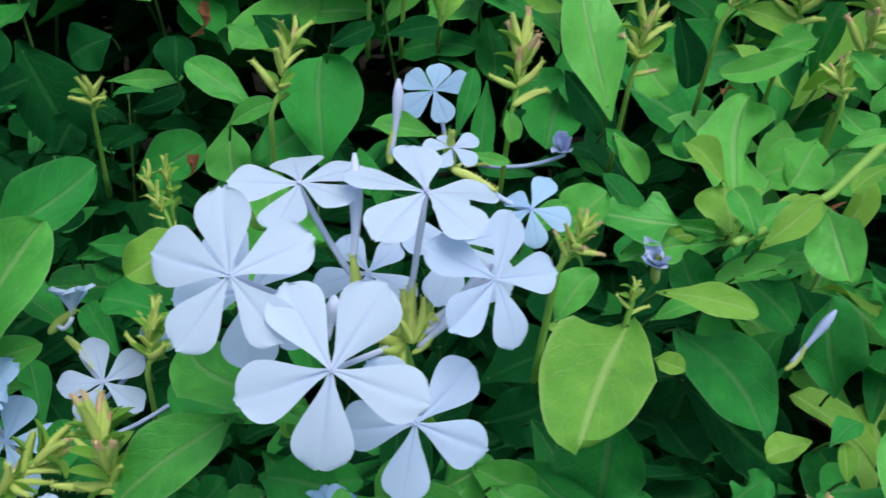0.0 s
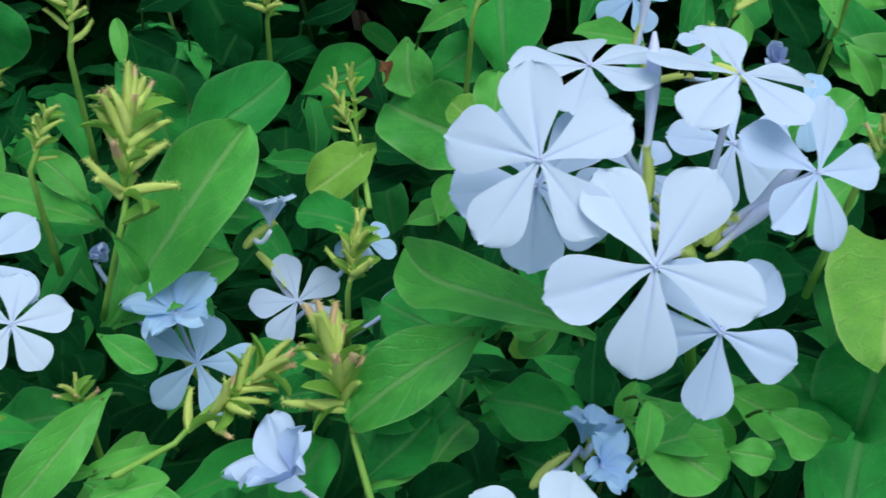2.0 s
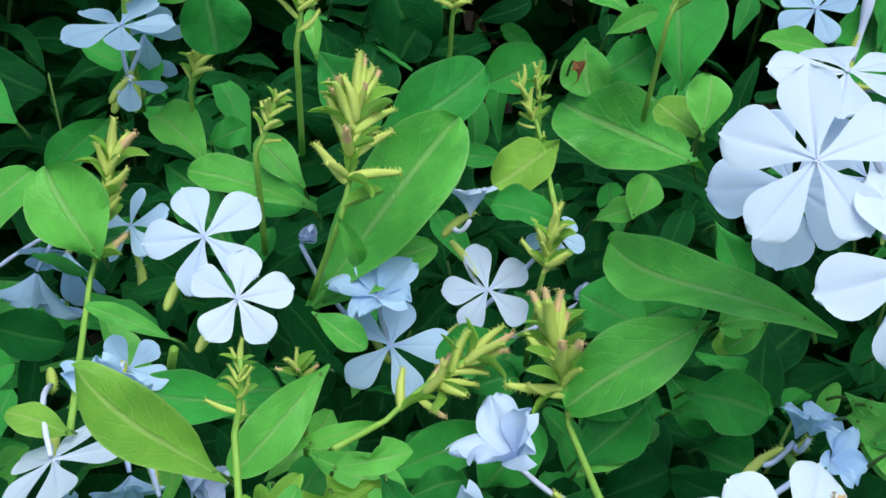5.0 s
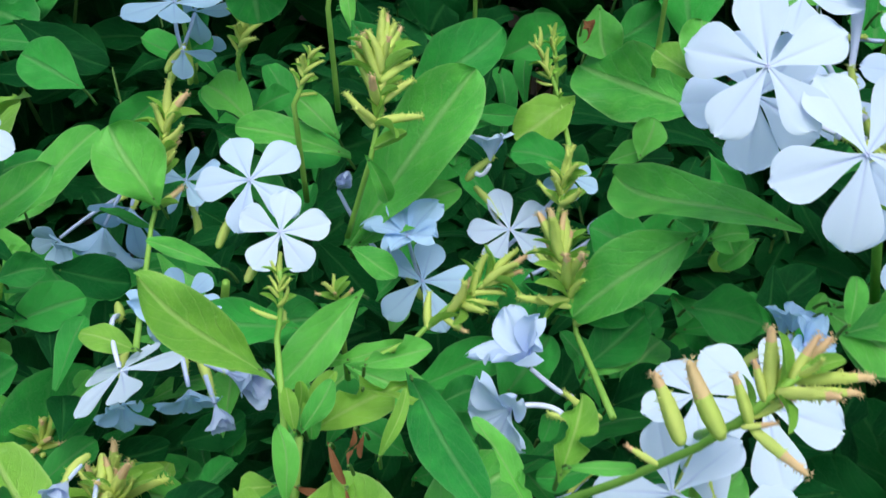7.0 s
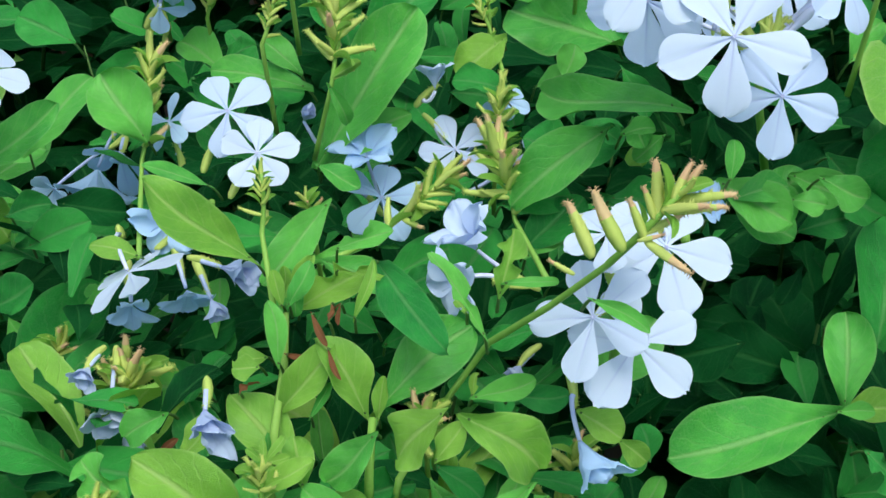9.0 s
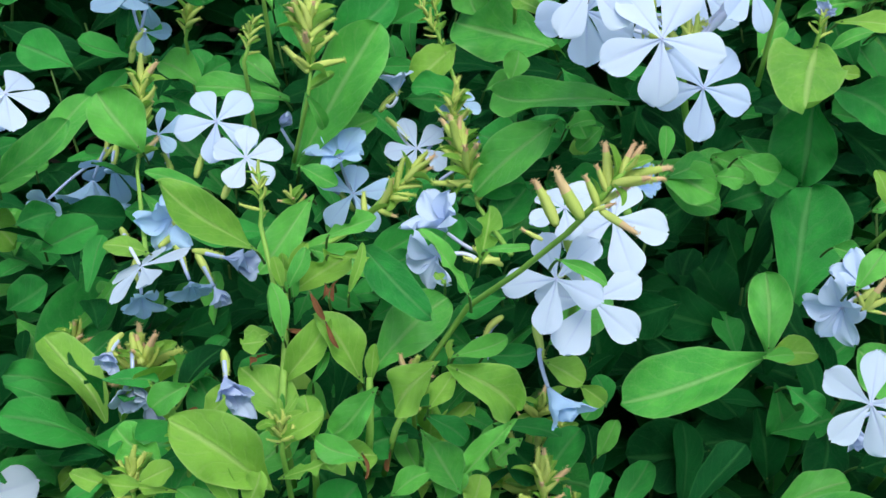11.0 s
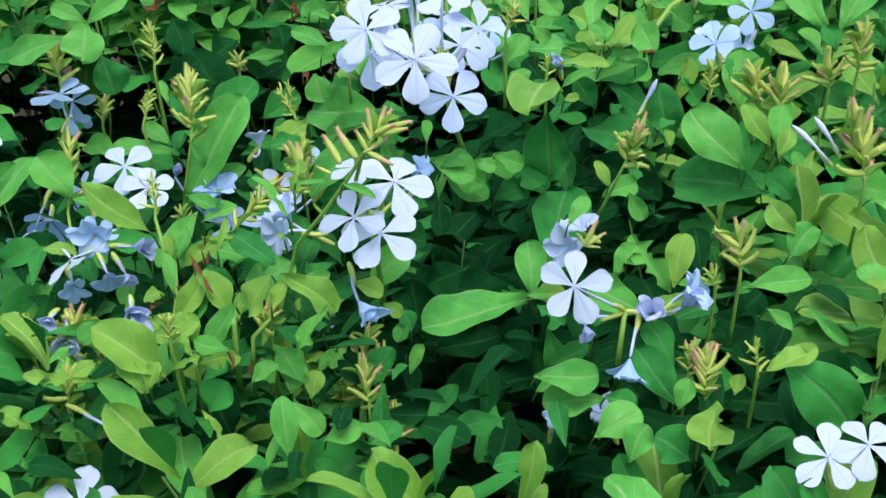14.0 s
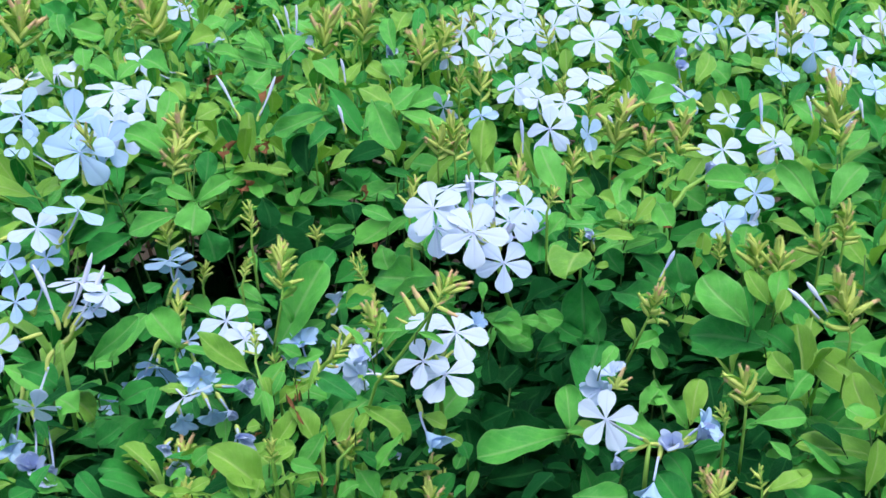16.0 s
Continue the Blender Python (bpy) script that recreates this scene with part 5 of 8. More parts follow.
sprig((-0.0933, 0.0792, 0.8798), (-0.0908, 0.0740, 0.8771), 0.0013, "dry", 447, bend=0.8, twist=1, up=(-0.02, -0.47, 0.88))
sprig((-0.1090, 0.1188, 0.8819), (-0.1063, 0.1169, 0.8810), 0.0034, "mid", 449, up=(-0.02, -0.47, 0.88))
sprig((-0.0677, 0.1257, 0.8621), (-0.0663, 0.1317, 0.8653), 0.0029, "young", 468, bite=0.3, up=(-0.02, -0.47, 0.88))
sprig((-0.0688, 0.1152, 0.9017), (-0.0714, 0.1189, 0.9036), 0.0030, "young", 472, bite=0.5, up=(-0.02, -0.47, 0.88))
sprig((0.0901, 0.0582, 0.8444), (0.0948, 0.0657, 0.8487), 0.0063, "young", 485, up=(-0.03, -0.48, 0.88))
bud_spike((0.0989, 0.0830, 0.8803), (0.0989, 0.0875, 0.8975), 0.0107, 12, True, 500, stem_from=(0.0989, 0.0890, 0.8453))
bud_spike((0.0781, 0.0578, 0.8414), (0.0804, 0.0633, 0.8606), 0.0097, 11, True, 501, stem_from=(0.0781, 0.0638, 0.8064))
bud_spike((0.0994, 0.0604, 0.8491), (0.0991, 0.0640, 0.8648), 0.0063, 7, False, 502, stem_from=(0.0994, 0.0664, 0.8141))
bud_spike((0.0905, 0.0861, 0.8720), (0.0894, 0.0865, 0.8821), 0.0060, 6, False, 503, stem_from=(0.0905, 0.0921, 0.8370))
bud_spike((0.1625, 0.1179, 0.8923), (0.1612, 0.1265, 0.9160), 0.0136, 14, True, 504, stem_from=(0.1625, 0.1239, 0.8573))
bud_spike((0.1372, 0.1721, 0.9059), (0.1345, 0.1742, 0.9185), 0.0121, 10, True, 505, stem_from=(0.1372, 0.1781, 0.8709))

shoot = thing("flower_cluster", (0.1548, 0.1283, 0.8957), "closed lilac buds beside a spent spike", "flower cluster", "flower clusters of the hedge")
add_bud(shoot, (0.1531, 0.1276, 0.8976), (0.1383, 0.1376, 0.9132), "white", seed=506)
add_bud(shoot, (0.1570, 0.1290, 0.9002), (0.1478, 0.1381, 0.9153), "white", seed=507)
add_bud(shoot, (0.1644, 0.1325, 0.9013), (0.1640, 0.1412, 0.9177), "white", seed=508)

sprig((-0.0539, 0.1236, 0.8371), (-0.0515, 0.1324, 0.8420), 0.0023, "dry", 523, bend=0.8, twist=1, up=(-0.03, -0.48, 0.88))
bud_spike((-0.1610, 0.1345, 0.8469), (-0.1578, 0.1363, 0.8604), 0.0128, 9, True, 525, stem_from=(-0.1610, 0.1405, 0.8119))
bud_spike((-0.0563, 0.1018, 0.8309), (-0.0522, 0.1006, 0.8395), 0.0099, 7, True, 526, stem_from=(-0.0563, 0.1078, 0.7959))
bud_spike((-0.0790, 0.1082, 0.8630), (-0.0785, 0.1096, 0.8751), 0.0074, 7, False, 527, stem_from=(-0.0790, 0.1142, 0.8280))

shoot = thing("flower_cluster", (0.1871, 0.4095, 0.9163), "upright lilac buds and small flowers of the far hedge top", "flower cluster", "flower clusters of the hedge")
add_bud(shoot, (0.2736, 0.5046, 0.9197), (0.2764, 0.5184, 0.9552), "white", seed=528)
add_bud(shoot, (0.2911, 0.4188, 0.9197), (0.3003, 0.4298, 0.9502), "white", seed=529)
add_bud(shoot, (0.1189, 0.3633, 0.9197), (0.1175, 0.3718, 0.9418), "white", seed=530)
add_bud(shoot, (-0.0013, 0.2226, 0.9374), (0.0000, 0.2291, 0.9555), "white", seed=531)
add_bud(shoot, (0.2425, 0.3602, 0.9197), (0.2395, 0.3662, 0.9354), "white", seed=532)
add_bud(shoot, (0.2718, 0.3506, 0.9197), (0.2708, 0.3555, 0.9335), "white", seed=533)
add_bud(shoot, (0.3800, 0.5573, 0.9197), (0.3801, 0.5652, 0.9409), "white", seed=534)
add_bud(shoot, (-0.0265, 0.7160, 0.9198), (-0.0239, 0.7245, 0.9429), "white", seed=535)
add_flower(shoot, (0.1215, 0.6679, 0.9200), (0.14, -0.64, 0.75), (0.36, 0.33, 0.87), 0.0311, (0.1231, 0.6640, 0.9009), "lilac", seed=536)
add_flower(shoot, (0.2081, 0.7133, 0.9200), (-0.19, -0.67, 0.72), (0.36, 0.33, 0.87), 0.0305, (0.2100, 0.7090, 0.9002), "lilac", seed=537)
add_flower(shoot, (0.1788, 0.4274, 0.9200), (-0.44, -0.55, 0.71), (0.10, 0.38, 0.92), 0.0234, (0.1807, 0.4249, 0.9043), "blue", seed=538)
add_flower(shoot, (0.1953, 0.3877, 0.9200), (0.13, -0.50, 0.86), (-0.32, 0.40, 0.86), 0.0225, (0.1973, 0.3853, 0.9048), "lilac", seed=539)
add_flower(shoot, (0.3331, 0.6164, 0.9200), (-0.32, -0.49, 0.81), (0.19, 0.37, 0.91), 0.0313, (0.3355, 0.6126, 0.9014), "white", seed=540)
add_flower(shoot, (0.3105, 0.4732, 0.9200), (0.07, -0.56, 0.82), (-0.32, 0.40, 0.86), 0.0290, (0.3130, 0.4702, 0.9034), "lilac", seed=541)
add_flower(shoot, (0.3083, 0.4118, 0.9200), (-0.09, -0.54, 0.83), (0.36, 0.33, 0.87), 0.0234, (0.3107, 0.4092, 0.9043), "blue", seed=542)
add_flower(shoot, (0.2473, 0.6080, 0.9200), (0.04, -0.71, 0.70), (-0.32, 0.40, 0.86), 0.0262, (0.2494, 0.6043, 0.9016), "lilac", seed=543)
add_flower(shoot, (0.0972, 0.7591, 0.9200), (0.15, -0.71, 0.69), (0.02, 0.39, 0.92), 0.0334, (0.0987, 0.7546, 0.8997), "lilac", seed=544)
add_flower(shoot, (0.0352, 0.6097, 0.9200), (-0.22, -0.44, 0.87), (-0.32, 0.40, 0.86), 0.0257, (0.0364, 0.6062, 0.9019), "lilac", seed=545)
add_flower(shoot, (0.3958, 0.5913, 0.9200), (0.05, -0.54, 0.84), (0.19, 0.37, 0.91), 0.0280, (0.3984, 0.5875, 0.9016), "white", seed=546)

sprig((0.0982, 0.1686, 0.8932), (0.0991, 0.1764, 0.8990), 0.0046, "young", 553)
sprig((0.1647, 0.1187, 0.8861), (0.1842, 0.1114, 0.8813), 0.0151, "mid", 560)
sprig((0.0981, 0.0869, 0.8702), (0.1069, 0.0892, 0.8722), 0.0046, "mid", 564)
sprig((0.0248, 0.1245, 0.8564), (0.0345, 0.1244, 0.8567), 0.0049, "mid", 566)
sprig((0.0459, 0.1409, 0.8835), (0.0537, 0.1387, 0.8822), 0.0071, "mid", 567)
sprig((0.1099, 0.2324, 0.9099), (0.1075, 0.2371, 0.9134), 0.0068, "dry", 577, form=0.5)
bud_spike((0.1778, 0.1664, 0.9162), (0.1801, 0.1696, 0.9371), 0.0097, 12, True, 586, stem_from=(0.1778, 0.1724, 0.8812))
bud_spike((0.1657, 0.1655, 0.9133), (0.1643, 0.1650, 0.9245), 0.0097, 8, True, 587, stem_from=(0.1657, 0.1715, 0.8783))
bud_spike((0.1427, 0.1618, 0.9020), (0.1435, 0.1637, 0.9197), 0.0114, 10, True, 588, stem_from=(0.1427, 0.1678, 0.8670))
bud_spike((0.1214, 0.1899, 0.9016), (0.1232, 0.1920, 0.9197), 0.0077, 9, False, 589, stem_from=(0.1214, 0.1959, 0.8666))
bud_spike((0.1178, 0.3171, 0.9200), (0.1213, 0.3173, 0.9340), 0.0103, 8, True, 590, stem_from=(0.1178, 0.3231, 0.8850))

shoot = thing("flower_cluster", (0.0468, 0.1172, 0.8808), "small spent calyces beside a near-white flower", "flower cluster", "flower clusters of the hedge")
add_calyx(shoot, (0.0473, 0.1158, 0.8821), (0.45, 0.14, 0.88), 0.0113, True, 591)
add_calyx(shoot, (0.0473, 0.1158, 0.8821), (0.83, -0.07, 0.56), 0.0096, True, 592)
add_calyx(shoot, (0.0473, 0.1158, 0.8821), (-0.47, 0.11, 0.87), 0.0069, True, 593)
add_calyx(shoot, (0.0473, 0.1158, 0.8821), (-0.89, -0.07, 0.45), 0.0062, True, 594)
add_calyx(shoot, (0.0473, 0.1158, 0.8821), (0.89, -0.45, 0.03), 0.0059, True, 595)

sprig((-0.1111, 0.4347, 0.9215), (-0.0706, 0.4479, 0.9327), 0.0175, "deep", 596)
sprig((-0.1558, 0.7042, 0.9212), (-0.0980, 0.6836, 0.9080), 0.0137, "mid", 597)
sprig((-0.1693, 0.4126, 0.9216), (-0.2013, 0.4325, 0.9352), 0.0177, "mid", 598)
sprig((-0.1845, 0.4583, 0.9215), (-0.1755, 0.4926, 0.9473), 0.0147, "mid", 599)
sprig((-0.2308, 0.6248, 0.9213), (-0.2510, 0.6424, 0.9336), 0.0154, "mid", 600)
sprig((-0.2299, 0.6245, 0.9213), (-0.2129, 0.6391, 0.9327), 0.0154, "mid", 601)
sprig((-0.2606, 0.6663, 0.9212), (-0.2630, 0.6875, 0.9369), 0.0169, "mid", 602)
sprig((-0.2995, 0.8458, 0.9211), (-0.2663, 0.8336, 0.9132), 0.0238, "mid", 603)
sprig((-0.3474, 0.9806, 0.9210), (-0.3149, 0.9515, 0.9005), 0.0273, "deep", 604)
sprig((-0.1612, 0.4912, 0.9214), (-0.1435, 0.4986, 0.9276), 0.0161, "young", 605)
sprig((-0.1699, 0.6208, 0.9213), (-0.1638, 0.6331, 0.9306), 0.0068, "mid", 606)
sprig((-0.1880, 0.6219, 0.9213), (-0.1743, 0.6050, 0.9092), 0.0127, "mid", 607)
sprig((-0.0944, 0.6628, 0.9212), (-0.0786, 0.6781, 0.9331), 0.0228, "mid", 608)
sprig((-0.0069, 0.5487, 0.9213), (-0.0136, 0.5683, 0.9356), 0.0216, "mid", 609)
sprig((-0.0059, 0.6238, 0.9212), (-0.0074, 0.6581, 0.9467), 0.0139, "mid", 610)
sprig((-0.0050, 0.7194, 0.9211), (-0.0388, 0.7397, 0.9350), 0.0130, "mid", 611)
sprig((0.0161, 0.6676, 0.9212), (0.0247, 0.6992, 0.9449), 0.0116, "deep", 612)
sprig((-0.0170, 0.4629, 0.9214), (0.0140, 0.4478, 0.9114), 0.0143, "mid", 613)
sprig((-0.0185, 0.4606, 0.9215), (-0.0422, 0.4830, 0.9372), 0.0158, "young", 614)
sprig((0.0051, 0.5279, 0.9214), (-0.0204, 0.5142, 0.9102), 0.0204, "mid", 615)
sprig((-0.0836, 0.4012, 0.9216), (-0.0660, 0.4151, 0.9325), 0.0147, "deep", 619)
sprig((0.0606, 0.5381, 0.9213), (0.0732, 0.5251, 0.9121), 0.0172, "deep", 622)
sprig((-0.1110, 0.6790, 0.9212), (-0.1237, 0.7008, 0.9369), 0.0144, "mid", 623)
sprig((-0.0638, 0.5522, 0.9213), (-0.0427, 0.5151, 0.8946), 0.0147, "deep", 624)
sprig((-0.0898, 0.5450, 0.9213), (-0.0741, 0.5322, 0.9124), 0.0154, "mid", 625)
sprig((-0.2955, 0.7811, 0.9211), (-0.3011, 0.8118, 0.9437), 0.0154, "mid", 626)
sprig((-0.2803, 0.6284, 0.9213), (-0.2922, 0.6581, 0.9429), 0.0136, "young", 627)
sprig((-0.1724, 0.7672, 0.9211), (-0.1459, 0.7800, 0.9316), 0.0175, "mid", 628)
sprig((0.0682, 0.7413, 0.9211), (0.0493, 0.7519, 0.9283), 0.0134, "mid", 629)
sprig((-0.0337, 0.6114, 0.9213), (-0.0490, 0.5994, 0.9118), 0.0119, "young", 630)
sprig((0.1621, 0.5218, 0.9213), (0.1899, 0.5116, 0.9148), 0.0146, "mid", 631)
sprig((0.1955, 0.4609, 0.9214), (0.2151, 0.4835, 0.9389), 0.0138, "young", 632)
sprig((0.2071, 0.6184, 0.9212), (0.2290, 0.6106, 0.9163), 0.0141, "mid", 633)
sprig((0.2673, 0.4207, 0.9215), (0.2785, 0.4074, 0.9120), 0.0133, "mid", 634)
sprig((0.2774, 0.3617, 0.9216), (0.2827, 0.3464, 0.9104), 0.0147, "deep", 635)
sprig((0.2434, 0.5270, 0.9213), (0.2592, 0.5205, 0.9171), 0.0130, "mid", 636)
bud_spike((-0.3284, 0.7524, 0.9207), (-0.3222, 0.7604, 0.9538), 0.0231, 11, True, 637, stem_from=(-0.3284, 0.7584, 0.8857))
bud_spike((-0.2025, 0.7259, 0.9207), (-0.2141, 0.7375, 0.9577), 0.0218, 12, True, 638, stem_from=(-0.2025, 0.7319, 0.8857))
bud_spike((-0.0653, 0.6213, 0.9208), (-0.0579, 0.6302, 0.9562), 0.0202, 12, True, 639, stem_from=(-0.0653, 0.6273, 0.8858))
bud_spike((-0.0299, 0.6666, 0.9207), (-0.0234, 0.6721, 0.9480), 0.0201, 11, True, 640, stem_from=(-0.0299, 0.6726, 0.8857))
bud_spike((0.0100, 0.5592, 0.9205), (0.0096, 0.5647, 0.9460), 0.0157, 10, True, 641, stem_from=(0.0100, 0.5652, 0.8855))
bud_spike((-0.0051, 0.3453, 0.9207), (-0.0025, 0.3479, 0.9401), 0.0119, 9, True, 642, stem_from=(-0.0051, 0.3513, 0.8857))
bud_spike((0.0384, 0.6160, 0.9205), (0.0353, 0.6193, 0.9402), 0.0148, 8, True, 643, stem_from=(0.0384, 0.6220, 0.8855))
bud_spike((0.0395, 0.4603, 0.9200), (0.0409, 0.4662, 0.9470), 0.0135, 9, True, 644, stem_from=(0.0395, 0.4663, 0.8850))
bud_spike((0.0654, 0.2867, 0.9200), (0.0681, 0.2894, 0.9396), 0.0085, 8, True, 645, stem_from=(0.0654, 0.2927, 0.8850))

shoot = thing("flower_cluster", (-0.0265, 0.4002, 0.9169), "side-on lilac flower and slender buds on the hedge top", "flower cluster", "flower clusters of the hedge")
add_flower(shoot, (0.0142, 0.4658, 0.9209), (-0.57, -0.76, -0.31), (-0.97, -0.01, -0.26), 0.0247, (0.0239, 0.5046, 0.9207), "lilac", open_=0.8, slim=0.6, seed=646)
add_bud(shoot, (-0.0503, 0.5471, 0.9205), (-0.0521, 0.5526, 0.9405), "white", seed=647)
add_bud(shoot, (-0.0460, 0.4373, 0.9206), (-0.0282, 0.4281, 0.9112), "white", seed=648)
add_bud(shoot, (-0.0575, 0.4264, 0.9203), (-0.0607, 0.4327, 0.9393), "white", seed=649)
add_flower(shoot, (-0.0758, 0.7367, 0.9205), (0.21, -0.54, 0.82), (0.27, 0.35, 0.89), 0.0253, (-0.0543, 0.7227, 0.8897), "lilac", seed=650)
add_flower(shoot, (-0.2150, 0.6840, 0.9207), (0.08, -0.58, 0.81), (0.27, 0.35, 0.89), 0.0306, (-0.1787, 0.6748, 0.9064), "lilac", seed=651)
add_bud(shoot, (-0.0889, 0.7111, 0.9205), (-0.0915, 0.7205, 0.9496), "white", seed=652)
add_bud(shoot, (-0.0851, 0.7032, 0.9205), (-0.0812, 0.7127, 0.9513), "white", seed=653)
add_bud(shoot, (-0.0938, 0.7130, 0.9205), (-0.1021, 0.7202, 0.9431), "white", seed=654)
add_flower(shoot, (-0.1969, 0.9003, 0.9204), (0.28, -0.66, 0.70), (0.27, 0.35, 0.89), 0.0306, (-0.1659, 0.8882, 0.8982), "lilac", seed=655)
add_flower(shoot, (-0.0088, 0.6596, 0.9205), (0.19, -0.98, -0.08), (0.27, 0.35, 0.89), 0.0191, (-0.0095, 0.6457, 0.8830), "wilt", seed=656)

sprig((-0.1570, 0.5775, 0.9197), (-0.1523, 0.5903, 0.9294), 0.0105, "dry", 657, bend=0.9, wave=0.15, twist=1.6)
sprig((-0.1146, 0.5160, 0.9197), (-0.1093, 0.5391, 0.9370), 0.0058, "dry", 658, bend=0.9, wave=0.15, twist=1.6)
sprig((-0.1169, 0.4054, 0.9197), (-0.1147, 0.4132, 0.9255), 0.0074, "dry", 659, bend=0.9, wave=0.15, twist=1.6)
sprig((-0.1385, 0.3936, 0.9197), (-0.1362, 0.4062, 0.9292), 0.0055, "dry", 660, bend=0.9, wave=0.15, twist=1.6)
sprig((0.0050, 0.6219, 0.9198), (0.0085, 0.6263, 0.9231), 0.0083, "dry", 661, bend=0.9, wave=0.15, twist=1.6)
sprig((-0.1411, 0.8455, 0.9198), (-0.1377, 0.8537, 0.9261), 0.0088, "dry", 662, bend=0.9, wave=0.15, twist=1.6)
sprig((0.3621, 0.6508, 0.9198), (0.3673, 0.6579, 0.9252), 0.0078, "dry", 663, bend=0.9, wave=0.15, twist=1.6)
bud_spike((-0.1421, 0.0998, 0.8511), (-0.1406, 0.1021, 0.8654), 0.0075, 9, True, 678, stem_from=(-0.1421, 0.1058, 0.8161))
bud_spike((-0.0405, 0.1061, 0.8350), (-0.0380, 0.1086, 0.8497), 0.0083, 9, True, 679, stem_from=(-0.0405, 0.1121, 0.8000))
bud_spike((-0.1850, 0.1555, 0.8411), (-0.1806, 0.1567, 0.8541), 0.0077, 8, True, 680, stem_from=(-0.1850, 0.1615, 0.8061))
bud_spike((-0.0365, 0.0938, 0.8147), (-0.0356, 0.0966, 0.8297), 0.0078, 9, True, 681, stem_from=(-0.0365, 0.0998, 0.7797))
bud_spike((0.0736, 0.0645, 0.8489), (0.0750, 0.0667, 0.8630), 0.0074, 9, True, 682, stem_from=(0.0736, 0.0705, 0.8139))

sprig((0.1638, 0.0826, 0.8637), (0.1518, 0.0933, 0.8712), 0.0114, "mid", 691)
sprig((-0.2176, 0.1553, 0.8375), (-0.2342, 0.1622, 0.8420), 0.0111, "mid", 696)
bud_spike((-0.1585, 0.1310, 0.8529), (-0.1544, 0.1314, 0.8676), 0.0096, 8, True, 698, stem_from=(-0.1585, 0.1370, 0.8179))
bud_spike((-0.0818, 0.1082, 0.8627), (-0.0786, 0.1080, 0.8759), 0.0088, 8, True, 699, stem_from=(-0.0818, 0.1142, 0.8277))
bud_spike((-0.0447, 0.1138, 0.8397), (-0.0418, 0.1144, 0.8546), 0.0091, 8, True, 700, stem_from=(-0.0447, 0.1198, 0.8047))

# single leaves of the near hedge
# Recessed leaves take darker kinds, their shade put into the colour.
sprig((0.0504, 0.1921, 0.9210), (0.0337, 0.1509, 0.9312), 0.0228, "young", 2001, (0.10, 0.20, 0.97), form=0.5, bend=0.1)
sprig((0.0548, 0.1932, 0.9273), (0.0755, 0.1870, 0.9296), 0.0073, "young", 2002, (-0.24, -0.48, 0.84))
sprig((0.0570, 0.2001, 0.9123), (0.0698, 0.1995, 0.9206), 0.0051, "mid", 2003, (-0.49, -0.50, 0.72))
sprig((0.0393, 0.1888, 0.9176), (0.0326, 0.1878, 0.9220), 0.0030, "young", 2004, (0.52, -0.53, 0.67))
sprig((0.0560, 0.1874, 0.9128), (0.0612, 0.1824, 0.9151), 0.0054, "young", 2005, (-0.56, -0.19, 0.81), form=0.5)
sprig((0.0584, 0.2720, 0.9169), (0.0507, 0.2990, 0.9433), 0.0175, "mid", 2006, (-0.14, -0.71, 0.69))
sprig((0.0713, 0.3078, 0.9169), (0.0815, 0.2996, 0.9081), 0.0139, "mid", 2007, (-0.03, -0.75, 0.66), form=0.55)
sprig((0.0578, 0.2644, 0.9186), (0.0661, 0.2556, 0.9090), 0.0068, "mid", 2008, (-0.03, -0.75, 0.66))
sprig((0.0565, 0.2692, 0.9164), (0.0625, 0.2604, 0.9144), 0.0060, "deep", 2009, (-0.30, -0.41, 0.86))
sprig((0.0275, 0.2524, 0.9326), (0.0292, 0.2473, 0.9268), 0.0037, "mid", 2010, (-0.07, -0.76, 0.64))
sprig((0.0129, 0.2734, 0.9096), (-0.0045, 0.2832, 0.9086), 0.0077, "mid", 2011, (-0.31, -0.47, 0.83))
sprig((0.0835, 0.2305, 0.9120), (0.0910, 0.2676, 0.9332), 0.0198, "mid", 2012, (-0.23, -0.45, 0.86), bite=0.6, form=0.55)
sprig((0.0784, 0.2307, 0.9272), (0.0711, 0.2469, 0.9302), 0.0074, "young", 2013, (-0.35, -0.32, 0.88), fold=0.3)
sprig((0.0792, 0.2211, 0.9191), (0.0782, 0.2325, 0.9262), 0.0155, "young", 2014, (-0.24, -0.53, 0.81), form=0.8, bite=0.3)
sprig((0.0790, 0.2231, 0.9184), (0.0482, 0.2253, 0.9258), 0.0154, "mid", 2015, (0.15, -0.59, 0.79), bite=0.9)
sprig((0.0795, 0.2238, 0.9162), (0.0536, 0.2168, 0.9162), 0.0090, "mid", 2016, (0.13, -0.45, 0.89), bite=0.9)
sprig((0.0806, 0.2223, 0.9175), (0.0950, 0.2277, 0.9252), 0.0067, "mid", 2017, (-0.25, -0.51, 0.82))
sprig((0.0873, 0.2276, 0.9167), (0.1038, 0.2342, 0.9183), 0.0099, "young", 2018, (0.08, -0.40, 0.91))
sprig((0.0956, 0.2625, 0.9044), (0.1162, 0.2666, 0.9111), 0.0132, "mid", 2019, (-0.17, -0.52, 0.84))
sprig((0.1007, 0.2261, 0.9084), (0.0784, 0.2203, 0.9072), 0.0064, "mid", 2020, (0.06, -0.43, 0.90))
sprig((0.1083, 0.3100, 0.9152), (0.1250, 0.3131, 0.9204), 0.0096, "mid", 2021, (-0.15, -0.57, 0.81))
sprig((0.1210, 0.3019, 0.9223), (0.0944, 0.2987, 0.9161), 0.0081, "mid", 2022, (-0.12, -0.57, 0.81))
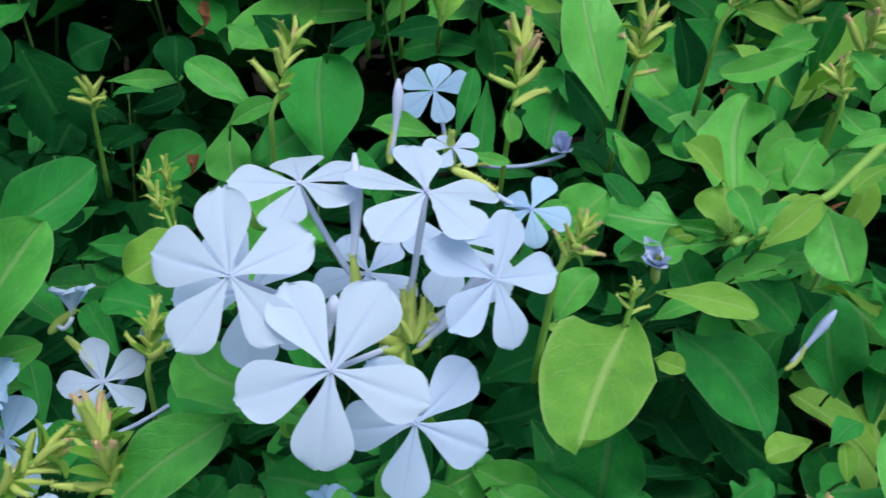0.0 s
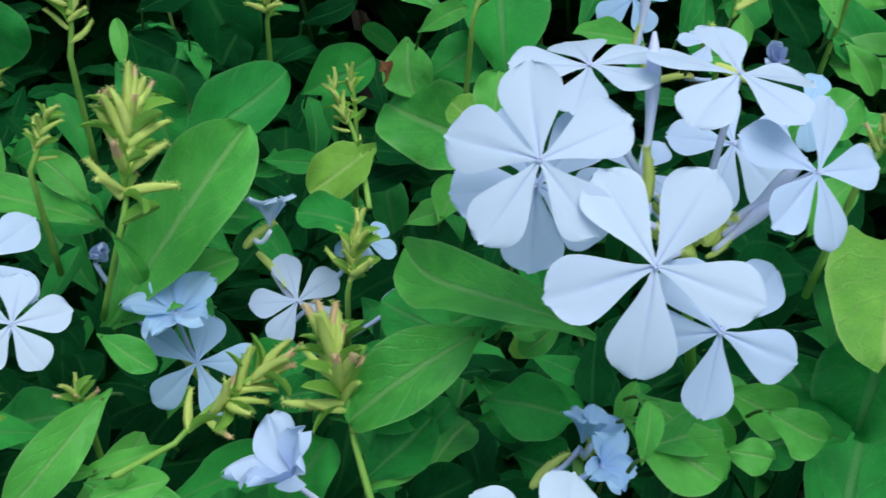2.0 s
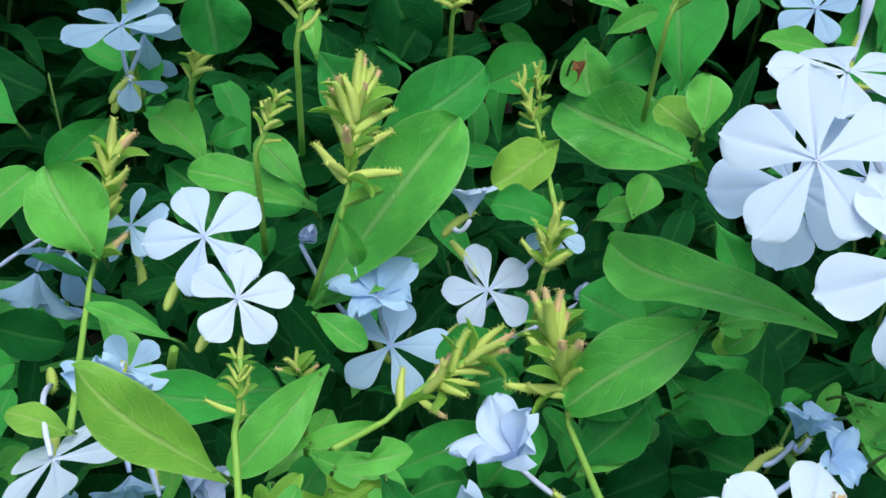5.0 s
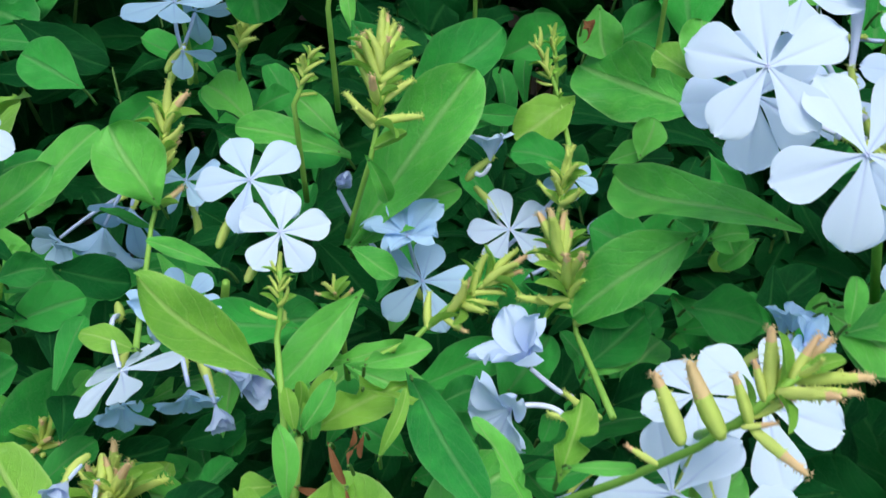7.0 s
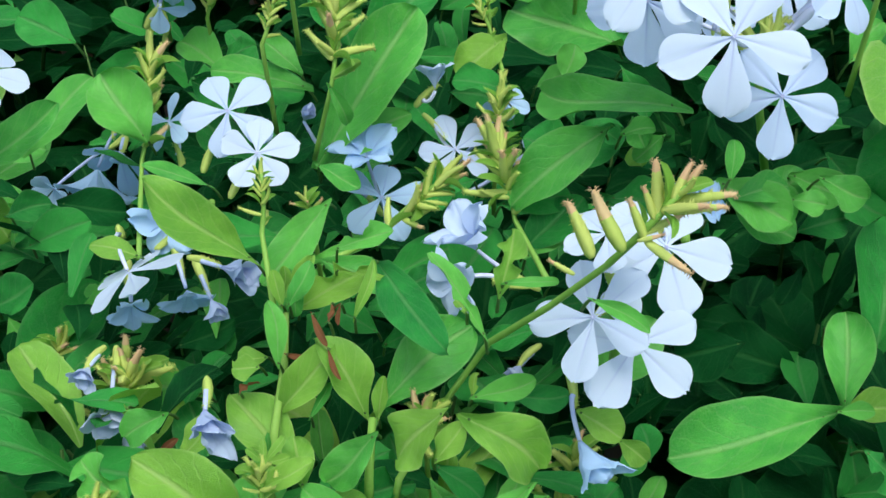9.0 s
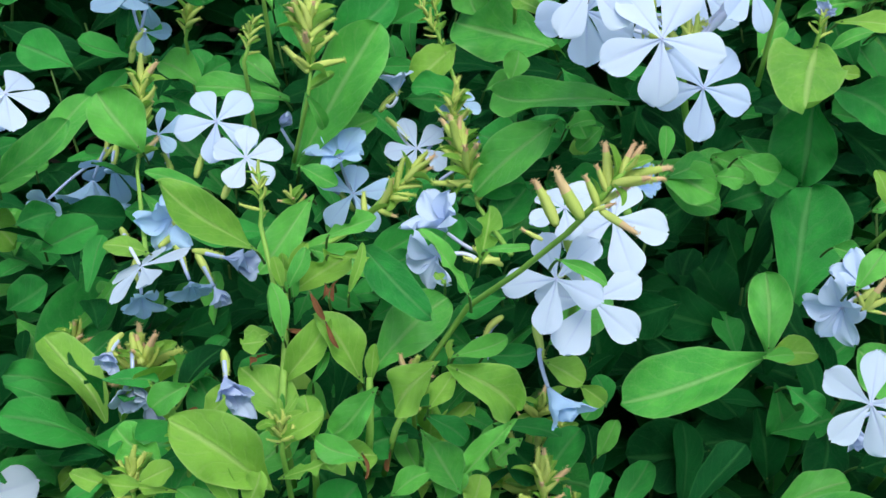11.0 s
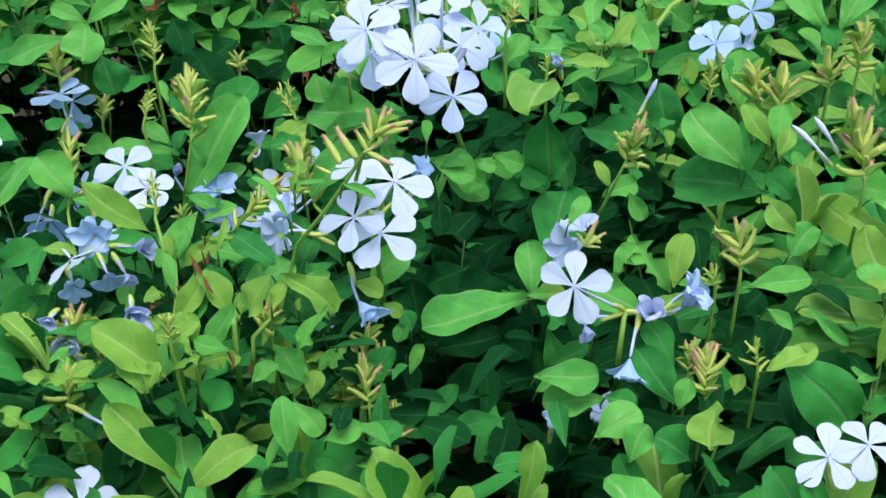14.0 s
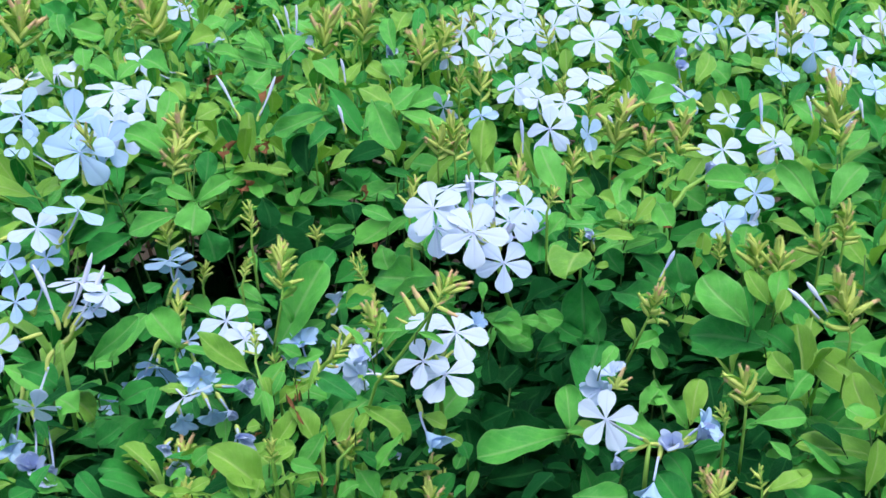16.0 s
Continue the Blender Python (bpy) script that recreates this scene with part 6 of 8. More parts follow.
sprig((0.1008, 0.3196, 0.9258), (0.1226, 0.3142, 0.9215), 0.0099, "young", 2023, (-0.02, -0.68, 0.74))
sprig((0.0810, 0.2822, 0.9108), (0.0824, 0.2753, 0.9028), 0.0079, "deep", 2024, (-0.18, -0.76, 0.62))
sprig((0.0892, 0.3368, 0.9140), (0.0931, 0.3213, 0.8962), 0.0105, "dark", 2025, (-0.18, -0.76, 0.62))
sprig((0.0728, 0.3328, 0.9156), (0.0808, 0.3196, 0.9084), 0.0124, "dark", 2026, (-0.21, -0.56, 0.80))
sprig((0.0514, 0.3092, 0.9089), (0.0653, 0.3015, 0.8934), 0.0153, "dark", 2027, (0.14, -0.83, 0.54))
sprig((0.0326, 0.2872, 0.9122), (0.0478, 0.2918, 0.9190), 0.0079, "deep", 2028, (-0.17, -0.60, 0.78))
sprig((0.0161, 0.2565, 0.9209), (0.0202, 0.2679, 0.9348), 0.0052, "deep", 2029, (-0.15, -0.74, 0.65))
sprig((0.0248, 0.2741, 0.9271), (0.0232, 0.2604, 0.9107), 0.0063, "deep", 2030, (-0.13, -0.75, 0.64))
sprig((0.0179, 0.2460, 0.9241), (0.0286, 0.2442, 0.9231), 0.0032, "mid", 2031, (-0.02, -0.58, 0.81))
sprig((0.0377, 0.2226, 0.9170), (0.0489, 0.2271, 0.9280), 0.0117, "mid", 2032, (-0.39, -0.65, 0.66))
sprig((0.0282, 0.2089, 0.9278), (0.0375, 0.2139, 0.9346), 0.0060, "mid", 2033, (-0.24, -0.59, 0.77))
sprig((0.0357, 0.2005, 0.9109), (0.0448, 0.2076, 0.9201), 0.0088, "mid", 2034, (-0.28, -0.60, 0.75))
sprig((0.0774, 0.2409, 0.8726), (0.0889, 0.1986, 0.8825), 0.0198, "deep", 2035, (-0.44, 0.09, 0.89))
sprig((0.0773, 0.2343, 0.8616), (0.1108, 0.2117, 0.8458), 0.0200, "dark", 2036, (-0.02, -0.59, 0.80))
sprig((0.0463, 0.1762, 0.9126), (0.0439, 0.1699, 0.8832), 0.0205, "deep", 2037, (-0.36, -0.91, 0.23), form=0.5)
sprig((0.0277, 0.1779, 0.8912), (0.0439, 0.1696, 0.8829), 0.0118, "deep", 2038, (0.12, -0.57, 0.81), bite=0.25)
sprig((0.0635, 0.2025, 0.8461), (0.0855, 0.2037, 0.8495), 0.0150, "dark", 2039, (-0.12, -0.40, 0.91))
sprig((0.0773, 0.1808, 0.8682), (0.0893, 0.1863, 0.8758), 0.0103, "deep", 2040, (-0.33, -0.44, 0.84), bite=0.3)
sprig((0.0921, 0.1780, 0.8973), (0.0821, 0.1761, 0.8941), 0.0075, "young", 2041, (-0.20, -0.40, 0.89))
sprig((0.0212, 0.2030, 0.8892), (0.0404, 0.2072, 0.8959), 0.0148, "dark", 2042, (-0.19, -0.49, 0.85))
sprig((0.0239, 0.2132, 0.8628), (0.0389, 0.2129, 0.8716), 0.0167, "dark", 2043, (-0.45, -0.47, 0.75))
sprig((0.0090, 0.1756, 0.8867), (0.0184, 0.1696, 0.8806), 0.0096, "deep", 2044, (0.15, -0.59, 0.80))
sprig((0.0226, 0.1825, 0.8652), (0.0303, 0.1891, 0.8737), 0.0123, "dark", 2045, (-0.31, -0.60, 0.74))
sprig((-0.0032, 0.1715, 0.8807), (0.0011, 0.1787, 0.8897), 0.0046, "mid", 2046, (-0.21, -0.71, 0.67))
sprig((-0.0142, 0.1872, 0.8983), (-0.0228, 0.1831, 0.8927), 0.0062, "mid", 2047, (-0.24, -0.58, 0.78))
sprig((-0.0327, 0.1962, 0.8607), (-0.0141, 0.1995, 0.8663), 0.0127, "dark", 2048, (-0.18, -0.47, 0.87))
sprig((-0.0294, 0.1879, 0.8667), (-0.0063, 0.1897, 0.8709), 0.0108, "deep", 2049, (-0.13, -0.43, 0.89))
sprig((-0.0436, 0.1724, 0.8780), (-0.0366, 0.1776, 0.8848), 0.0075, "deep", 2050, (-0.22, -0.65, 0.73))
sprig((-0.0340, 0.1992, 0.8795), (-0.0506, 0.2061, 0.8862), 0.0145, "deep", 2051, (0.13, -0.50, 0.86))
sprig((-0.0536, 0.2301, 0.8833), (-0.0712, 0.2347, 0.8870), 0.0110, "deep", 2052, (0.06, -0.49, 0.87))
sprig((-0.0886, 0.2787, 0.8599), (-0.0719, 0.2802, 0.8633), 0.0064, "deep", 2053, (-0.12, -0.55, 0.82))
sprig((-0.0356, 0.2877, 0.9065), (-0.0553, 0.2981, 0.9169), 0.0097, "mid", 2054, (0.09, -0.62, 0.78))
sprig((-0.0439, 0.2838, 0.9041), (-0.0315, 0.2851, 0.9115), 0.0063, "mid", 2055, (-0.32, -0.67, 0.67))
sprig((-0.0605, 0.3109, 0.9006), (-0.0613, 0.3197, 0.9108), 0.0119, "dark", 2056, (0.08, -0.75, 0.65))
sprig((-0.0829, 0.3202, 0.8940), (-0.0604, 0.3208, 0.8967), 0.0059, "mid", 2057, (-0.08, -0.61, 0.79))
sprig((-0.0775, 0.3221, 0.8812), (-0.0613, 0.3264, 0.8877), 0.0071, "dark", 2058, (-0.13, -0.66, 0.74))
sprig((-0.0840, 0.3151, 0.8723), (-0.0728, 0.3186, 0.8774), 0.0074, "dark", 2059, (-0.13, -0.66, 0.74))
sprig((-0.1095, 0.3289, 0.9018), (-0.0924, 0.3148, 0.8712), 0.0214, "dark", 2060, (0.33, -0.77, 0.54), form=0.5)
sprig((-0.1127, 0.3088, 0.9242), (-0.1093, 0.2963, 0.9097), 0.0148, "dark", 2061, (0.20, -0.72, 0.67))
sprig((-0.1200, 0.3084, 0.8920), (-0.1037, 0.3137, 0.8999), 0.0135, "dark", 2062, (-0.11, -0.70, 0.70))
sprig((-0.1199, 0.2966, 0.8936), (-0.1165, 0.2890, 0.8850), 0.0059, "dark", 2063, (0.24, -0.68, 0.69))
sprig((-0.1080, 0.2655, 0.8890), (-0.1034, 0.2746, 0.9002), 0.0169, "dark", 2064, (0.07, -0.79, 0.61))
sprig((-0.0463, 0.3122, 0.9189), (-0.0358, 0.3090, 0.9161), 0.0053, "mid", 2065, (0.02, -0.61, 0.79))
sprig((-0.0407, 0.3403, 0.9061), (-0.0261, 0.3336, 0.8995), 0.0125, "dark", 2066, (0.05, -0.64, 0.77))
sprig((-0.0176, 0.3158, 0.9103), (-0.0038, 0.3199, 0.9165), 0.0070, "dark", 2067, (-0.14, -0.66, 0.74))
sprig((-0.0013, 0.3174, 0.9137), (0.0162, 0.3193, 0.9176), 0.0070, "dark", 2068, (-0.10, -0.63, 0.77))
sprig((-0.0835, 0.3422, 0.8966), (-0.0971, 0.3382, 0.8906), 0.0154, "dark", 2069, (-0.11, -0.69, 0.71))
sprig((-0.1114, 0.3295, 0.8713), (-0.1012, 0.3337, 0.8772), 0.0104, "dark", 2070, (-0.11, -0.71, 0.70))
sprig((-0.0249, 0.2083, 0.9067), (-0.0171, 0.1984, 0.8957), 0.0075, "deep", 2071, (0.13, -0.69, 0.71))
sprig((-0.1125, 0.2085, 0.8718), (-0.0814, 0.2310, 0.9127), 0.0215, "mid", 2072, (-0.23, -0.77, 0.60), form=0.66, bend=0.1)
sprig((-0.1013, 0.2435, 0.8929), (-0.0751, 0.2577, 0.9096), 0.0160, "deep", 2073, (-0.12, -0.65, 0.75), form=0.6)
sprig((-0.1124, 0.2103, 0.8694), (-0.0853, 0.2186, 0.8856), 0.0115, "mid", 2074, (-0.26, -0.61, 0.75))
sprig((-0.1120, 0.2179, 0.8941), (-0.1432, 0.2259, 0.8973), 0.0099, "mid", 2075, (-0.04, -0.49, 0.87))
sprig((-0.1436, 0.2513, 0.8776), (-0.1606, 0.2668, 0.8821), 0.0127, "mid", 2076, (-0.07, -0.35, 0.93))
sprig((-0.1461, 0.2627, 0.8751), (-0.1362, 0.2662, 0.8794), 0.0091, "deep", 2077, (-0.10, -0.64, 0.76))
sprig((-0.1150, 0.2207, 0.8971), (-0.1270, 0.2281, 0.9047), 0.0084, "mid", 2078, (0.16, -0.57, 0.80))
sprig((-0.1055, 0.1994, 0.9082), (-0.0996, 0.1978, 0.8948), 0.0047, "mid", 2079, (0.48, -0.82, 0.31))
sprig((-0.0535, 0.2692, 0.8785), (-0.0704, 0.2577, 0.8726), 0.0142, "young", 2080, (0.03, -0.49, 0.87), form=0.5)
sprig((-0.0147, 0.2660, 0.8765), (-0.0548, 0.2958, 0.8750), 0.0225, "mid", 2081, (-0.33, -0.40, 0.85), form=0.5, wave=0.09)
sprig((-0.0460, 0.3100, 0.8864), (-0.0436, 0.2947, 0.8771), 0.0146, "mid", 2082, (-0.08, -0.53, 0.85), form=0.68)
sprig((-0.0276, 0.2224, 0.9172), (-0.0373, 0.2327, 0.9208), 0.0091, "young", 2083, (-0.20, -0.48, 0.85))
sprig((-0.0292, 0.2192, 0.9211), (-0.0280, 0.2281, 0.9309), 0.0096, "mid", 2084, (-0.16, -0.72, 0.67))
sprig((-0.0166, 0.1505, 0.9323), (-0.0509, 0.2080, 0.9035), 0.0142, "mid", 2085, (-0.60, 0.04, 0.80), bend=0.1, form=0.5)
sprig((-0.0315, 0.1698, 0.9142), (-0.0583, 0.1620, 0.8958), 0.0150, "mid", 2086, (-0.36, -0.55, 0.75), bend=0.1, form=0.52)
sprig((-0.0443, 0.2053, 0.8725), (-0.0225, 0.2072, 0.8858), 0.0139, "deep", 2087, (-0.41, -0.53, 0.75))
sprig((-0.0383, 0.2295, 0.8875), (-0.0344, 0.2368, 0.8956), 0.0091, "mid", 2088, (-0.18, -0.69, 0.70))
sprig((-0.0468, 0.2366, 0.8801), (-0.0350, 0.2329, 0.8914), 0.0062, "mid", 2089, (-0.68, -0.49, 0.55))
sprig((-0.0645, 0.2026, 0.8717), (-0.0822, 0.1963, 0.8716), 0.0120, "deep", 2090, (0.14, -0.41, 0.90))
sprig((-0.0512, 0.2103, 0.8659), (-0.0430, 0.2145, 0.8708), 0.0099, "deep", 2091, (-0.21, -0.54, 0.81))
sprig((-0.0295, 0.1808, 0.8818), (-0.0118, 0.1766, 0.8824), 0.0140, "deep", 2092, (-0.13, -0.44, 0.89), form=0.5)
sprig((-0.0298, 0.1988, 0.8689), (-0.0177, 0.1891, 0.8587), 0.0123, "deep", 2093, (0.10, -0.66, 0.75))
sprig((-0.0019, 0.1694, 0.8972), (0.0167, 0.1582, 0.8856), 0.0128, "mid", 2094, (0.08, -0.65, 0.76))
sprig((-0.0280, 0.1777, 0.9052), (-0.0189, 0.1789, 0.9070), 0.0058, "mid", 2095, (-0.11, -0.46, 0.88))
sprig((-0.0235, 0.1890, 0.9030), (-0.0202, 0.1831, 0.8967), 0.0072, "mid", 2096, (-0.03, -0.74, 0.67))
sprig((-0.0315, 0.2040, 0.8894), (-0.0245, 0.2008, 0.8861), 0.0062, "deep", 2097, (0.09, -0.60, 0.79))
sprig((-0.1188, 0.1775, 0.8717), (-0.1451, 0.1735, 0.8797), 0.0116, "deep", 2098, (0.32, -0.40, 0.86))
sprig((-0.0932, 0.1725, 0.8747), (-0.1093, 0.1674, 0.8729), 0.0052, "mid", 2099, (0.03, -0.42, 0.91))
sprig((-0.1067, 0.1672, 0.8727), (-0.1169, 0.1660, 0.8740), 0.0043, "mid", 2100, (0.16, -0.40, 0.90))
sprig((-0.1104, 0.1928, 0.8859), (-0.0978, 0.1868, 0.8827), 0.0070, "mid", 2101, (0.01, -0.44, 0.90))
sprig((-0.1356, 0.1771, 0.8900), (-0.1543, 0.1783, 0.8979), 0.0043, "mid", 2102, (0.32, -0.46, 0.82))
sprig((-0.1712, 0.2668, 0.8787), (-0.1879, 0.2568, 0.8669), 0.0115, "deep", 2103, (-0.06, -0.71, 0.70))
sprig((-0.1572, 0.2588, 0.8704), (-0.1466, 0.2547, 0.8663), 0.0109, "deep", 2104, (0.13, -0.51, 0.85))
sprig((-0.1199, 0.2865, 0.8875), (-0.1232, 0.2963, 0.8981), 0.0048, "mid", 2105, (0.12, -0.71, 0.69))
sprig((-0.1234, 0.3102, 0.8836), (-0.1102, 0.3061, 0.8797), 0.0109, "dark", 2106, (0.06, -0.59, 0.81))
sprig((-0.0919, 0.3217, 0.8826), (-0.0983, 0.3127, 0.8724), 0.0145, "dark", 2107, (-0.06, -0.73, 0.68))
sprig((-0.0179, 0.3005, 0.8770), (-0.0190, 0.3242, 0.9031), 0.0248, "deep", 2108, (-0.12, -0.74, 0.67))
sprig((-0.0405, 0.3102, 0.8720), (-0.0247, 0.3179, 0.8811), 0.0161, "deep", 2109, (-0.15, -0.61, 0.78))
sprig((-0.1170, 0.2672, 0.9035), (-0.1028, 0.2566, 0.8850), 0.0167, "deep", 2110, (0.26, -0.74, 0.62), form=0.5)
sprig((-0.0935, 0.3230, 0.8691), (-0.0765, 0.3250, 0.8720), 0.0074, "dark", 2111, (-0.06, -0.60, 0.80))
sprig((-0.0762, 0.3154, 0.8615), (-0.0555, 0.3232, 0.8708), 0.0161, "deep", 2112, (-0.12, -0.62, 0.78))
sprig((-0.0731, 0.2785, 0.8507), (-0.0562, 0.2767, 0.8494), 0.0119, "deep", 2113, (0.01, -0.53, 0.85))
sprig((-0.0850, 0.2789, 0.8656), (-0.0684, 0.2782, 0.8655), 0.0069, "deep", 2114, (-0.02, -0.54, 0.84))
sprig((-0.1731, 0.2710, 0.8831), (-0.1605, 0.2776, 0.8909), 0.0094, "deep", 2115, (-0.06, -0.71, 0.70))
sprig((-0.0944, 0.1662, 0.8633), (-0.0702, 0.1715, 0.8744), 0.0109, "deep", 2116, (-0.28, -0.49, 0.83))
sprig((-0.1070, 0.1582, 0.8807), (-0.0868, 0.1525, 0.8752), 0.0100, "mid", 2117, (0.12, -0.42, 0.90))
sprig((-0.0709, 0.1620, 0.8685), (-0.0615, 0.1694, 0.8814), 0.0157, "deep", 2118, (-0.33, -0.69, 0.64), form=0.5)
sprig((-0.0539, 0.1581, 0.8827), (-0.0410, 0.1666, 0.8925), 0.0128, "deep", 2119, (-0.26, -0.54, 0.80))
sprig((-0.0464, 0.1659, 0.8618), (-0.0313, 0.1709, 0.8679), 0.0114, "dark", 2120, (-0.21, -0.43, 0.88))
sprig((-0.0210, 0.1869, 0.8561), (-0.0078, 0.1841, 0.8536), 0.0148, "deep", 2121, (0.07, -0.47, 0.88))
sprig((-0.1183, 0.1359, 0.8989), (-0.1418, 0.1372, 0.9247), 0.0119, "young", 2122, (0.58, -0.60, 0.56), bend=0.1)
sprig((-0.1048, 0.1789, 0.8848), (-0.1219, 0.1558, 0.8748), 0.0111, "mid", 2123, (0.11, -0.46, 0.88))
sprig((-0.1601, 0.2068, 0.8838), (-0.1719, 0.2156, 0.9022), 0.0183, "mid", 2124, (0.38, -0.71, 0.59), form=0.55)
sprig((-0.1960, 0.2029, 0.8818), (-0.1764, 0.2152, 0.9020), 0.0120, "mid", 2125, (-0.08, -0.82, 0.57))
sprig((-0.2115, 0.2161, 0.8750), (-0.1935, 0.2132, 0.8781), 0.0113, "mid", 2126, (-0.23, -0.50, 0.84))
sprig((-0.2164, 0.2739, 0.8956), (-0.1873, 0.2629, 0.8888), 0.0129, "dark", 2127, (0.01, -0.51, 0.86))
sprig((-0.2253, 0.2630, 0.8838), (-0.2010, 0.2598, 0.8861), 0.0092, "dark", 2128, (-0.15, -0.56, 0.82))
sprig((-0.0920, 0.1477, 0.8909), (-0.0771, 0.1089, 0.9034), 0.0108, "deep", 2129, (-0.27, 0.20, 0.94))
sprig((-0.1116, 0.1360, 0.8834), (-0.0915, 0.1466, 0.8897), 0.0108, "young", 2130, (0.00, -0.51, 0.86), bite=0.9)
sprig((-0.0911, 0.1115, 0.8739), (-0.0675, 0.1290, 0.8848), 0.0153, "mid", 2131, (-0.05, -0.48, 0.88))
sprig((-0.0923, 0.1098, 0.8721), (-0.1029, 0.1182, 0.8914), 0.0108, "young", 2132, (0.38, -0.75, 0.54))
sprig((-0.0904, 0.1096, 0.8717), (-0.0889, 0.1154, 0.8813), 0.0039, "young", 2133, (-0.04, -0.85, 0.52))
sprig((-0.1388, 0.1424, 0.8455), (-0.1650, 0.1464, 0.8518), 0.0124, "mid", 2134, (0.15, -0.41, 0.90))
sprig((-0.1125, 0.1269, 0.8929), (-0.1146, 0.1314, 0.9011), 0.0036, "young", 2135, (0.26, -0.82, 0.51))
sprig((-0.1115, 0.1270, 0.8929), (-0.1060, 0.1329, 0.9023), 0.0053, "mid", 2136, (-0.14, -0.80, 0.58))
sprig((-0.1171, 0.1249, 0.8788), (-0.1256, 0.1221, 0.8792), 0.0060, "young", 2137, (0.18, -0.41, 0.89), bite=0.4)
sprig((-0.1971, 0.1507, 0.8376), (-0.1696, 0.1682, 0.8632), 0.0197, "deep", 2138, (-0.13, -0.75, 0.65))
sprig((-0.1524, 0.1551, 0.8851), (-0.1657, 0.1577, 0.8890), 0.0072, "young", 2139, (0.16, -0.47, 0.87))
sprig((-0.1367, 0.1831, 0.8628), (-0.1172, 0.1880, 0.8672), 0.0142, "deep", 2140, (-0.05, -0.54, 0.84))
sprig((-0.1520, 0.1641, 0.8422), (-0.1351, 0.1699, 0.8477), 0.0098, "dark", 2141, (-0.09, -0.54, 0.84))
sprig((-0.1730, 0.1632, 0.8350), (-0.1542, 0.1639, 0.8422), 0.0099, "dark", 2142, (-0.29, -0.50, 0.81))
sprig((-0.0079, 0.1520, 0.9100), (0.0089, 0.1422, 0.9053), 0.0127, "mid", 2143, (-0.09, -0.55, 0.83))
sprig((-0.0012, 0.1721, 0.8339), (0.0241, 0.1636, 0.8301), 0.0188, "dark", 2144, (-0.03, -0.48, 0.88))
sprig((-0.1879, 0.1984, 0.8685), (-0.1679, 0.1974, 0.8660), 0.0123, "dark", 2145, (0.08, -0.49, 0.87))
sprig((-0.2051, 0.1993, 0.8630), (-0.1912, 0.2020, 0.8653), 0.0093, "deep", 2146, (-0.02, -0.56, 0.83))
sprig((-0.1364, 0.2358, 0.8849), (-0.1171, 0.2347, 0.8824), 0.0128, "deep", 2147, (0.08, -0.56, 0.82))
sprig((-0.0605, 0.1662, 0.8917), (-0.0405, 0.1681, 0.8926), 0.0093, "deep", 2148, (0.01, -0.51, 0.86))
sprig((-0.0534, 0.1569, 0.8807), (-0.0430, 0.1645, 0.8886), 0.0093, "mid", 2149, (-0.17, -0.59, 0.79))
sprig((-0.0755, 0.1870, 0.8708), (-0.0638, 0.1895, 0.8730), 0.0088, "deep", 2150, (-0.04, -0.52, 0.85))
sprig((-0.0915, 0.1434, 0.8679), (-0.1024, 0.1473, 0.8729), 0.0080, "deep", 2151, (0.21, -0.51, 0.83))
sprig((0.0261, 0.1262, 0.8541), (-0.0202, 0.1080, 0.8597), 0.0191, "mid", 2152, (0.24, -0.32, 0.92), bend=0.1)
sprig((0.0282, 0.1277, 0.8530), (0.0302, 0.1474, 0.8698), 0.0134, "mid", 2153, (-0.20, -0.62, 0.75))
sprig((0.0265, 0.1276, 0.8526), (0.0430, 0.1274, 0.8539), 0.0093, "young", 2154, (-0.07, -0.45, 0.89))
sprig((0.0401, 0.1456, 0.8517), (0.0574, 0.1859, 0.8738), 0.0255, "deep", 2155, (-0.18, -0.41, 0.89), form=0.6)
sprig((0.0383, 0.1065, 0.8983), (0.0465, 0.1131, 0.9066), 0.0073, "mid", 2156, (-0.33, -0.55, 0.76))
sprig((0.0001, 0.1643, 0.9007), (0.0145, 0.1559, 0.8922), 0.0132, "mid", 2157, (0.05, -0.67, 0.74))
sprig((0.0161, 0.1720, 0.8957), (0.0307, 0.1680, 0.8922), 0.0111, "mid", 2158, (0.02, -0.60, 0.80))
sprig((0.0210, 0.1698, 0.8782), (0.0350, 0.1714, 0.8812), 0.0114, "deep", 2159, (-0.12, -0.51, 0.85))
sprig((0.0328, 0.1949, 0.8853), (0.0456, 0.1783, 0.8748), 0.0136, "deep", 2160, (-0.14, -0.60, 0.79))
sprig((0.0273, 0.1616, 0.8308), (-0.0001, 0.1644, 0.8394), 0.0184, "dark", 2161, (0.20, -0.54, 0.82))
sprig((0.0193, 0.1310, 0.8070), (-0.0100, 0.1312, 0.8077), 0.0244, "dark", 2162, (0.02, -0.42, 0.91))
sprig((-0.0708, 0.0790, 0.9093), (-0.0521, 0.0798, 0.8904), 0.0137, "young", 2163, (0.59, -0.58, 0.56))
sprig((-0.0733, 0.0797, 0.9099), (-0.0861, 0.0803, 0.8942), 0.0122, "young", 2164, (-0.62, -0.61, 0.48))
sprig((-0.0763, 0.0752, 0.8984), (-0.0705, 0.0791, 0.9064), 0.0058, "young", 2165, (-0.33, -0.73, 0.59))
sprig((-0.0560, 0.0688, 0.9003), (-0.0688, 0.0643, 0.8863), 0.0074, "mid", 2166, (-0.45, -0.64, 0.62), bite=0.5)
sprig((-0.0766, 0.0880, 0.8825), (-0.0662, 0.0826, 0.8771), 0.0068, "deep", 2167, (0.15, -0.53, 0.83))
sprig((-0.0883, 0.0866, 0.8952), (-0.1005, 0.0830, 0.8823), 0.0092, "mid", 2168, (-0.43, -0.68, 0.59))
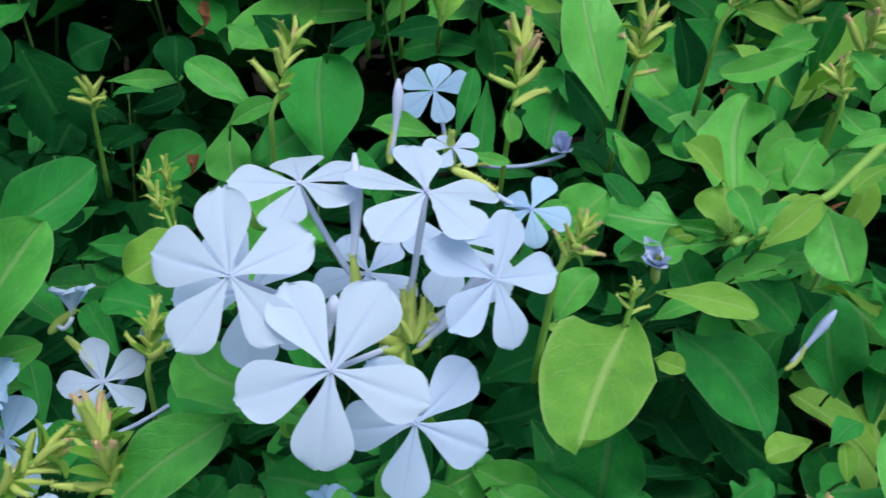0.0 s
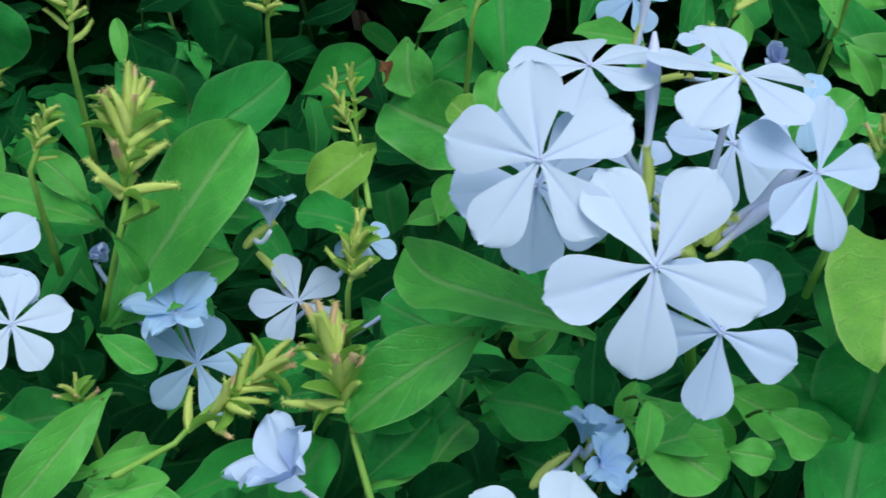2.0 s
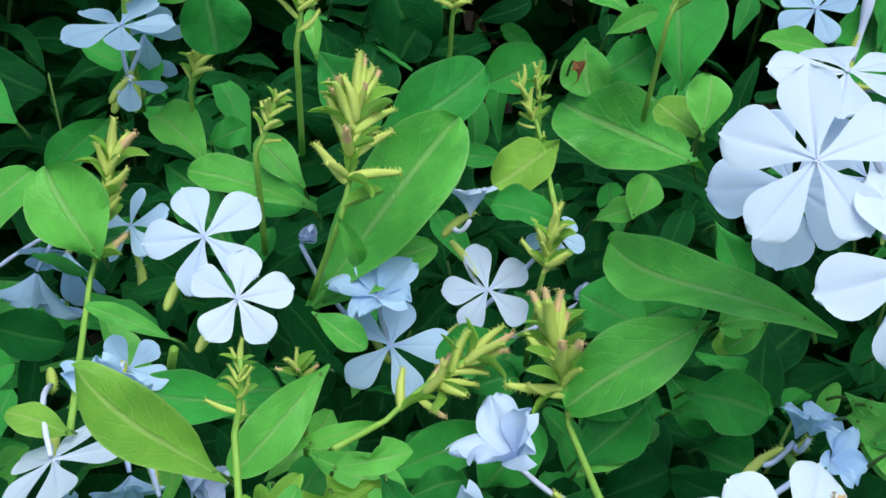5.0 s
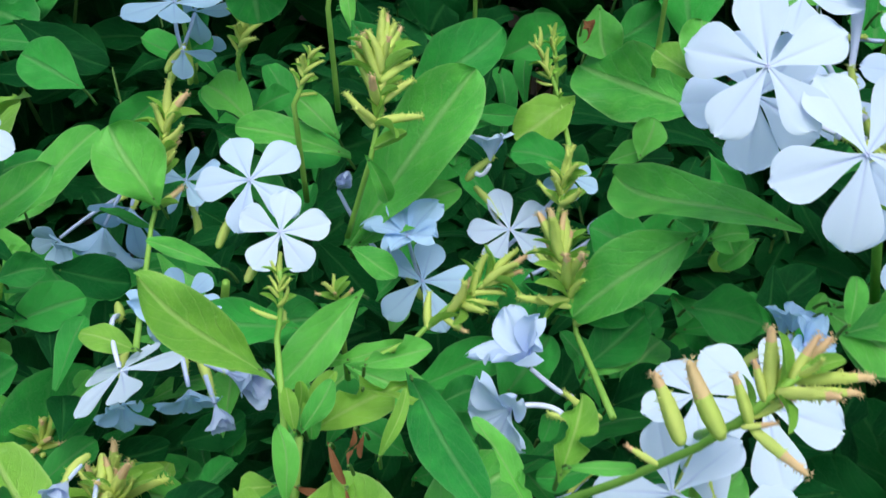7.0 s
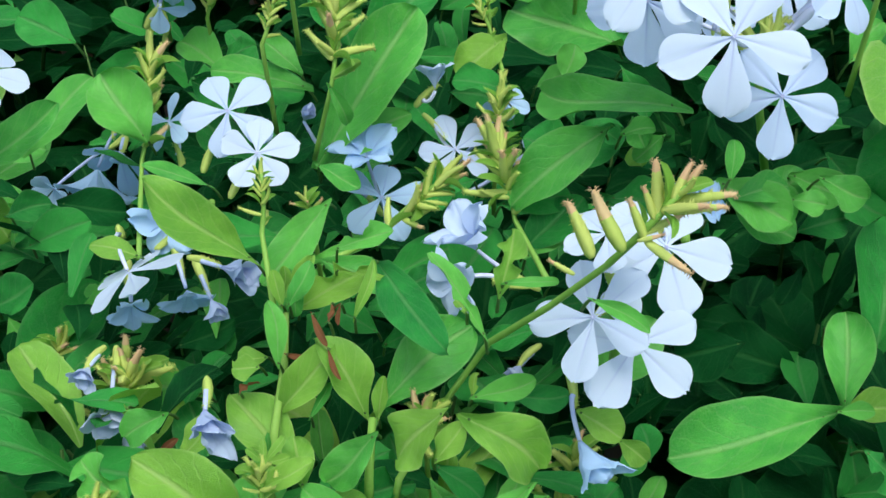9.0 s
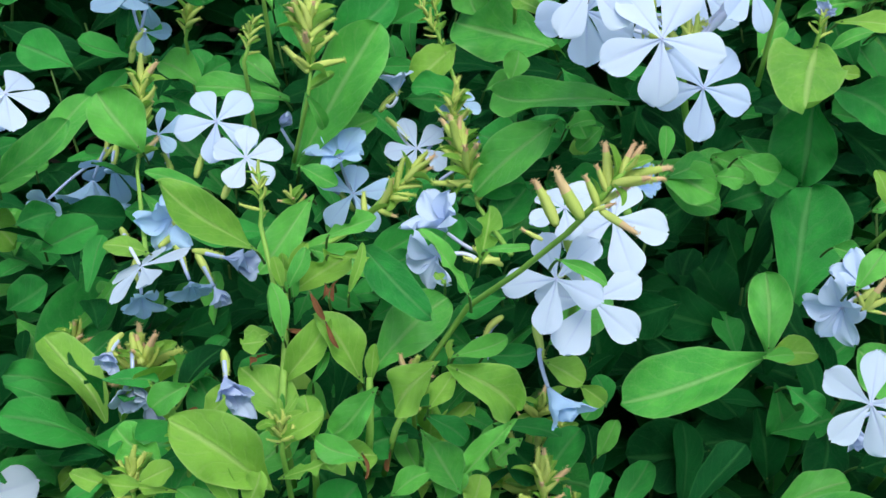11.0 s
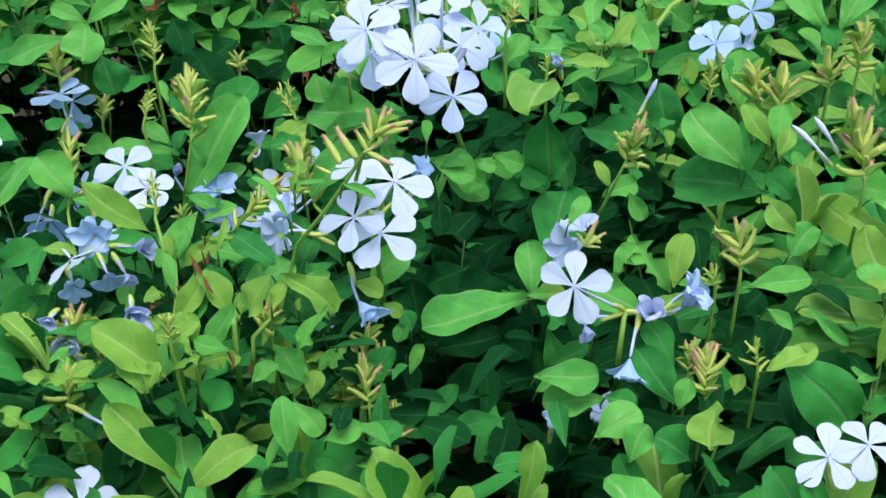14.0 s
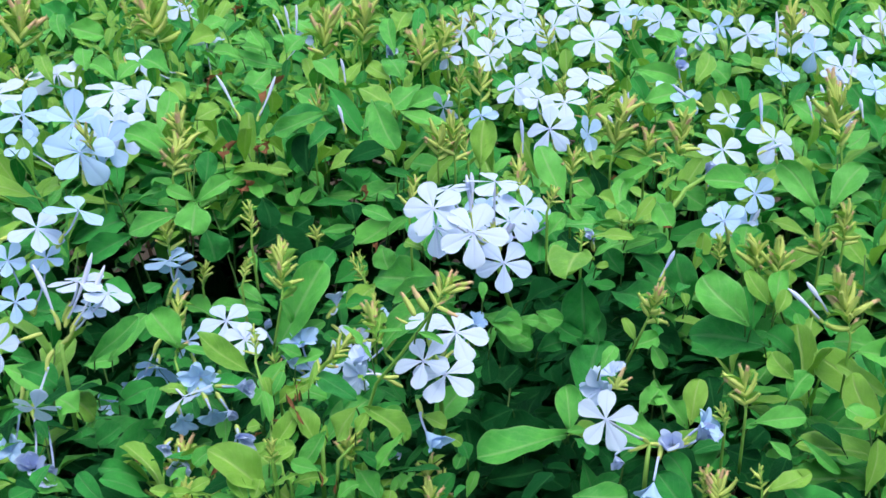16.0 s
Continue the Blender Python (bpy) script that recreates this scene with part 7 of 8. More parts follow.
sprig((-0.1443, 0.0849, 0.8732), (-0.1559, 0.0921, 0.8806), 0.0112, "mid", 2169, (0.23, -0.49, 0.84), bite=0.6)
sprig((-0.1061, 0.0782, 0.8763), (-0.0896, 0.0825, 0.8750), 0.0093, "young", 2170, (0.17, -0.39, 0.90), bite=0.3)
sprig((-0.0686, 0.0772, 0.8629), (-0.0750, 0.0861, 0.8728), 0.0110, "mid", 2171, (0.15, -0.68, 0.72))
sprig((-0.0460, 0.0918, 0.8434), (-0.0329, 0.1019, 0.8563), 0.0103, "deep", 2172, (-0.28, -0.60, 0.75))
sprig((-0.0454, 0.0944, 0.8925), (-0.0356, 0.0899, 0.8881), 0.0082, "young", 2173, (0.12, -0.56, 0.82), form=0.5)
sprig((-0.0597, 0.1105, 0.8793), (-0.0450, 0.1102, 0.8802), 0.0069, "deep", 2174, (-0.06, -0.47, 0.88))
sprig((-0.0352, 0.0963, 0.8803), (-0.0289, 0.0926, 0.8765), 0.0061, "young", 2175, (0.13, -0.59, 0.79))
sprig((-0.1303, 0.1105, 0.8427), (-0.1406, 0.1265, 0.8604), 0.0138, "deep", 2176, (0.23, -0.65, 0.72))
sprig((-0.1771, 0.1174, 0.8315), (-0.1792, 0.1284, 0.8441), 0.0101, "deep", 2177, (0.23, -0.71, 0.66))
sprig((0.0252, 0.1051, 0.8648), (0.0349, 0.0985, 0.8580), 0.0096, "deep", 2178, (0.08, -0.65, 0.75), bite=0.5)
sprig((0.0468, 0.0945, 0.8390), (0.0644, 0.0964, 0.8426), 0.0132, "dark", 2179, (-0.15, -0.38, 0.91))
sprig((0.0194, 0.0834, 0.8391), (0.0408, 0.0867, 0.8447), 0.0112, "mid", 2180, (-0.18, -0.38, 0.91))
sprig((-0.0505, 0.1347, 0.8775), (-0.0639, 0.1338, 0.8753), 0.0066, "deep", 2181, (-0.11, -0.50, 0.86))
sprig((-0.0865, 0.1572, 0.8699), (-0.0757, 0.1596, 0.8736), 0.0087, "deep", 2182, (-0.16, -0.55, 0.82))
sprig((0.0673, 0.1647, 0.8762), (0.0833, 0.1668, 0.8799), 0.0107, "mid", 2183, (-0.14, -0.48, 0.87))
sprig((0.0096, 0.1537, 0.8279), (-0.0010, 0.1596, 0.8338), 0.0112, "dark", 2184, (0.10, -0.61, 0.79))
sprig((-0.0212, 0.1424, 0.8429), (-0.0277, 0.1477, 0.8484), 0.0107, "dark", 2185, (0.11, -0.65, 0.75))
sprig((0.0571, 0.2266, 0.9133), (0.0836, 0.2255, 0.9170), 0.0072, "young", 2186, (-0.13, -0.66, 0.74))
sprig((0.0819, 0.2310, 0.8854), (0.0746, 0.2392, 0.8984), 0.0116, "deep", 2187, (-0.04, -0.85, 0.52))
sprig((0.0880, 0.2364, 0.8962), (0.1056, 0.2277, 0.8846), 0.0127, "deep", 2188, (0.03, -0.78, 0.62))
sprig((0.0843, 0.2372, 0.8969), (0.1083, 0.2382, 0.9038), 0.0116, "deep", 2189, (-0.18, -0.65, 0.74))
sprig((0.1169, 0.2718, 0.9242), (0.1380, 0.2610, 0.9095), 0.0148, "mid", 2190, (-0.01, -0.81, 0.59), bite=0.4)
sprig((0.1384, 0.2646, 0.9160), (0.1672, 0.2664, 0.9254), 0.0148, "mid", 2191, (-0.20, -0.66, 0.73), bite=0.5)
sprig((0.1415, 0.2032, 0.8898), (0.1464, 0.2162, 0.9139), 0.0171, "mid", 2192, (-0.32, -0.80, 0.50))
sprig((0.1228, 0.2330, 0.8976), (0.1313, 0.2240, 0.8836), 0.0105, "deep", 2193, (-0.07, -0.86, 0.51), bite=0.5)
sprig((0.1155, 0.2161, 0.8703), (0.1099, 0.2210, 0.8983), 0.0169, "deep", 2194, (-0.11, -0.98, 0.15))
sprig((0.1255, 0.1519, 0.8876), (0.1071, 0.1721, 0.9091), 0.0218, "mid", 2195, (-0.11, -0.77, 0.63))
sprig((0.1280, 0.1548, 0.8830), (0.1350, 0.1666, 0.9053), 0.0130, "deep", 2196, (-0.35, -0.78, 0.52))
sprig((0.1281, 0.1337, 0.9070), (0.1204, 0.1435, 0.9227), 0.0094, "young", 2197, (-0.12, -0.87, 0.48))
sprig((0.1308, 0.1310, 0.9027), (0.1375, 0.1363, 0.9135), 0.0075, "young", 2198, (-0.39, -0.71, 0.59))
sprig((0.1363, 0.1449, 0.8979), (0.1442, 0.1589, 0.9141), 0.0102, "mid", 2199, (-0.30, -0.65, 0.70))
sprig((0.1396, 0.1583, 0.8711), (0.1011, 0.1686, 0.8813), 0.0249, "deep", 2200, (0.01, -0.68, 0.73))
sprig((0.1520, 0.1596, 0.8659), (0.1395, 0.1618, 0.8774), 0.0158, "deep", 2201, (0.26, -0.86, 0.45))
sprig((0.1943, 0.2317, 0.9106), (0.1759, 0.2484, 0.9363), 0.0160, "mid", 2202, (-0.12, -0.87, 0.48))
sprig((0.1995, 0.2320, 0.9122), (0.2212, 0.2415, 0.9338), 0.0171, "mid", 2203, (-0.37, -0.65, 0.66))
sprig((0.1925, 0.2181, 0.9067), (0.1900, 0.2247, 0.9178), 0.0103, "deep", 2204, (-0.25, -0.86, 0.45))
sprig((0.1954, 0.2505, 0.9237), (0.1902, 0.2574, 0.9348), 0.0090, "young", 2205, (-0.18, -0.87, 0.46))
sprig((0.0101, 0.1715, 0.8874), (0.0211, 0.1745, 0.8951), 0.0110, "mid", 2206, (-0.28, -0.69, 0.67))
sprig((0.0672, 0.1524, 0.8862), (0.0633, 0.1588, 0.8967), 0.0059, "young", 2207, (-0.07, -0.86, 0.50))
sprig((0.0722, 0.1420, 0.8893), (0.0774, 0.1355, 0.8789), 0.0077, "mid", 2208, (-0.04, -0.86, 0.51))
sprig((0.0696, 0.1045, 0.8530), (0.0487, 0.1112, 0.8707), 0.0149, "mid", 2209, (0.23, -0.79, 0.57))
sprig((0.0818, 0.1115, 0.8578), (0.0688, 0.1248, 0.8786), 0.0137, "mid", 2210, (-0.00, -0.84, 0.54), bite=0.7)
sprig((0.0598, 0.1181, 0.8648), (0.0703, 0.1231, 0.8759), 0.0109, "mid", 2211, (-0.35, -0.68, 0.64), bite=0.6)
sprig((0.0830, 0.1123, 0.8594), (0.0899, 0.1222, 0.8785), 0.0118, "young", 2212, (-0.34, -0.78, 0.53))
sprig((0.0954, 0.0942, 0.8709), (0.0797, 0.0967, 0.8720), 0.0054, "mid", 2213, (-0.04, -0.60, 0.80))
sprig((0.1031, 0.0881, 0.8719), (0.1300, 0.0860, 0.8740), 0.0108, "mid", 2214, (-0.11, -0.57, 0.82))
sprig((0.0664, 0.0921, 0.8610), (0.0818, 0.0940, 0.8677), 0.0100, "young", 2215, (-0.27, -0.57, 0.78))
sprig((0.1345, 0.1152, 0.8756), (0.1258, 0.1228, 0.8872), 0.0113, "young", 2216, (-0.04, -0.85, 0.53))
sprig((0.1301, 0.1110, 0.8671), (0.1424, 0.1159, 0.8784), 0.0127, "mid", 2217, (-0.39, -0.61, 0.69))
sprig((0.1034, 0.0949, 0.8534), (0.1147, 0.0982, 0.8617), 0.0139, "dark", 2218, (-0.36, -0.59, 0.73))
sprig((0.1043, 0.0548, 0.8645), (0.1281, 0.0370, 0.8380), 0.0235, "deep", 2219, (0.03, -0.81, 0.58))
sprig((0.0978, 0.0485, 0.8621), (0.1172, 0.0500, 0.8688), 0.0080, "young", 2220, (-0.24, -0.52, 0.82))
sprig((0.1224, 0.0780, 0.8684), (0.1398, 0.0672, 0.8530), 0.0053, "mid", 2221, (0.04, -0.80, 0.60))
sprig((0.0742, 0.0343, 0.8625), (0.0678, 0.0229, 0.8513), 0.0163, "young", 2222, (-0.26, -0.60, 0.76), bite=0.6)
sprig((0.0643, 0.0463, 0.8510), (0.0694, 0.0512, 0.8607), 0.0080, "mid", 2223, (-0.38, -0.73, 0.57))
sprig((0.0683, 0.0585, 0.8428), (0.0550, 0.0715, 0.8630), 0.0140, "deep", 2224, (0.04, -0.83, 0.56))
sprig((0.0419, 0.0638, 0.8465), (0.0186, 0.0671, 0.8475), 0.0144, "mid", 2225, (-0.05, -0.55, 0.83))
sprig((0.0320, 0.0424, 0.8474), (0.0497, 0.0447, 0.8552), 0.0138, "mid", 2226, (-0.28, -0.54, 0.79))
sprig((0.0408, 0.0286, 0.8453), (0.0489, 0.0340, 0.8567), 0.0111, "mid", 2227, (-0.39, -0.69, 0.61))
sprig((0.0397, 0.0566, 0.8538), (0.0512, 0.0534, 0.8506), 0.0094, "deep", 2228, (0.06, -0.60, 0.79))
sprig((0.0652, 0.0332, 0.8382), (0.0539, 0.0393, 0.8466), 0.0155, "deep", 2229, (0.12, -0.72, 0.69))
sprig((-0.0114, 0.1556, 0.8137), (0.0191, 0.1548, 0.8188), 0.0191, "dark", 2230, (-0.15, -0.57, 0.81))
sprig((0.0934, 0.0969, 0.8548), (0.1111, 0.0917, 0.8493), 0.0143, "dark", 2231, (0.04, -0.65, 0.76))
sprig((-0.1456, 0.2526, 0.9467), (-0.1607, 0.2583, 0.9535), 0.0078, "mid", 2232, (0.06, -0.69, 0.72))
sprig((-0.1455, 0.2521, 0.9458), (-0.1269, 0.2557, 0.9562), 0.0109, "mid", 2233, (-0.17, -0.79, 0.59))
sprig((-0.1454, 0.2523, 0.9463), (-0.1480, 0.2356, 0.9365), 0.0191, "mid", 2234, (0.13, -0.52, 0.85), form=0.7)
sprig((-0.1550, 0.2504, 0.9409), (-0.1837, 0.2509, 0.9356), 0.0135, "mid", 2235, (-0.14, -0.72, 0.68))
sprig((-0.1621, 0.2860, 0.9614), (-0.1807, 0.2974, 0.9776), 0.0167, "mid", 2236, (0.13, -0.73, 0.67))
sprig((-0.1417, 0.2749, 0.9461), (-0.1382, 0.2842, 0.9634), 0.0118, "deep", 2237, (0.04, -0.88, 0.47))
sprig((-0.1812, 0.2438, 0.9337), (-0.2048, 0.2413, 0.9242), 0.0150, "deep", 2238, (-0.17, -0.76, 0.63))
sprig((-0.1811, 0.2274, 0.9047), (-0.1982, 0.2331, 0.9111), 0.0139, "deep", 2239, (0.07, -0.64, 0.76))
sprig((-0.1433, 0.2590, 0.9278), (-0.1392, 0.2496, 0.9121), 0.0166, "deep", 2240, (0.14, -0.83, 0.54))
sprig((-0.0945, 0.3783, 0.9143), (-0.1086, 0.3817, 0.9173), 0.0083, "young", 2241, (-0.02, -0.71, 0.71))
sprig((-0.0860, 0.4334, 0.8910), (-0.0846, 0.4475, 0.9163), 0.0186, "dark", 2242, (0.00, -0.87, 0.49))
sprig((-0.0608, 0.3957, 0.9115), (-0.0349, 0.3973, 0.9199), 0.0157, "dark", 2243, (-0.16, -0.74, 0.65))
sprig((-0.1153, 0.0713, 0.8775), (-0.1370, 0.0749, 0.8997), 0.0168, "young", 2244, (0.44, -0.71, 0.55), fold=0.3)
sprig((-0.1384, 0.0700, 0.8805), (-0.1647, 0.0756, 0.8848), 0.0061, "young", 2245, (0.02, -0.55, 0.83), bite=0.7)
sprig((-0.1624, 0.0613, 0.8702), (-0.1724, 0.0665, 0.8772), 0.0077, "young", 2246, (0.23, -0.60, 0.77), bite=0.7)
sprig((-0.1230, 0.0594, 0.8649), (-0.1379, 0.0703, 0.8812), 0.0090, "mid", 2247, (0.24, -0.69, 0.68))
sprig((-0.1235, 0.0657, 0.8760), (-0.1302, 0.0742, 0.8897), 0.0070, "young", 2248, (0.22, -0.78, 0.59))
sprig((-0.1218, 0.0661, 0.8770), (-0.1181, 0.0704, 0.8854), 0.0066, "young", 2249, (-0.10, -0.87, 0.49))
sprig((-0.1131, 0.1153, 0.8843), (-0.1147, 0.1235, 0.8984), 0.0053, "mid", 2250, (0.10, -0.86, 0.51))
sprig((-0.0779, 0.0923, 0.8716), (-0.0660, 0.0826, 0.8568), 0.0105, "mid", 2251, (0.18, -0.75, 0.64))
sprig((-0.0964, 0.0915, 0.8661), (-0.0816, 0.0918, 0.8699), 0.0105, "deep", 2252, (-0.18, -0.60, 0.78), bite=0.6)
sprig((-0.0757, 0.0392, 0.8597), (-0.0759, 0.0497, 0.8783), 0.0096, "mid", 2253, (0.01, -0.87, 0.49))
sprig((-0.0718, 0.0481, 0.8763), (-0.0636, 0.0415, 0.8664), 0.0088, "mid", 2254, (0.19, -0.74, 0.65))
sprig((-0.0634, 0.0405, 0.8646), (-0.0502, 0.0409, 0.8681), 0.0088, "mid", 2255, (-0.20, -0.56, 0.81))
sprig((-0.1040, 0.0755, 0.8566), (-0.0955, 0.0795, 0.8655), 0.0137, "deep", 2256, (-0.26, -0.76, 0.59))
sprig((-0.0564, 0.0961, 0.8624), (-0.0445, 0.0888, 0.8520), 0.0111, "dark", 2257, (0.16, -0.71, 0.68))
sprig((-0.0484, 0.0613, 0.8434), (-0.0350, 0.0625, 0.8483), 0.0107, "deep", 2258, (-0.24, -0.57, 0.79))
sprig((-0.1910, 0.1752, 0.8714), (-0.1729, 0.1773, 0.8790), 0.0122, "deep", 2259, (-0.20, -0.70, 0.68))
sprig((-0.2030, 0.1673, 0.8549), (-0.1898, 0.1701, 0.8628), 0.0122, "deep", 2260, (-0.22, -0.74, 0.63))
sprig((0.0047, 0.1454, 0.8605), (-0.0131, 0.1445, 0.8550), 0.0147, "dark", 2261, (-0.20, -0.61, 0.77))
sprig((-0.1577, 0.2768, 0.9653), (-0.1805, 0.2854, 0.9800), 0.0129, "mid", 2262, (0.14, -0.74, 0.65))
sprig((-0.0696, 0.3038, 0.9734), (-0.1038, 0.3143, 0.9641), 0.0119, "mid", 2263, (-0.38, -0.68, 0.63))
sprig((-0.1175, 0.4008, 0.9844), (-0.1358, 0.4060, 0.9921), 0.0096, "mid", 2264, (0.05, -0.76, 0.65))
sprig((-0.0416, 0.3614, 0.9616), (-0.0303, 0.3385, 0.9365), 0.0179, "mid", 2265, (-0.04, -0.75, 0.66))
sprig((0.0121, 0.2805, 0.9388), (0.0181, 0.2906, 0.9640), 0.0154, "young", 2266, (-0.19, -0.89, 0.41))
sprig((0.1295, 0.3862, 0.9592), (0.1577, 0.3797, 0.9508), 0.0131, "mid", 2267, (0.00, -0.78, 0.62))
sprig((0.1664, 0.2564, 0.9201), (0.1386, 0.2626, 0.9277), 0.0160, "mid", 2268, (0.02, -0.75, 0.67))
sprig((0.1836, 0.1278, 0.8790), (0.1623, 0.1328, 0.8854), 0.0166, "mid", 2269, (0.05, -0.70, 0.71))
sprig((-0.1994, 0.1754, 0.8968), (-0.1752, 0.1810, 0.9158), 0.0110, "mid", 2270, (-0.24, -0.81, 0.54))
sprig((-0.2034, 0.1486, 0.8842), (-0.2120, 0.1523, 0.8909), 0.0134, "mid", 2271, (0.25, -0.67, 0.70))
sprig((-0.2352, 0.1790, 0.8964), (-0.2169, 0.1733, 0.8877), 0.0138, "deep", 2272, (0.17, -0.64, 0.75))
sprig((0.0966, 0.2161, 0.9336), (0.0980, 0.1975, 0.9273), 0.0135, "mid", 2273, (-0.27, -0.33, 0.90), form=0.55)
sprig((0.0819, 0.2103, 0.9250), (0.0934, 0.2134, 0.9379), 0.0078, "young", 2274, (-0.50, -0.62, 0.60))
sprig((0.1061, 0.2098, 0.9506), (0.0964, 0.2062, 0.9451), 0.0041, "young", 2275, (-0.26, -0.52, 0.81))
sprig((0.0779, 0.2101, 0.9166), (0.0961, 0.2121, 0.9210), 0.0067, "mid", 2276, (-0.16, -0.49, 0.86), bite=0.7)
sprig((0.0941, 0.2121, 0.9520), (0.1054, 0.2136, 0.9550), 0.0038, "mid", 2277, (-0.16, -0.53, 0.84))
sprig((0.0813, 0.2121, 0.9271), (0.0775, 0.2236, 0.9325), 0.0077, "mid", 2278, (-0.23, -0.48, 0.85))
sprig((0.1183, 0.2764, 0.9376), (0.1284, 0.2702, 0.9315), 0.0088, "mid", 2279, (-0.04, -0.74, 0.67))
sprig((0.0947, 0.1746, 0.8996), (0.1033, 0.1815, 0.9011), 0.0062, "deep", 2280, (0.01, -0.22, 0.98))
sprig((-0.0652, 0.0776, 0.9308), (-0.0755, 0.0890, 0.9442), 0.0042, "mid", 2281, (0.17, -0.68, 0.71), bite=0.5)
sprig((-0.0632, 0.0830, 0.9368), (-0.0601, 0.0919, 0.9468), 0.0062, "young", 2282, (-0.09, -0.73, 0.68), bite=0.5)
sprig((-0.0475, 0.0762, 0.9436), (-0.0357, 0.0724, 0.9389), 0.0034, "mid", 2283, (0.15, -0.56, 0.81))
sprig((-0.0630, 0.0813, 0.9425), (-0.0522, 0.0823, 0.9432), 0.0025, "mid", 2284, (-0.01, -0.49, 0.87))
sprig((-0.0051, 0.1466, 0.9083), (0.0093, 0.1494, 0.9109), 0.0083, "mid", 2285, (-0.06, -0.50, 0.86))
sprig((0.0091, 0.1468, 0.9080), (0.0183, 0.1458, 0.9066), 0.0067, "mid", 2286, (0.07, -0.56, 0.83))
sprig((-0.0116, 0.1254, 0.9300), (-0.0106, 0.1318, 0.9372), 0.0042, "mid", 2287, (-0.18, -0.72, 0.67))
sprig((0.0191, 0.1584, 0.9056), (0.0317, 0.1549, 0.9011), 0.0093, "mid", 2288, (0.10, -0.63, 0.77))
sprig((-0.0900, 0.1293, 0.8770), (-0.0776, 0.1277, 0.8898), 0.0079, "deep", 2289, (-0.63, -0.57, 0.53))
sprig((-0.0686, 0.1009, 0.8893), (-0.0536, 0.1039, 0.8921), 0.0060, "mid", 2290, (-0.08, -0.45, 0.89))
sprig((-0.1046, 0.0805, 0.8837), (-0.1063, 0.0875, 0.8929), 0.0072, "young", 2291, (0.16, -0.77, 0.61))
sprig((-0.0926, 0.0731, 0.8839), (-0.1044, 0.0774, 0.8880), 0.0071, "mid", 2292, (0.12, -0.50, 0.86))
sprig((-0.1141, 0.0724, 0.8797), (-0.0988, 0.0746, 0.8850), 0.0054, "young", 2293, (-0.20, -0.55, 0.81), bite=0.5)
sprig((-0.1148, 0.0773, 0.8863), (-0.1026, 0.0812, 0.8934), 0.0054, "young", 2294, (-0.23, -0.64, 0.74))
sprig((-0.0735, 0.0773, 0.8586), (-0.0688, 0.0838, 0.8682), 0.0096, "mid", 2295, (-0.14, -0.78, 0.60))
sprig((-0.0663, 0.0751, 0.8568), (-0.0629, 0.0808, 0.8650), 0.0075, "young", 2296, (-0.13, -0.79, 0.60))
sprig((-0.0244, 0.1083, 0.8573), (-0.0266, 0.1138, 0.8646), 0.0073, "deep", 2297, (0.05, -0.78, 0.62))
sprig((0.0157, 0.0677, 0.8590), (0.0399, 0.0646, 0.8585), 0.0139, "mid", 2298, (-0.04, -0.46, 0.89))
sprig((0.0729, 0.0778, 0.8475), (0.0650, 0.0888, 0.8613), 0.0120, "deep", 2299, (-0.00, -0.78, 0.62))
sprig((0.0939, 0.0407, 0.8681), (0.1091, 0.0424, 0.8726), 0.0091, "young", 2300, (-0.22, -0.41, 0.89))
sprig((0.1077, 0.0771, 0.8688), (0.1168, 0.0710, 0.8618), 0.0058, "mid", 2301, (0.05, -0.71, 0.70))
sprig((-0.1374, 0.1029, 0.8838), (-0.1488, 0.1003, 0.8785), 0.0089, "mid", 2302, (-0.21, -0.62, 0.75))
sprig((-0.1480, 0.0720, 0.8825), (-0.1391, 0.0737, 0.8861), 0.0067, "young", 2303, (-0.21, -0.59, 0.78))
sprig((-0.1351, 0.0962, 0.8750), (-0.1268, 0.1014, 0.8833), 0.0071, "young", 2304, (-0.17, -0.75, 0.64))
sprig((-0.0867, 0.0736, 0.8686), (-0.0772, 0.0764, 0.8738), 0.0069, "mid", 2305, (-0.25, -0.59, 0.77))
sprig((-0.0505, 0.0922, 0.8655), (-0.0586, 0.0891, 0.8599), 0.0073, "mid", 2306, (-0.27, -0.62, 0.74), bite=0.5)
sprig((0.1414, 0.2082, 0.8996), (0.1485, 0.2181, 0.9141), 0.0160, "deep", 2307, (-0.35, -0.69, 0.64))
sprig((0.1309, 0.1580, 0.8976), (0.1374, 0.1654, 0.9085), 0.0086, "young", 2308, (-0.37, -0.66, 0.66))
sprig((0.1484, 0.1679, 0.8968), (0.1544, 0.1741, 0.9060), 0.0088, "young", 2309, (-0.38, -0.64, 0.67))
sprig((-0.1081, 0.0983, 0.8657), (-0.1253, 0.1148, 0.8773), 0.0130, "young", 2310, (0.11, -0.49, 0.86), form=0.6)
sprig((-0.1123, 0.0878, 0.8869), (-0.1066, 0.0876, 0.8917), 0.0019, "young", 2311, (-0.55, -0.56, 0.62))
sprig((-0.1123, 0.0878, 0.8869), (-0.1156, 0.0869, 0.8902), 0.0016, "young", 2312, (0.69, -0.43, 0.58))
sprig((-0.1123, 0.0878, 0.8869), (-0.1143, 0.0832, 0.8860), 0.0017, "young", 2313, (0.16, -0.25, 0.95))
sprig((-0.1123, 0.0878, 0.8869), (-0.1088, 0.0836, 0.8870), 0.0017, "young", 2314, (-0.21, -0.15, 0.96))
sprig((-0.1123, 0.0878, 0.8869), (-0.1122, 0.0886, 0.8925), 0.0014, "mid", 2315, (0.10, -0.98, 0.15))
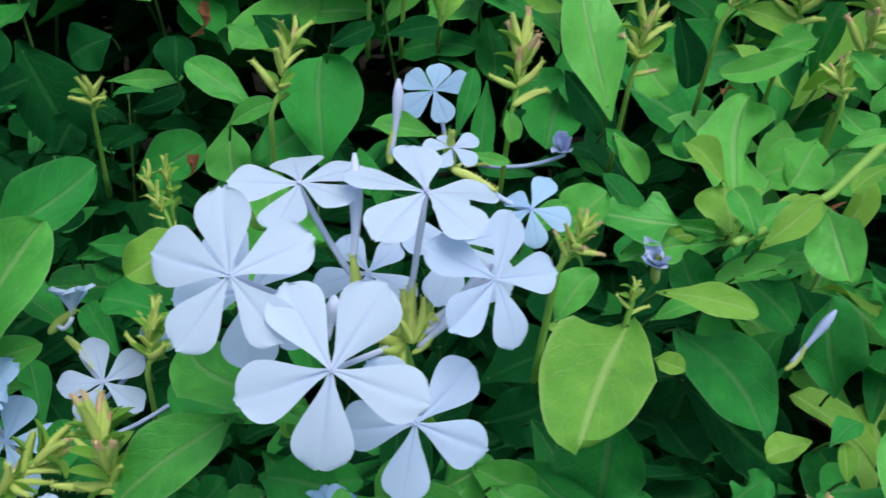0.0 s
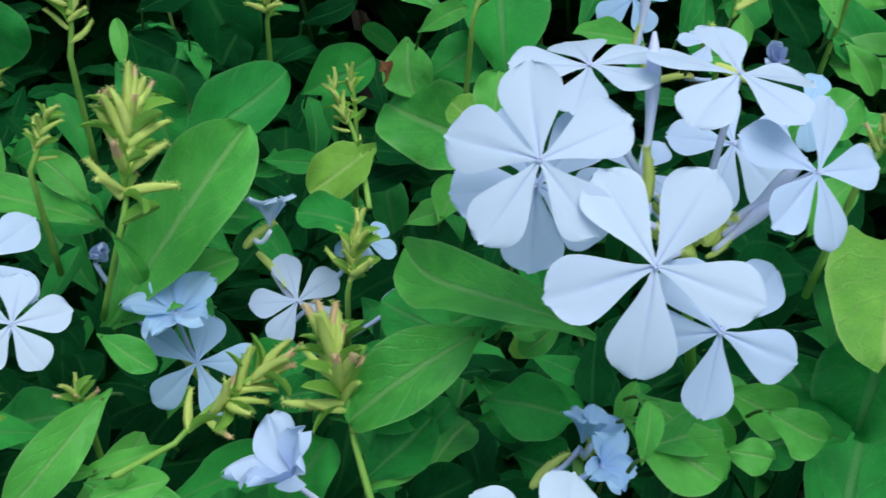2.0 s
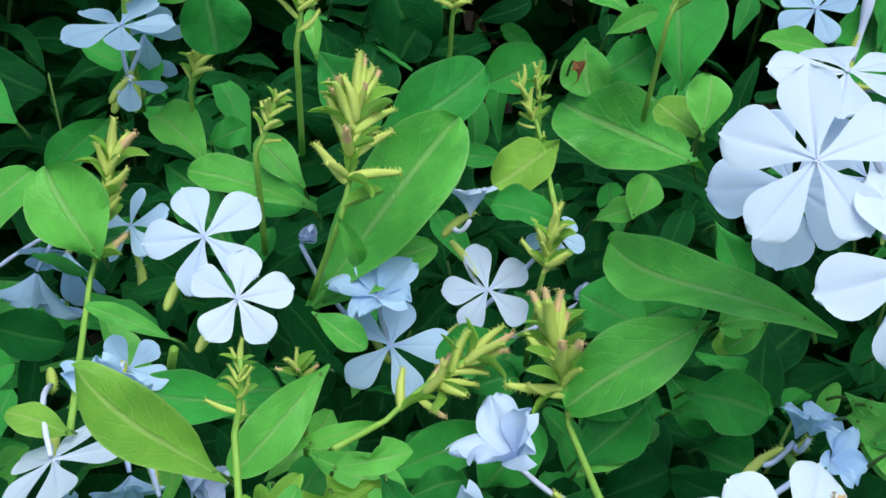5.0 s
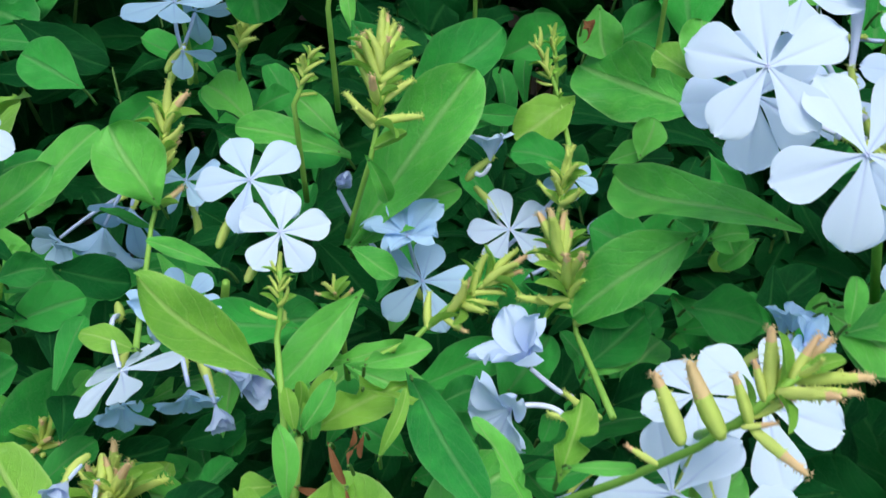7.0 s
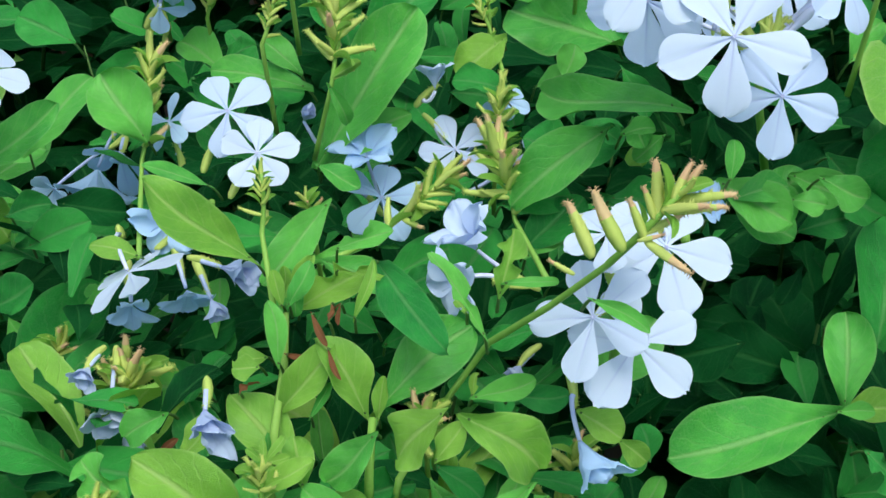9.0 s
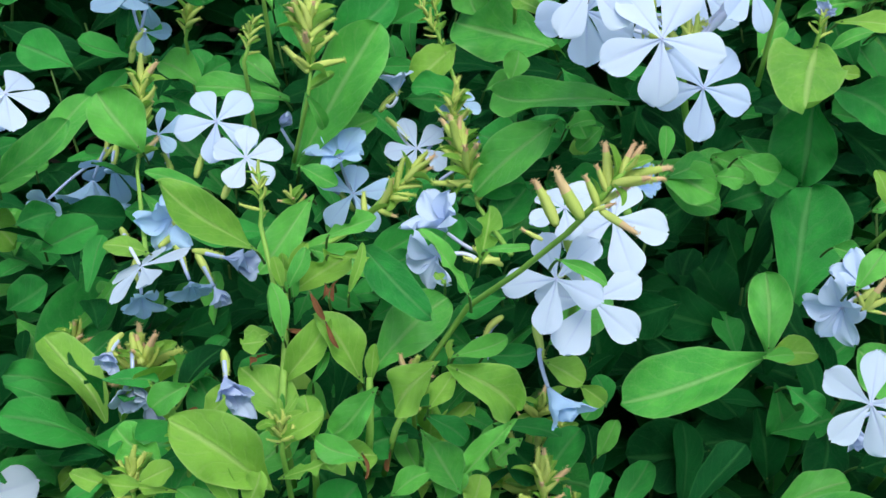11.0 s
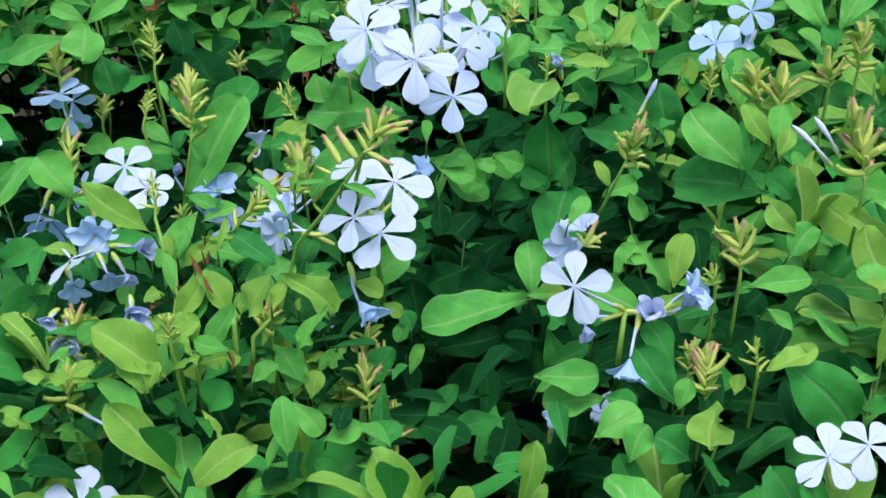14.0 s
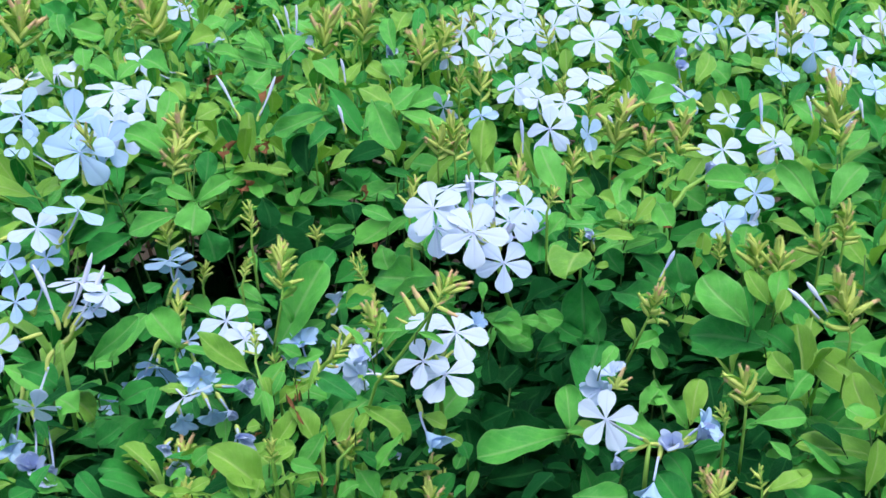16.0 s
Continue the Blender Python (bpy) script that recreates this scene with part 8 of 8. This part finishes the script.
sprig((-0.1052, 0.1222, 0.8967), (-0.1015, 0.1166, 0.8906), 0.0018, "dry", 2316, (0.16, -0.68, 0.71))
sprig((-0.1015, 0.1166, 0.8906), (-0.0983, 0.1101, 0.8863), 0.0014, "dry", 2317, (0.06, -0.52, 0.85))
sprig((-0.0986, 0.1267, 0.8948), (-0.0993, 0.1233, 0.8908), 0.0012, "dry", 2318, (-0.01, -0.76, 0.65))
sprig((-0.0859, 0.0894, 0.8680), (-0.0876, 0.0856, 0.8634), 0.0014, "dry", 2319, (-0.10, -0.74, 0.66))
sprig((-0.1126, 0.1210, 0.8840), (-0.1039, 0.1184, 0.8817), 0.0025, "dry", 2320, (0.08, -0.49, 0.87))
sprig((-0.1015, 0.1394, 0.8940), (-0.0868, 0.1349, 0.8947), 0.0019, "young", 2321, (-0.18, -0.46, 0.87), bite=0.6)
sprig((-0.0950, 0.1163, 0.8984), (-0.0894, 0.1232, 0.9100), 0.0030, "young", 2322, (-0.17, -0.81, 0.56), bend=0.5)
sprig((-0.1008, 0.1386, 0.9009), (-0.0869, 0.1392, 0.9073), 0.0066, "mid", 2323, (-0.32, -0.58, 0.75), bite=0.4)
sprig((-0.1149, 0.1110, 0.8722), (-0.1015, 0.1165, 0.8905), 0.0093, "young", 2324, (-0.37, -0.78, 0.51))
sprig((-0.1066, 0.1088, 0.8735), (-0.1013, 0.1145, 0.8804), 0.0025, "mid", 2325, (-0.15, -0.71, 0.69))
sprig((-0.1497, 0.1101, 0.8790), (-0.1425, 0.1018, 0.8700), 0.0034, "young", 2326, (0.25, -0.60, 0.76), bite=0.7)
sprig((-0.1422, 0.1016, 0.8697), (-0.1372, 0.1041, 0.8731), 0.0021, "dry", 2327, (-0.18, -0.64, 0.75))
sprig((-0.1118, 0.1403, 0.8942), (-0.1103, 0.1323, 0.8850), 0.0048, "mid", 2328, (0.10, -0.74, 0.66))
sprig((-0.1175, 0.1296, 0.8783), (-0.1144, 0.1365, 0.8896), 0.0055, "mid", 2329, (-0.05, -0.85, 0.53))
sprig((-0.1130, 0.1341, 0.8869), (-0.1060, 0.1381, 0.8998), 0.0054, "young", 2330, (-0.29, -0.86, 0.43))
sprig((-0.1135, 0.1357, 0.8887), (-0.1128, 0.1366, 0.8975), 0.0032, "young", 2331, (0.00, -0.99, 0.10))
sprig((-0.1878, 0.1574, 0.8464), (-0.1641, 0.1599, 0.8742), 0.0042, "mid", 2332, (-0.45, -0.77, 0.45), bend=0.05)
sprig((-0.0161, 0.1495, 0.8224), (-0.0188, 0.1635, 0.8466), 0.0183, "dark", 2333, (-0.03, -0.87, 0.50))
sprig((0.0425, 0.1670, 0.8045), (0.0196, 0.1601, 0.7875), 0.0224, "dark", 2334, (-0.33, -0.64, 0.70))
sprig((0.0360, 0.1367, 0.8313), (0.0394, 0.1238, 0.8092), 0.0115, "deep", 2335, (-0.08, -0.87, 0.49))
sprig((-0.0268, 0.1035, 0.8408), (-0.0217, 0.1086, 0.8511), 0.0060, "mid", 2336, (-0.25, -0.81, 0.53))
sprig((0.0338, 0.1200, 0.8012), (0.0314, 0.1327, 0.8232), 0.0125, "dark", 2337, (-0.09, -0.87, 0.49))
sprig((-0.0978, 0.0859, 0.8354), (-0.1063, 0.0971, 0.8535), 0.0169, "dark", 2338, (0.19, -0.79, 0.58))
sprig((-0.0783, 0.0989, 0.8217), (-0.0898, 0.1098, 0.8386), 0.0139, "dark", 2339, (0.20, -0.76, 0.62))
sprig((-0.1706, 0.1186, 0.8370), (-0.1900, 0.1262, 0.8462), 0.0162, "deep", 2340, (0.16, -0.57, 0.81))
sprig((-0.1044, 0.0600, 0.8700), (-0.0976, 0.0539, 0.8606), 0.0041, "young", 2341, (0.22, -0.74, 0.64), bite=0.8)
sprig((-0.1317, 0.0650, 0.8525), (-0.1142, 0.0665, 0.8589), 0.0054, "deep", 2342, (-0.23, -0.60, 0.77))
sprig((-0.0393, 0.1216, 0.8703), (-0.0234, 0.1284, 0.8857), 0.0139, "mid", 2343, (-0.28, -0.73, 0.62))

# more wilted and near flowers
shoot = thing("flower_cluster", (-0.1640, 0.1517, 0.8570), "wilted blue flowers hanging limp on their tubes", "flower cluster", "flower clusters of the hedge")
add_flower(shoot, (-0.1631, 0.1280, 0.8725), (-0.23, -0.96, 0.18), (0.11, -0.21, -0.97), 0.0106, (-0.1609, 0.1369, 0.8708), "wilt", open_=0.25, seed=2344)
add_flower(shoot, (-0.1568, 0.1211, 0.8681), (0.11, -0.99, -0.09), (-0.10, 0.08, -0.99), 0.0141, (-0.1587, 0.1384, 0.8696), "wilt", open_=0.25, seed=2345)
add_flower(shoot, (-0.1547, 0.1204, 0.8583), (0.18, -0.87, -0.45), (-0.34, 0.37, -0.86), 0.0085, (-0.1577, 0.1350, 0.8658), "wilt", open_=0.25, seed=2346)
add_flower(shoot, (-0.1567, 0.1511, 0.8723), (0.18, -0.98, -0.12), (-0.17, 0.09, -0.98), 0.0149, (-0.1595, 0.1660, 0.8741), "blue", open_=0.45, seed=2347)
add_flower(shoot, (-0.1429, 0.1563, 0.8718), (0.33, -0.85, -0.42), (-0.52, 0.20, -0.83), 0.0147, (-0.1477, 0.1684, 0.8778), "blue", open_=0.45, seed=2348)
add_flower(shoot, (-0.1343, 0.1470, 0.8771), (0.43, -0.84, -0.34), (-0.53, 0.08, -0.85), 0.0100, (-0.1398, 0.1579, 0.8816), "wilt", open_=0.25, seed=2349)

shoot = thing("flower_cluster", (-0.1381, 0.1507, 0.8888), "crumpled pale blue flower, browning at its tip", "flower cluster", "flower clusters of the hedge")
add_flower(shoot, (-0.1291, 0.1448, 0.8903), (0.86, -0.49, 0.13), (-0.17, -0.51, -0.84), 0.0127, (-0.1394, 0.1507, 0.8887), "wilt", open_=0.25, seed=2350)
add_flower(shoot, (-0.1470, 0.1773, 0.8805), (0.10, -0.62, 0.78), (0.03, -0.78, -0.63), 0.0155, (-0.1525, 0.1677, 0.8765), "blue", open_=0.70, seed=2351)

shoot = thing("flower_cluster", (-0.1292, 0.1120, 0.8829), "wilted blue flower hanging between the leaves", "flower cluster", "flower clusters of the hedge")
add_flower(shoot, (-0.1263, 0.0944, 0.8934), (0.12, -0.98, 0.14), (-0.07, -0.15, -0.99), 0.0133, (-0.1278, 0.1063, 0.8918), "wilt", open_=0.25, seed=2352)

shoot = thing("flower_cluster", (-0.1510, 0.0716, 0.8704), "limp pale lilac flower on a long bent tube", "flower cluster", "flower clusters of the hedge")
add_flower(shoot, (-0.1292, 0.0601, 0.8607), (0.80, -0.55, -0.25), (-0.49, -0.37, -0.79), 0.0177, (-0.1529, 0.0763, 0.8680), "wilt", open_=0.25, seed=2353)

shoot = thing("flower_cluster", (-0.1992, 0.1013, 0.8411), "near-white flowers at the hedge's near edge", "flower cluster", "flower clusters of the hedge")
add_flower(shoot, (-0.2033, 0.0992, 0.8468), (0.15, -0.56, 0.81), (0.16, 0.83, 0.54), 0.0330, (-0.2141, 0.1154, 0.8220), "white", open_=1.00, seed=2354)
add_flower(shoot, (-0.1496, 0.0465, 0.8467), (0.05, -0.57, 0.82), (0.20, 0.81, 0.55), 0.0243, (-0.1580, 0.0545, 0.8283), "white", open_=1.00, seed=2355)
add_flower(shoot, (-0.1968, 0.0738, 0.8339), (0.50, -0.24, 0.83), (0.31, -0.85, -0.43), 0.0192, (-0.2058, 0.0781, 0.8190), "blue", open_=0.50, seed=2356)

shoot = thing("flower_cluster", (0.2575, 0.3593, 0.9050), "spike of closed lilac buds over yellow-green calyces", "flower cluster", "flower clusters of the hedge")
add_bud(shoot, (0.2534, 0.3639, 0.9148), (0.2456, 0.3725, 0.9330), "lilac", seed=2357)
add_bud(shoot, (0.2555, 0.3647, 0.9171), (0.2503, 0.3709, 0.9406), "lilac", seed=2358)
add_bud(shoot, (0.2580, 0.3649, 0.9183), (0.2556, 0.3680, 0.9454), "lilac", seed=2359)
add_bud(shoot, (0.2610, 0.3639, 0.9167), (0.2676, 0.3726, 0.9385), "lilac", seed=2360)
add_bud(shoot, (0.2637, 0.3616, 0.9118), (0.2734, 0.3621, 0.9256), "lilac", seed=2361)
add_bud(shoot, (0.2621, 0.3605, 0.9089), (0.2671, 0.3554, 0.9187), "lilac", seed=2362)

shoot = thing("flower_cluster", (0.1243, 0.4016, 0.9050), "spike of closed lilac buds over yellow-green calyces", "flower cluster", "flower clusters of the hedge")
add_bud(shoot, (0.1242, 0.4051, 0.9130), (0.1239, 0.4115, 0.9279), "lilac", seed=2363)
add_bud(shoot, (0.1260, 0.4056, 0.9148), (0.1280, 0.4093, 0.9340), "lilac", seed=2364)
add_bud(shoot, (0.1276, 0.4058, 0.9155), (0.1318, 0.4059, 0.9373), "lilac", seed=2365)
add_bud(shoot, (0.1287, 0.4045, 0.9127), (0.1367, 0.4098, 0.9271), "lilac", seed=2366)
add_bud(shoot, (0.1223, 0.4043, 0.9108), (0.1177, 0.4055, 0.9227), "lilac", seed=2367)

# ---- the rest of the hedge: leafy shoots ----
def canopy(x, y):
    """Height of the hedge's top: nearly level, with soft swells and hollows."""
    return 0.893 + 0.016 * noise.noise(Vector((x * 7, y * 7, 3))) + 0.010 * noise.noise(Vector((x * 19, y * 19, 8)))


def leafy_shoot_into(put, height, leaves, r, big, shade):
    """Leaves in a spiral round an upright stem. put(place, length, width, kind, seed) adds one leaf."""
    for k in range(leaves):
        f = k / (leaves - 1)
        a = k * 2.4 + r.uniform(-0.4, 0.4)
        z = height * (0.15 + 0.85 * f)
        pitch = 0.15 + 0.95 * f * f + r.uniform(-0.35, 0.4)
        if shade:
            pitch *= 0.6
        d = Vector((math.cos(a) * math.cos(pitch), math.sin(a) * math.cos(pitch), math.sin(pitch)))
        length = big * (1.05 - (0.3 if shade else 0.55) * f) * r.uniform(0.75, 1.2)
        # Shade put into colour: these shoots take mostly the darkened leaf.
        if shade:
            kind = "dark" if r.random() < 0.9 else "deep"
        else:
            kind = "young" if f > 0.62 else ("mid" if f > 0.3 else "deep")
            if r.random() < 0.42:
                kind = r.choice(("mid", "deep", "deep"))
        side = Vector((-math.sin(a), math.cos(a), 0)) * r.uniform(-0.4, 0.4)
        put(aim((0, 0, z), d, Vector((0, 0, 1)) + side), length, length * r.uniform(0.34, 0.52), kind, r.randrange(1000))


SHOOTS = []
KINDS = [("shade", "hedge shoot with large green leaves coloured dark for shade"), ("mid", "leafy hedge shoot, its green leaves mostly darkened for shade"), ("top", "leafy green hedge shoot, young yellow-green leaves at the tip")]
for k in range(12):
    r = random.Random(300 + k)
    height = r.uniform(0.05, 0.085)
    sort, label = KINDS[k // 4]
    s = thing("leafy_shoot", (0, 0, 0), label, "shoot", "leafy shoots of the hedge")
    add_stem(s, curve_points((0, 0, -0.05), (r.uniform(-0.006, 0.006), r.uniform(-0.006, 0.006), height), None, 4), 0.0010, 0.0005, "dark")

    def put(m, length, width, kind, seed):
        b = bmesh.new()
        rr = random.Random(seed)
        # Lower shoots get mostly deep and dark kinds, shade put into colour.
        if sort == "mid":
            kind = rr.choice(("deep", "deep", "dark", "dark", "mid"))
        leaf_sheet(b, length, width, rr.uniform(0.05, 0.25), rr.uniform(0.0, 0.55), rr.uniform(0.03, 0.09), seed, rr.uniform(0.62, 0.76), 0.5 if rr.random() < 0.12 else 0.0, na=7, nb=4)
        part_of("leaf", finish(b, "leaf", LEAF[kind]), s, m=m)

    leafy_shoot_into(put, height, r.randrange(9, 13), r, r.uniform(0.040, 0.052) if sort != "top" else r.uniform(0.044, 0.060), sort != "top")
    SHOOTS.append(s)


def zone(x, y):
    """Which shoots stand where: hollows with leaves coloured for shade, the fuller near side, the brighter rest."""
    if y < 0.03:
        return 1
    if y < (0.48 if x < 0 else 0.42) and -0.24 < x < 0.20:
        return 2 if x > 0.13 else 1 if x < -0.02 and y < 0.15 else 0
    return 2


r = random.Random(11)
spots = []
tries = 0
while tries < 60000 and len(spots) < 262:
    tries += 1
    x, y = r.uniform(-0.32, 0.36), r.uniform(-0.07, 0.60)
    if abs(x) > 0.16 + 0.36 * (y + 0.40):
        continue
    gap = (0.041, 0.028, 0.036)[zone(x, y)]
    if all((x - a) ** 2 + (y - c) ** 2 > gap * gap for a, c in spots):
        spots.append((x, y))
used = set()
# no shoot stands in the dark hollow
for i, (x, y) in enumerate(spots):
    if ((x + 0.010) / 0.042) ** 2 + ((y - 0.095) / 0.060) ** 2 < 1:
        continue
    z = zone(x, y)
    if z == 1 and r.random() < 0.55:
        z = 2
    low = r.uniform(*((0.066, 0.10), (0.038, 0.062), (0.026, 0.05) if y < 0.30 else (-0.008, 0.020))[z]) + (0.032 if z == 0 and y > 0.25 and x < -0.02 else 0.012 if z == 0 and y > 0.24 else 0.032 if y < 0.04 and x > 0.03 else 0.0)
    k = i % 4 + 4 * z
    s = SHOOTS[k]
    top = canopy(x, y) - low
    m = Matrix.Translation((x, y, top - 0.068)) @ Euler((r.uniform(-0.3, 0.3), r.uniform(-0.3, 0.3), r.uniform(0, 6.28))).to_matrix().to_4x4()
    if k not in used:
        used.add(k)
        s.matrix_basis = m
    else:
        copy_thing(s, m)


# dense older leaves inside the hedge, coloured dark for shade, and its far top, past counting
def foliage(name, label, box, count, heights, size, tones, seed, cells=(5, 4)):
    """Many leaves in one mesh, spread over a box of the plan between two heights over (or, if negative, under) the top."""
    r = random.Random(seed)
    b = bmesh.new()
    x0, x1, y0, y1 = box
    for _ in range(count):
        x, y = r.uniform(x0, x1), r.uniform(y0, y1)
        z = canopy(x, y) + r.uniform(*heights)
        a, pitch = r.uniform(0, 6.28), r.uniform(-0.5, 0.8)
        d = Vector((math.cos(a) * math.cos(pitch), math.sin(a) * math.cos(pitch), math.sin(pitch)))
        length = size * r.uniform(0.6, 1.25)
        leaf_sheet(b, length, length * r.uniform(0.36, 0.52), r.uniform(0.05, 0.25), r.uniform(0, 0.5), 0.06, r.randrange(9999), r.uniform(0.62, 0.75), 0, *cells,
                   aim((x, y, z), d, Vector((r.uniform(-0.5, 0.5), r.uniform(-0.5, 0.5), 1))), r.choice(tones))
    return tagged(new(name, finish(b, name, [LEAF["dark"], LEAF["mid"], LEAF["young"], LEAF["deep"]])), label, "foliage", kind="stuff")


def shoot_field(name, label, box, count, low, high, seed):
    """Upright leafy shoots in one mesh, for the parts of the hedge that stay far off."""
    r = random.Random(seed)
    b = bmesh.new()
    x0, x1, y0, y1 = box
    for _ in range(count):
        x, y = r.uniform(x0, x1), r.uniform(y0, y1)
        if y < 0.56 and abs(x) < 0.14 + 0.36 * (y + 0.40):
            continue
        base = Matrix.Translation((x, y, canopy(x, y) + r.uniform(low, high) - 0.065)) @ Euler((r.uniform(-0.35, 0.35), r.uniform(-0.35, 0.35), r.uniform(0, 6.28))).to_matrix().to_4x4()

        def put(m, length, width, kind, seed):
            leaf_sheet(b, length * 1.12, width * 0.95, 0.15, 0.3, 0.06, seed, 0.68, 0, 6, 4, base @ m, ("dark", "mid", "young", "deep").index(kind))

        leafy_shoot_into(put, r.uniform(0.045, 0.075), 9, r, r.uniform(0.034, 0.054), False)
    return tagged(new(name, finish(b, name, [LEAF["dark"], LEAF["mid"], LEAF["young"], LEAF["deep"]])), label, "foliage", kind="stuff")


shoot_field("hedge_foliage", "fresh green shoots on the far part of the hedge top", (-0.62, 0.62, 0.30, 1.35), 1350, -0.040, 0.024, 22)
shoot_field("hedge_foliage", "fresh green shoots on the hedge top past the view", (-1.0, 1.0, 1.3, 2.1), 520, -0.02, 0.02, 25)
foliage("inner_foliage", "older leaves inside the hedge, coloured dark for deep shade", (-0.6, 0.6, -0.22, 0.8), 8500, (-0.30, -0.15), 0.048, (0,), 21)
# Darker tones between the shoots put the shade there into leaf colour.
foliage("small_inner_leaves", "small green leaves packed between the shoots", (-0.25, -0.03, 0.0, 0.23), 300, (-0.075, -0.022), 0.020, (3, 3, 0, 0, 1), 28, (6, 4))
foliage("small_inner_leaves", "small leaves packed between the shoots, coloured dark for shade", (-0.2, 0.16, 0.02, 0.42), 420, (-0.10, -0.045), 0.024, (3, 0, 0), 29, (6, 4))
foliage("inner_foliage", "older leaves under the far hedge top, mostly coloured dark for shade", (-1.0, 1.0, 0.6, 2.1), 5000, (-0.16, -0.04), 0.050, (0, 0, 1), 26, (4, 2))
for box, count, seed in (((-1.0, -0.4, -0.28, 1.4), 3600, 23), ((0.4, 1.0, -0.28, 1.4), 3600, 24), ((-0.5, 0.5, -0.28, -0.04), 1300, 27)):
    foliage("hedge_foliage", "dense green foliage at the edge of the hedge", box, count, (-0.12, -0.02), 0.042, (0, 1, 1), seed, (5, 2))
# Unseen flanks added down to the ground; they also keep side light out.
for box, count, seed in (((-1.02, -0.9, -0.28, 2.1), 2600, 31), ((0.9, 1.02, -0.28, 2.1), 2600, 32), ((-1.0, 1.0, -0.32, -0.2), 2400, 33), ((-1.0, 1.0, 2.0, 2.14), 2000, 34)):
    foliage("hedge_flank_foliage", "added unseen flank of dense dark green foliage down the hedge's side", box, count, (-0.88, -0.05), 0.055, (0, 0, 1), seed, (4, 2))

# woody stems inside the hedge
r = random.Random(5)
b = bmesh.new()
for _ in range(160):
    x, y = r.uniform(-0.8, 0.8), r.uniform(-0.1, 1.9)
    lean = Vector((r.uniform(-0.12, 0.12), r.uniform(-0.12, 0.12), 0.66))
    foot = Vector((x, y, -0.02))
    tube(b, curve_points(foot, foot + lean, Vector((r.uniform(-0.03, 0.03), r.uniform(-0.03, 0.03), 0)), 6), [0.006, 0.0055, 0.005, 0.004, 0.003, 0.0025, 0.002], 6)
tagged(new("woody_stems", finish(b, "woody_stems", STEM["wood"])), "thin brown woody stems inside the hedge", "stems", kind="stuff")

# spent spikes over the far hedge top
r = random.Random(77)
for i in range(44):
    y = r.uniform(0.36, 1.0)
    x = -0.08 + r.uniform(-1, 1) * 0.36 * (y + 0.40)
    z = canopy(x, y) + r.uniform(-0.005, 0.022)
    bud_spike((x, y, z), (x + r.uniform(-0.008, 0.008), y + r.uniform(-0.008, 0.008), z + r.uniform(0.026, 0.042)), r.uniform(0.0085, 0.0105), 11, True, 900 + 13 * i, stem_from=(x, y, z - 0.04), plump=0.86)
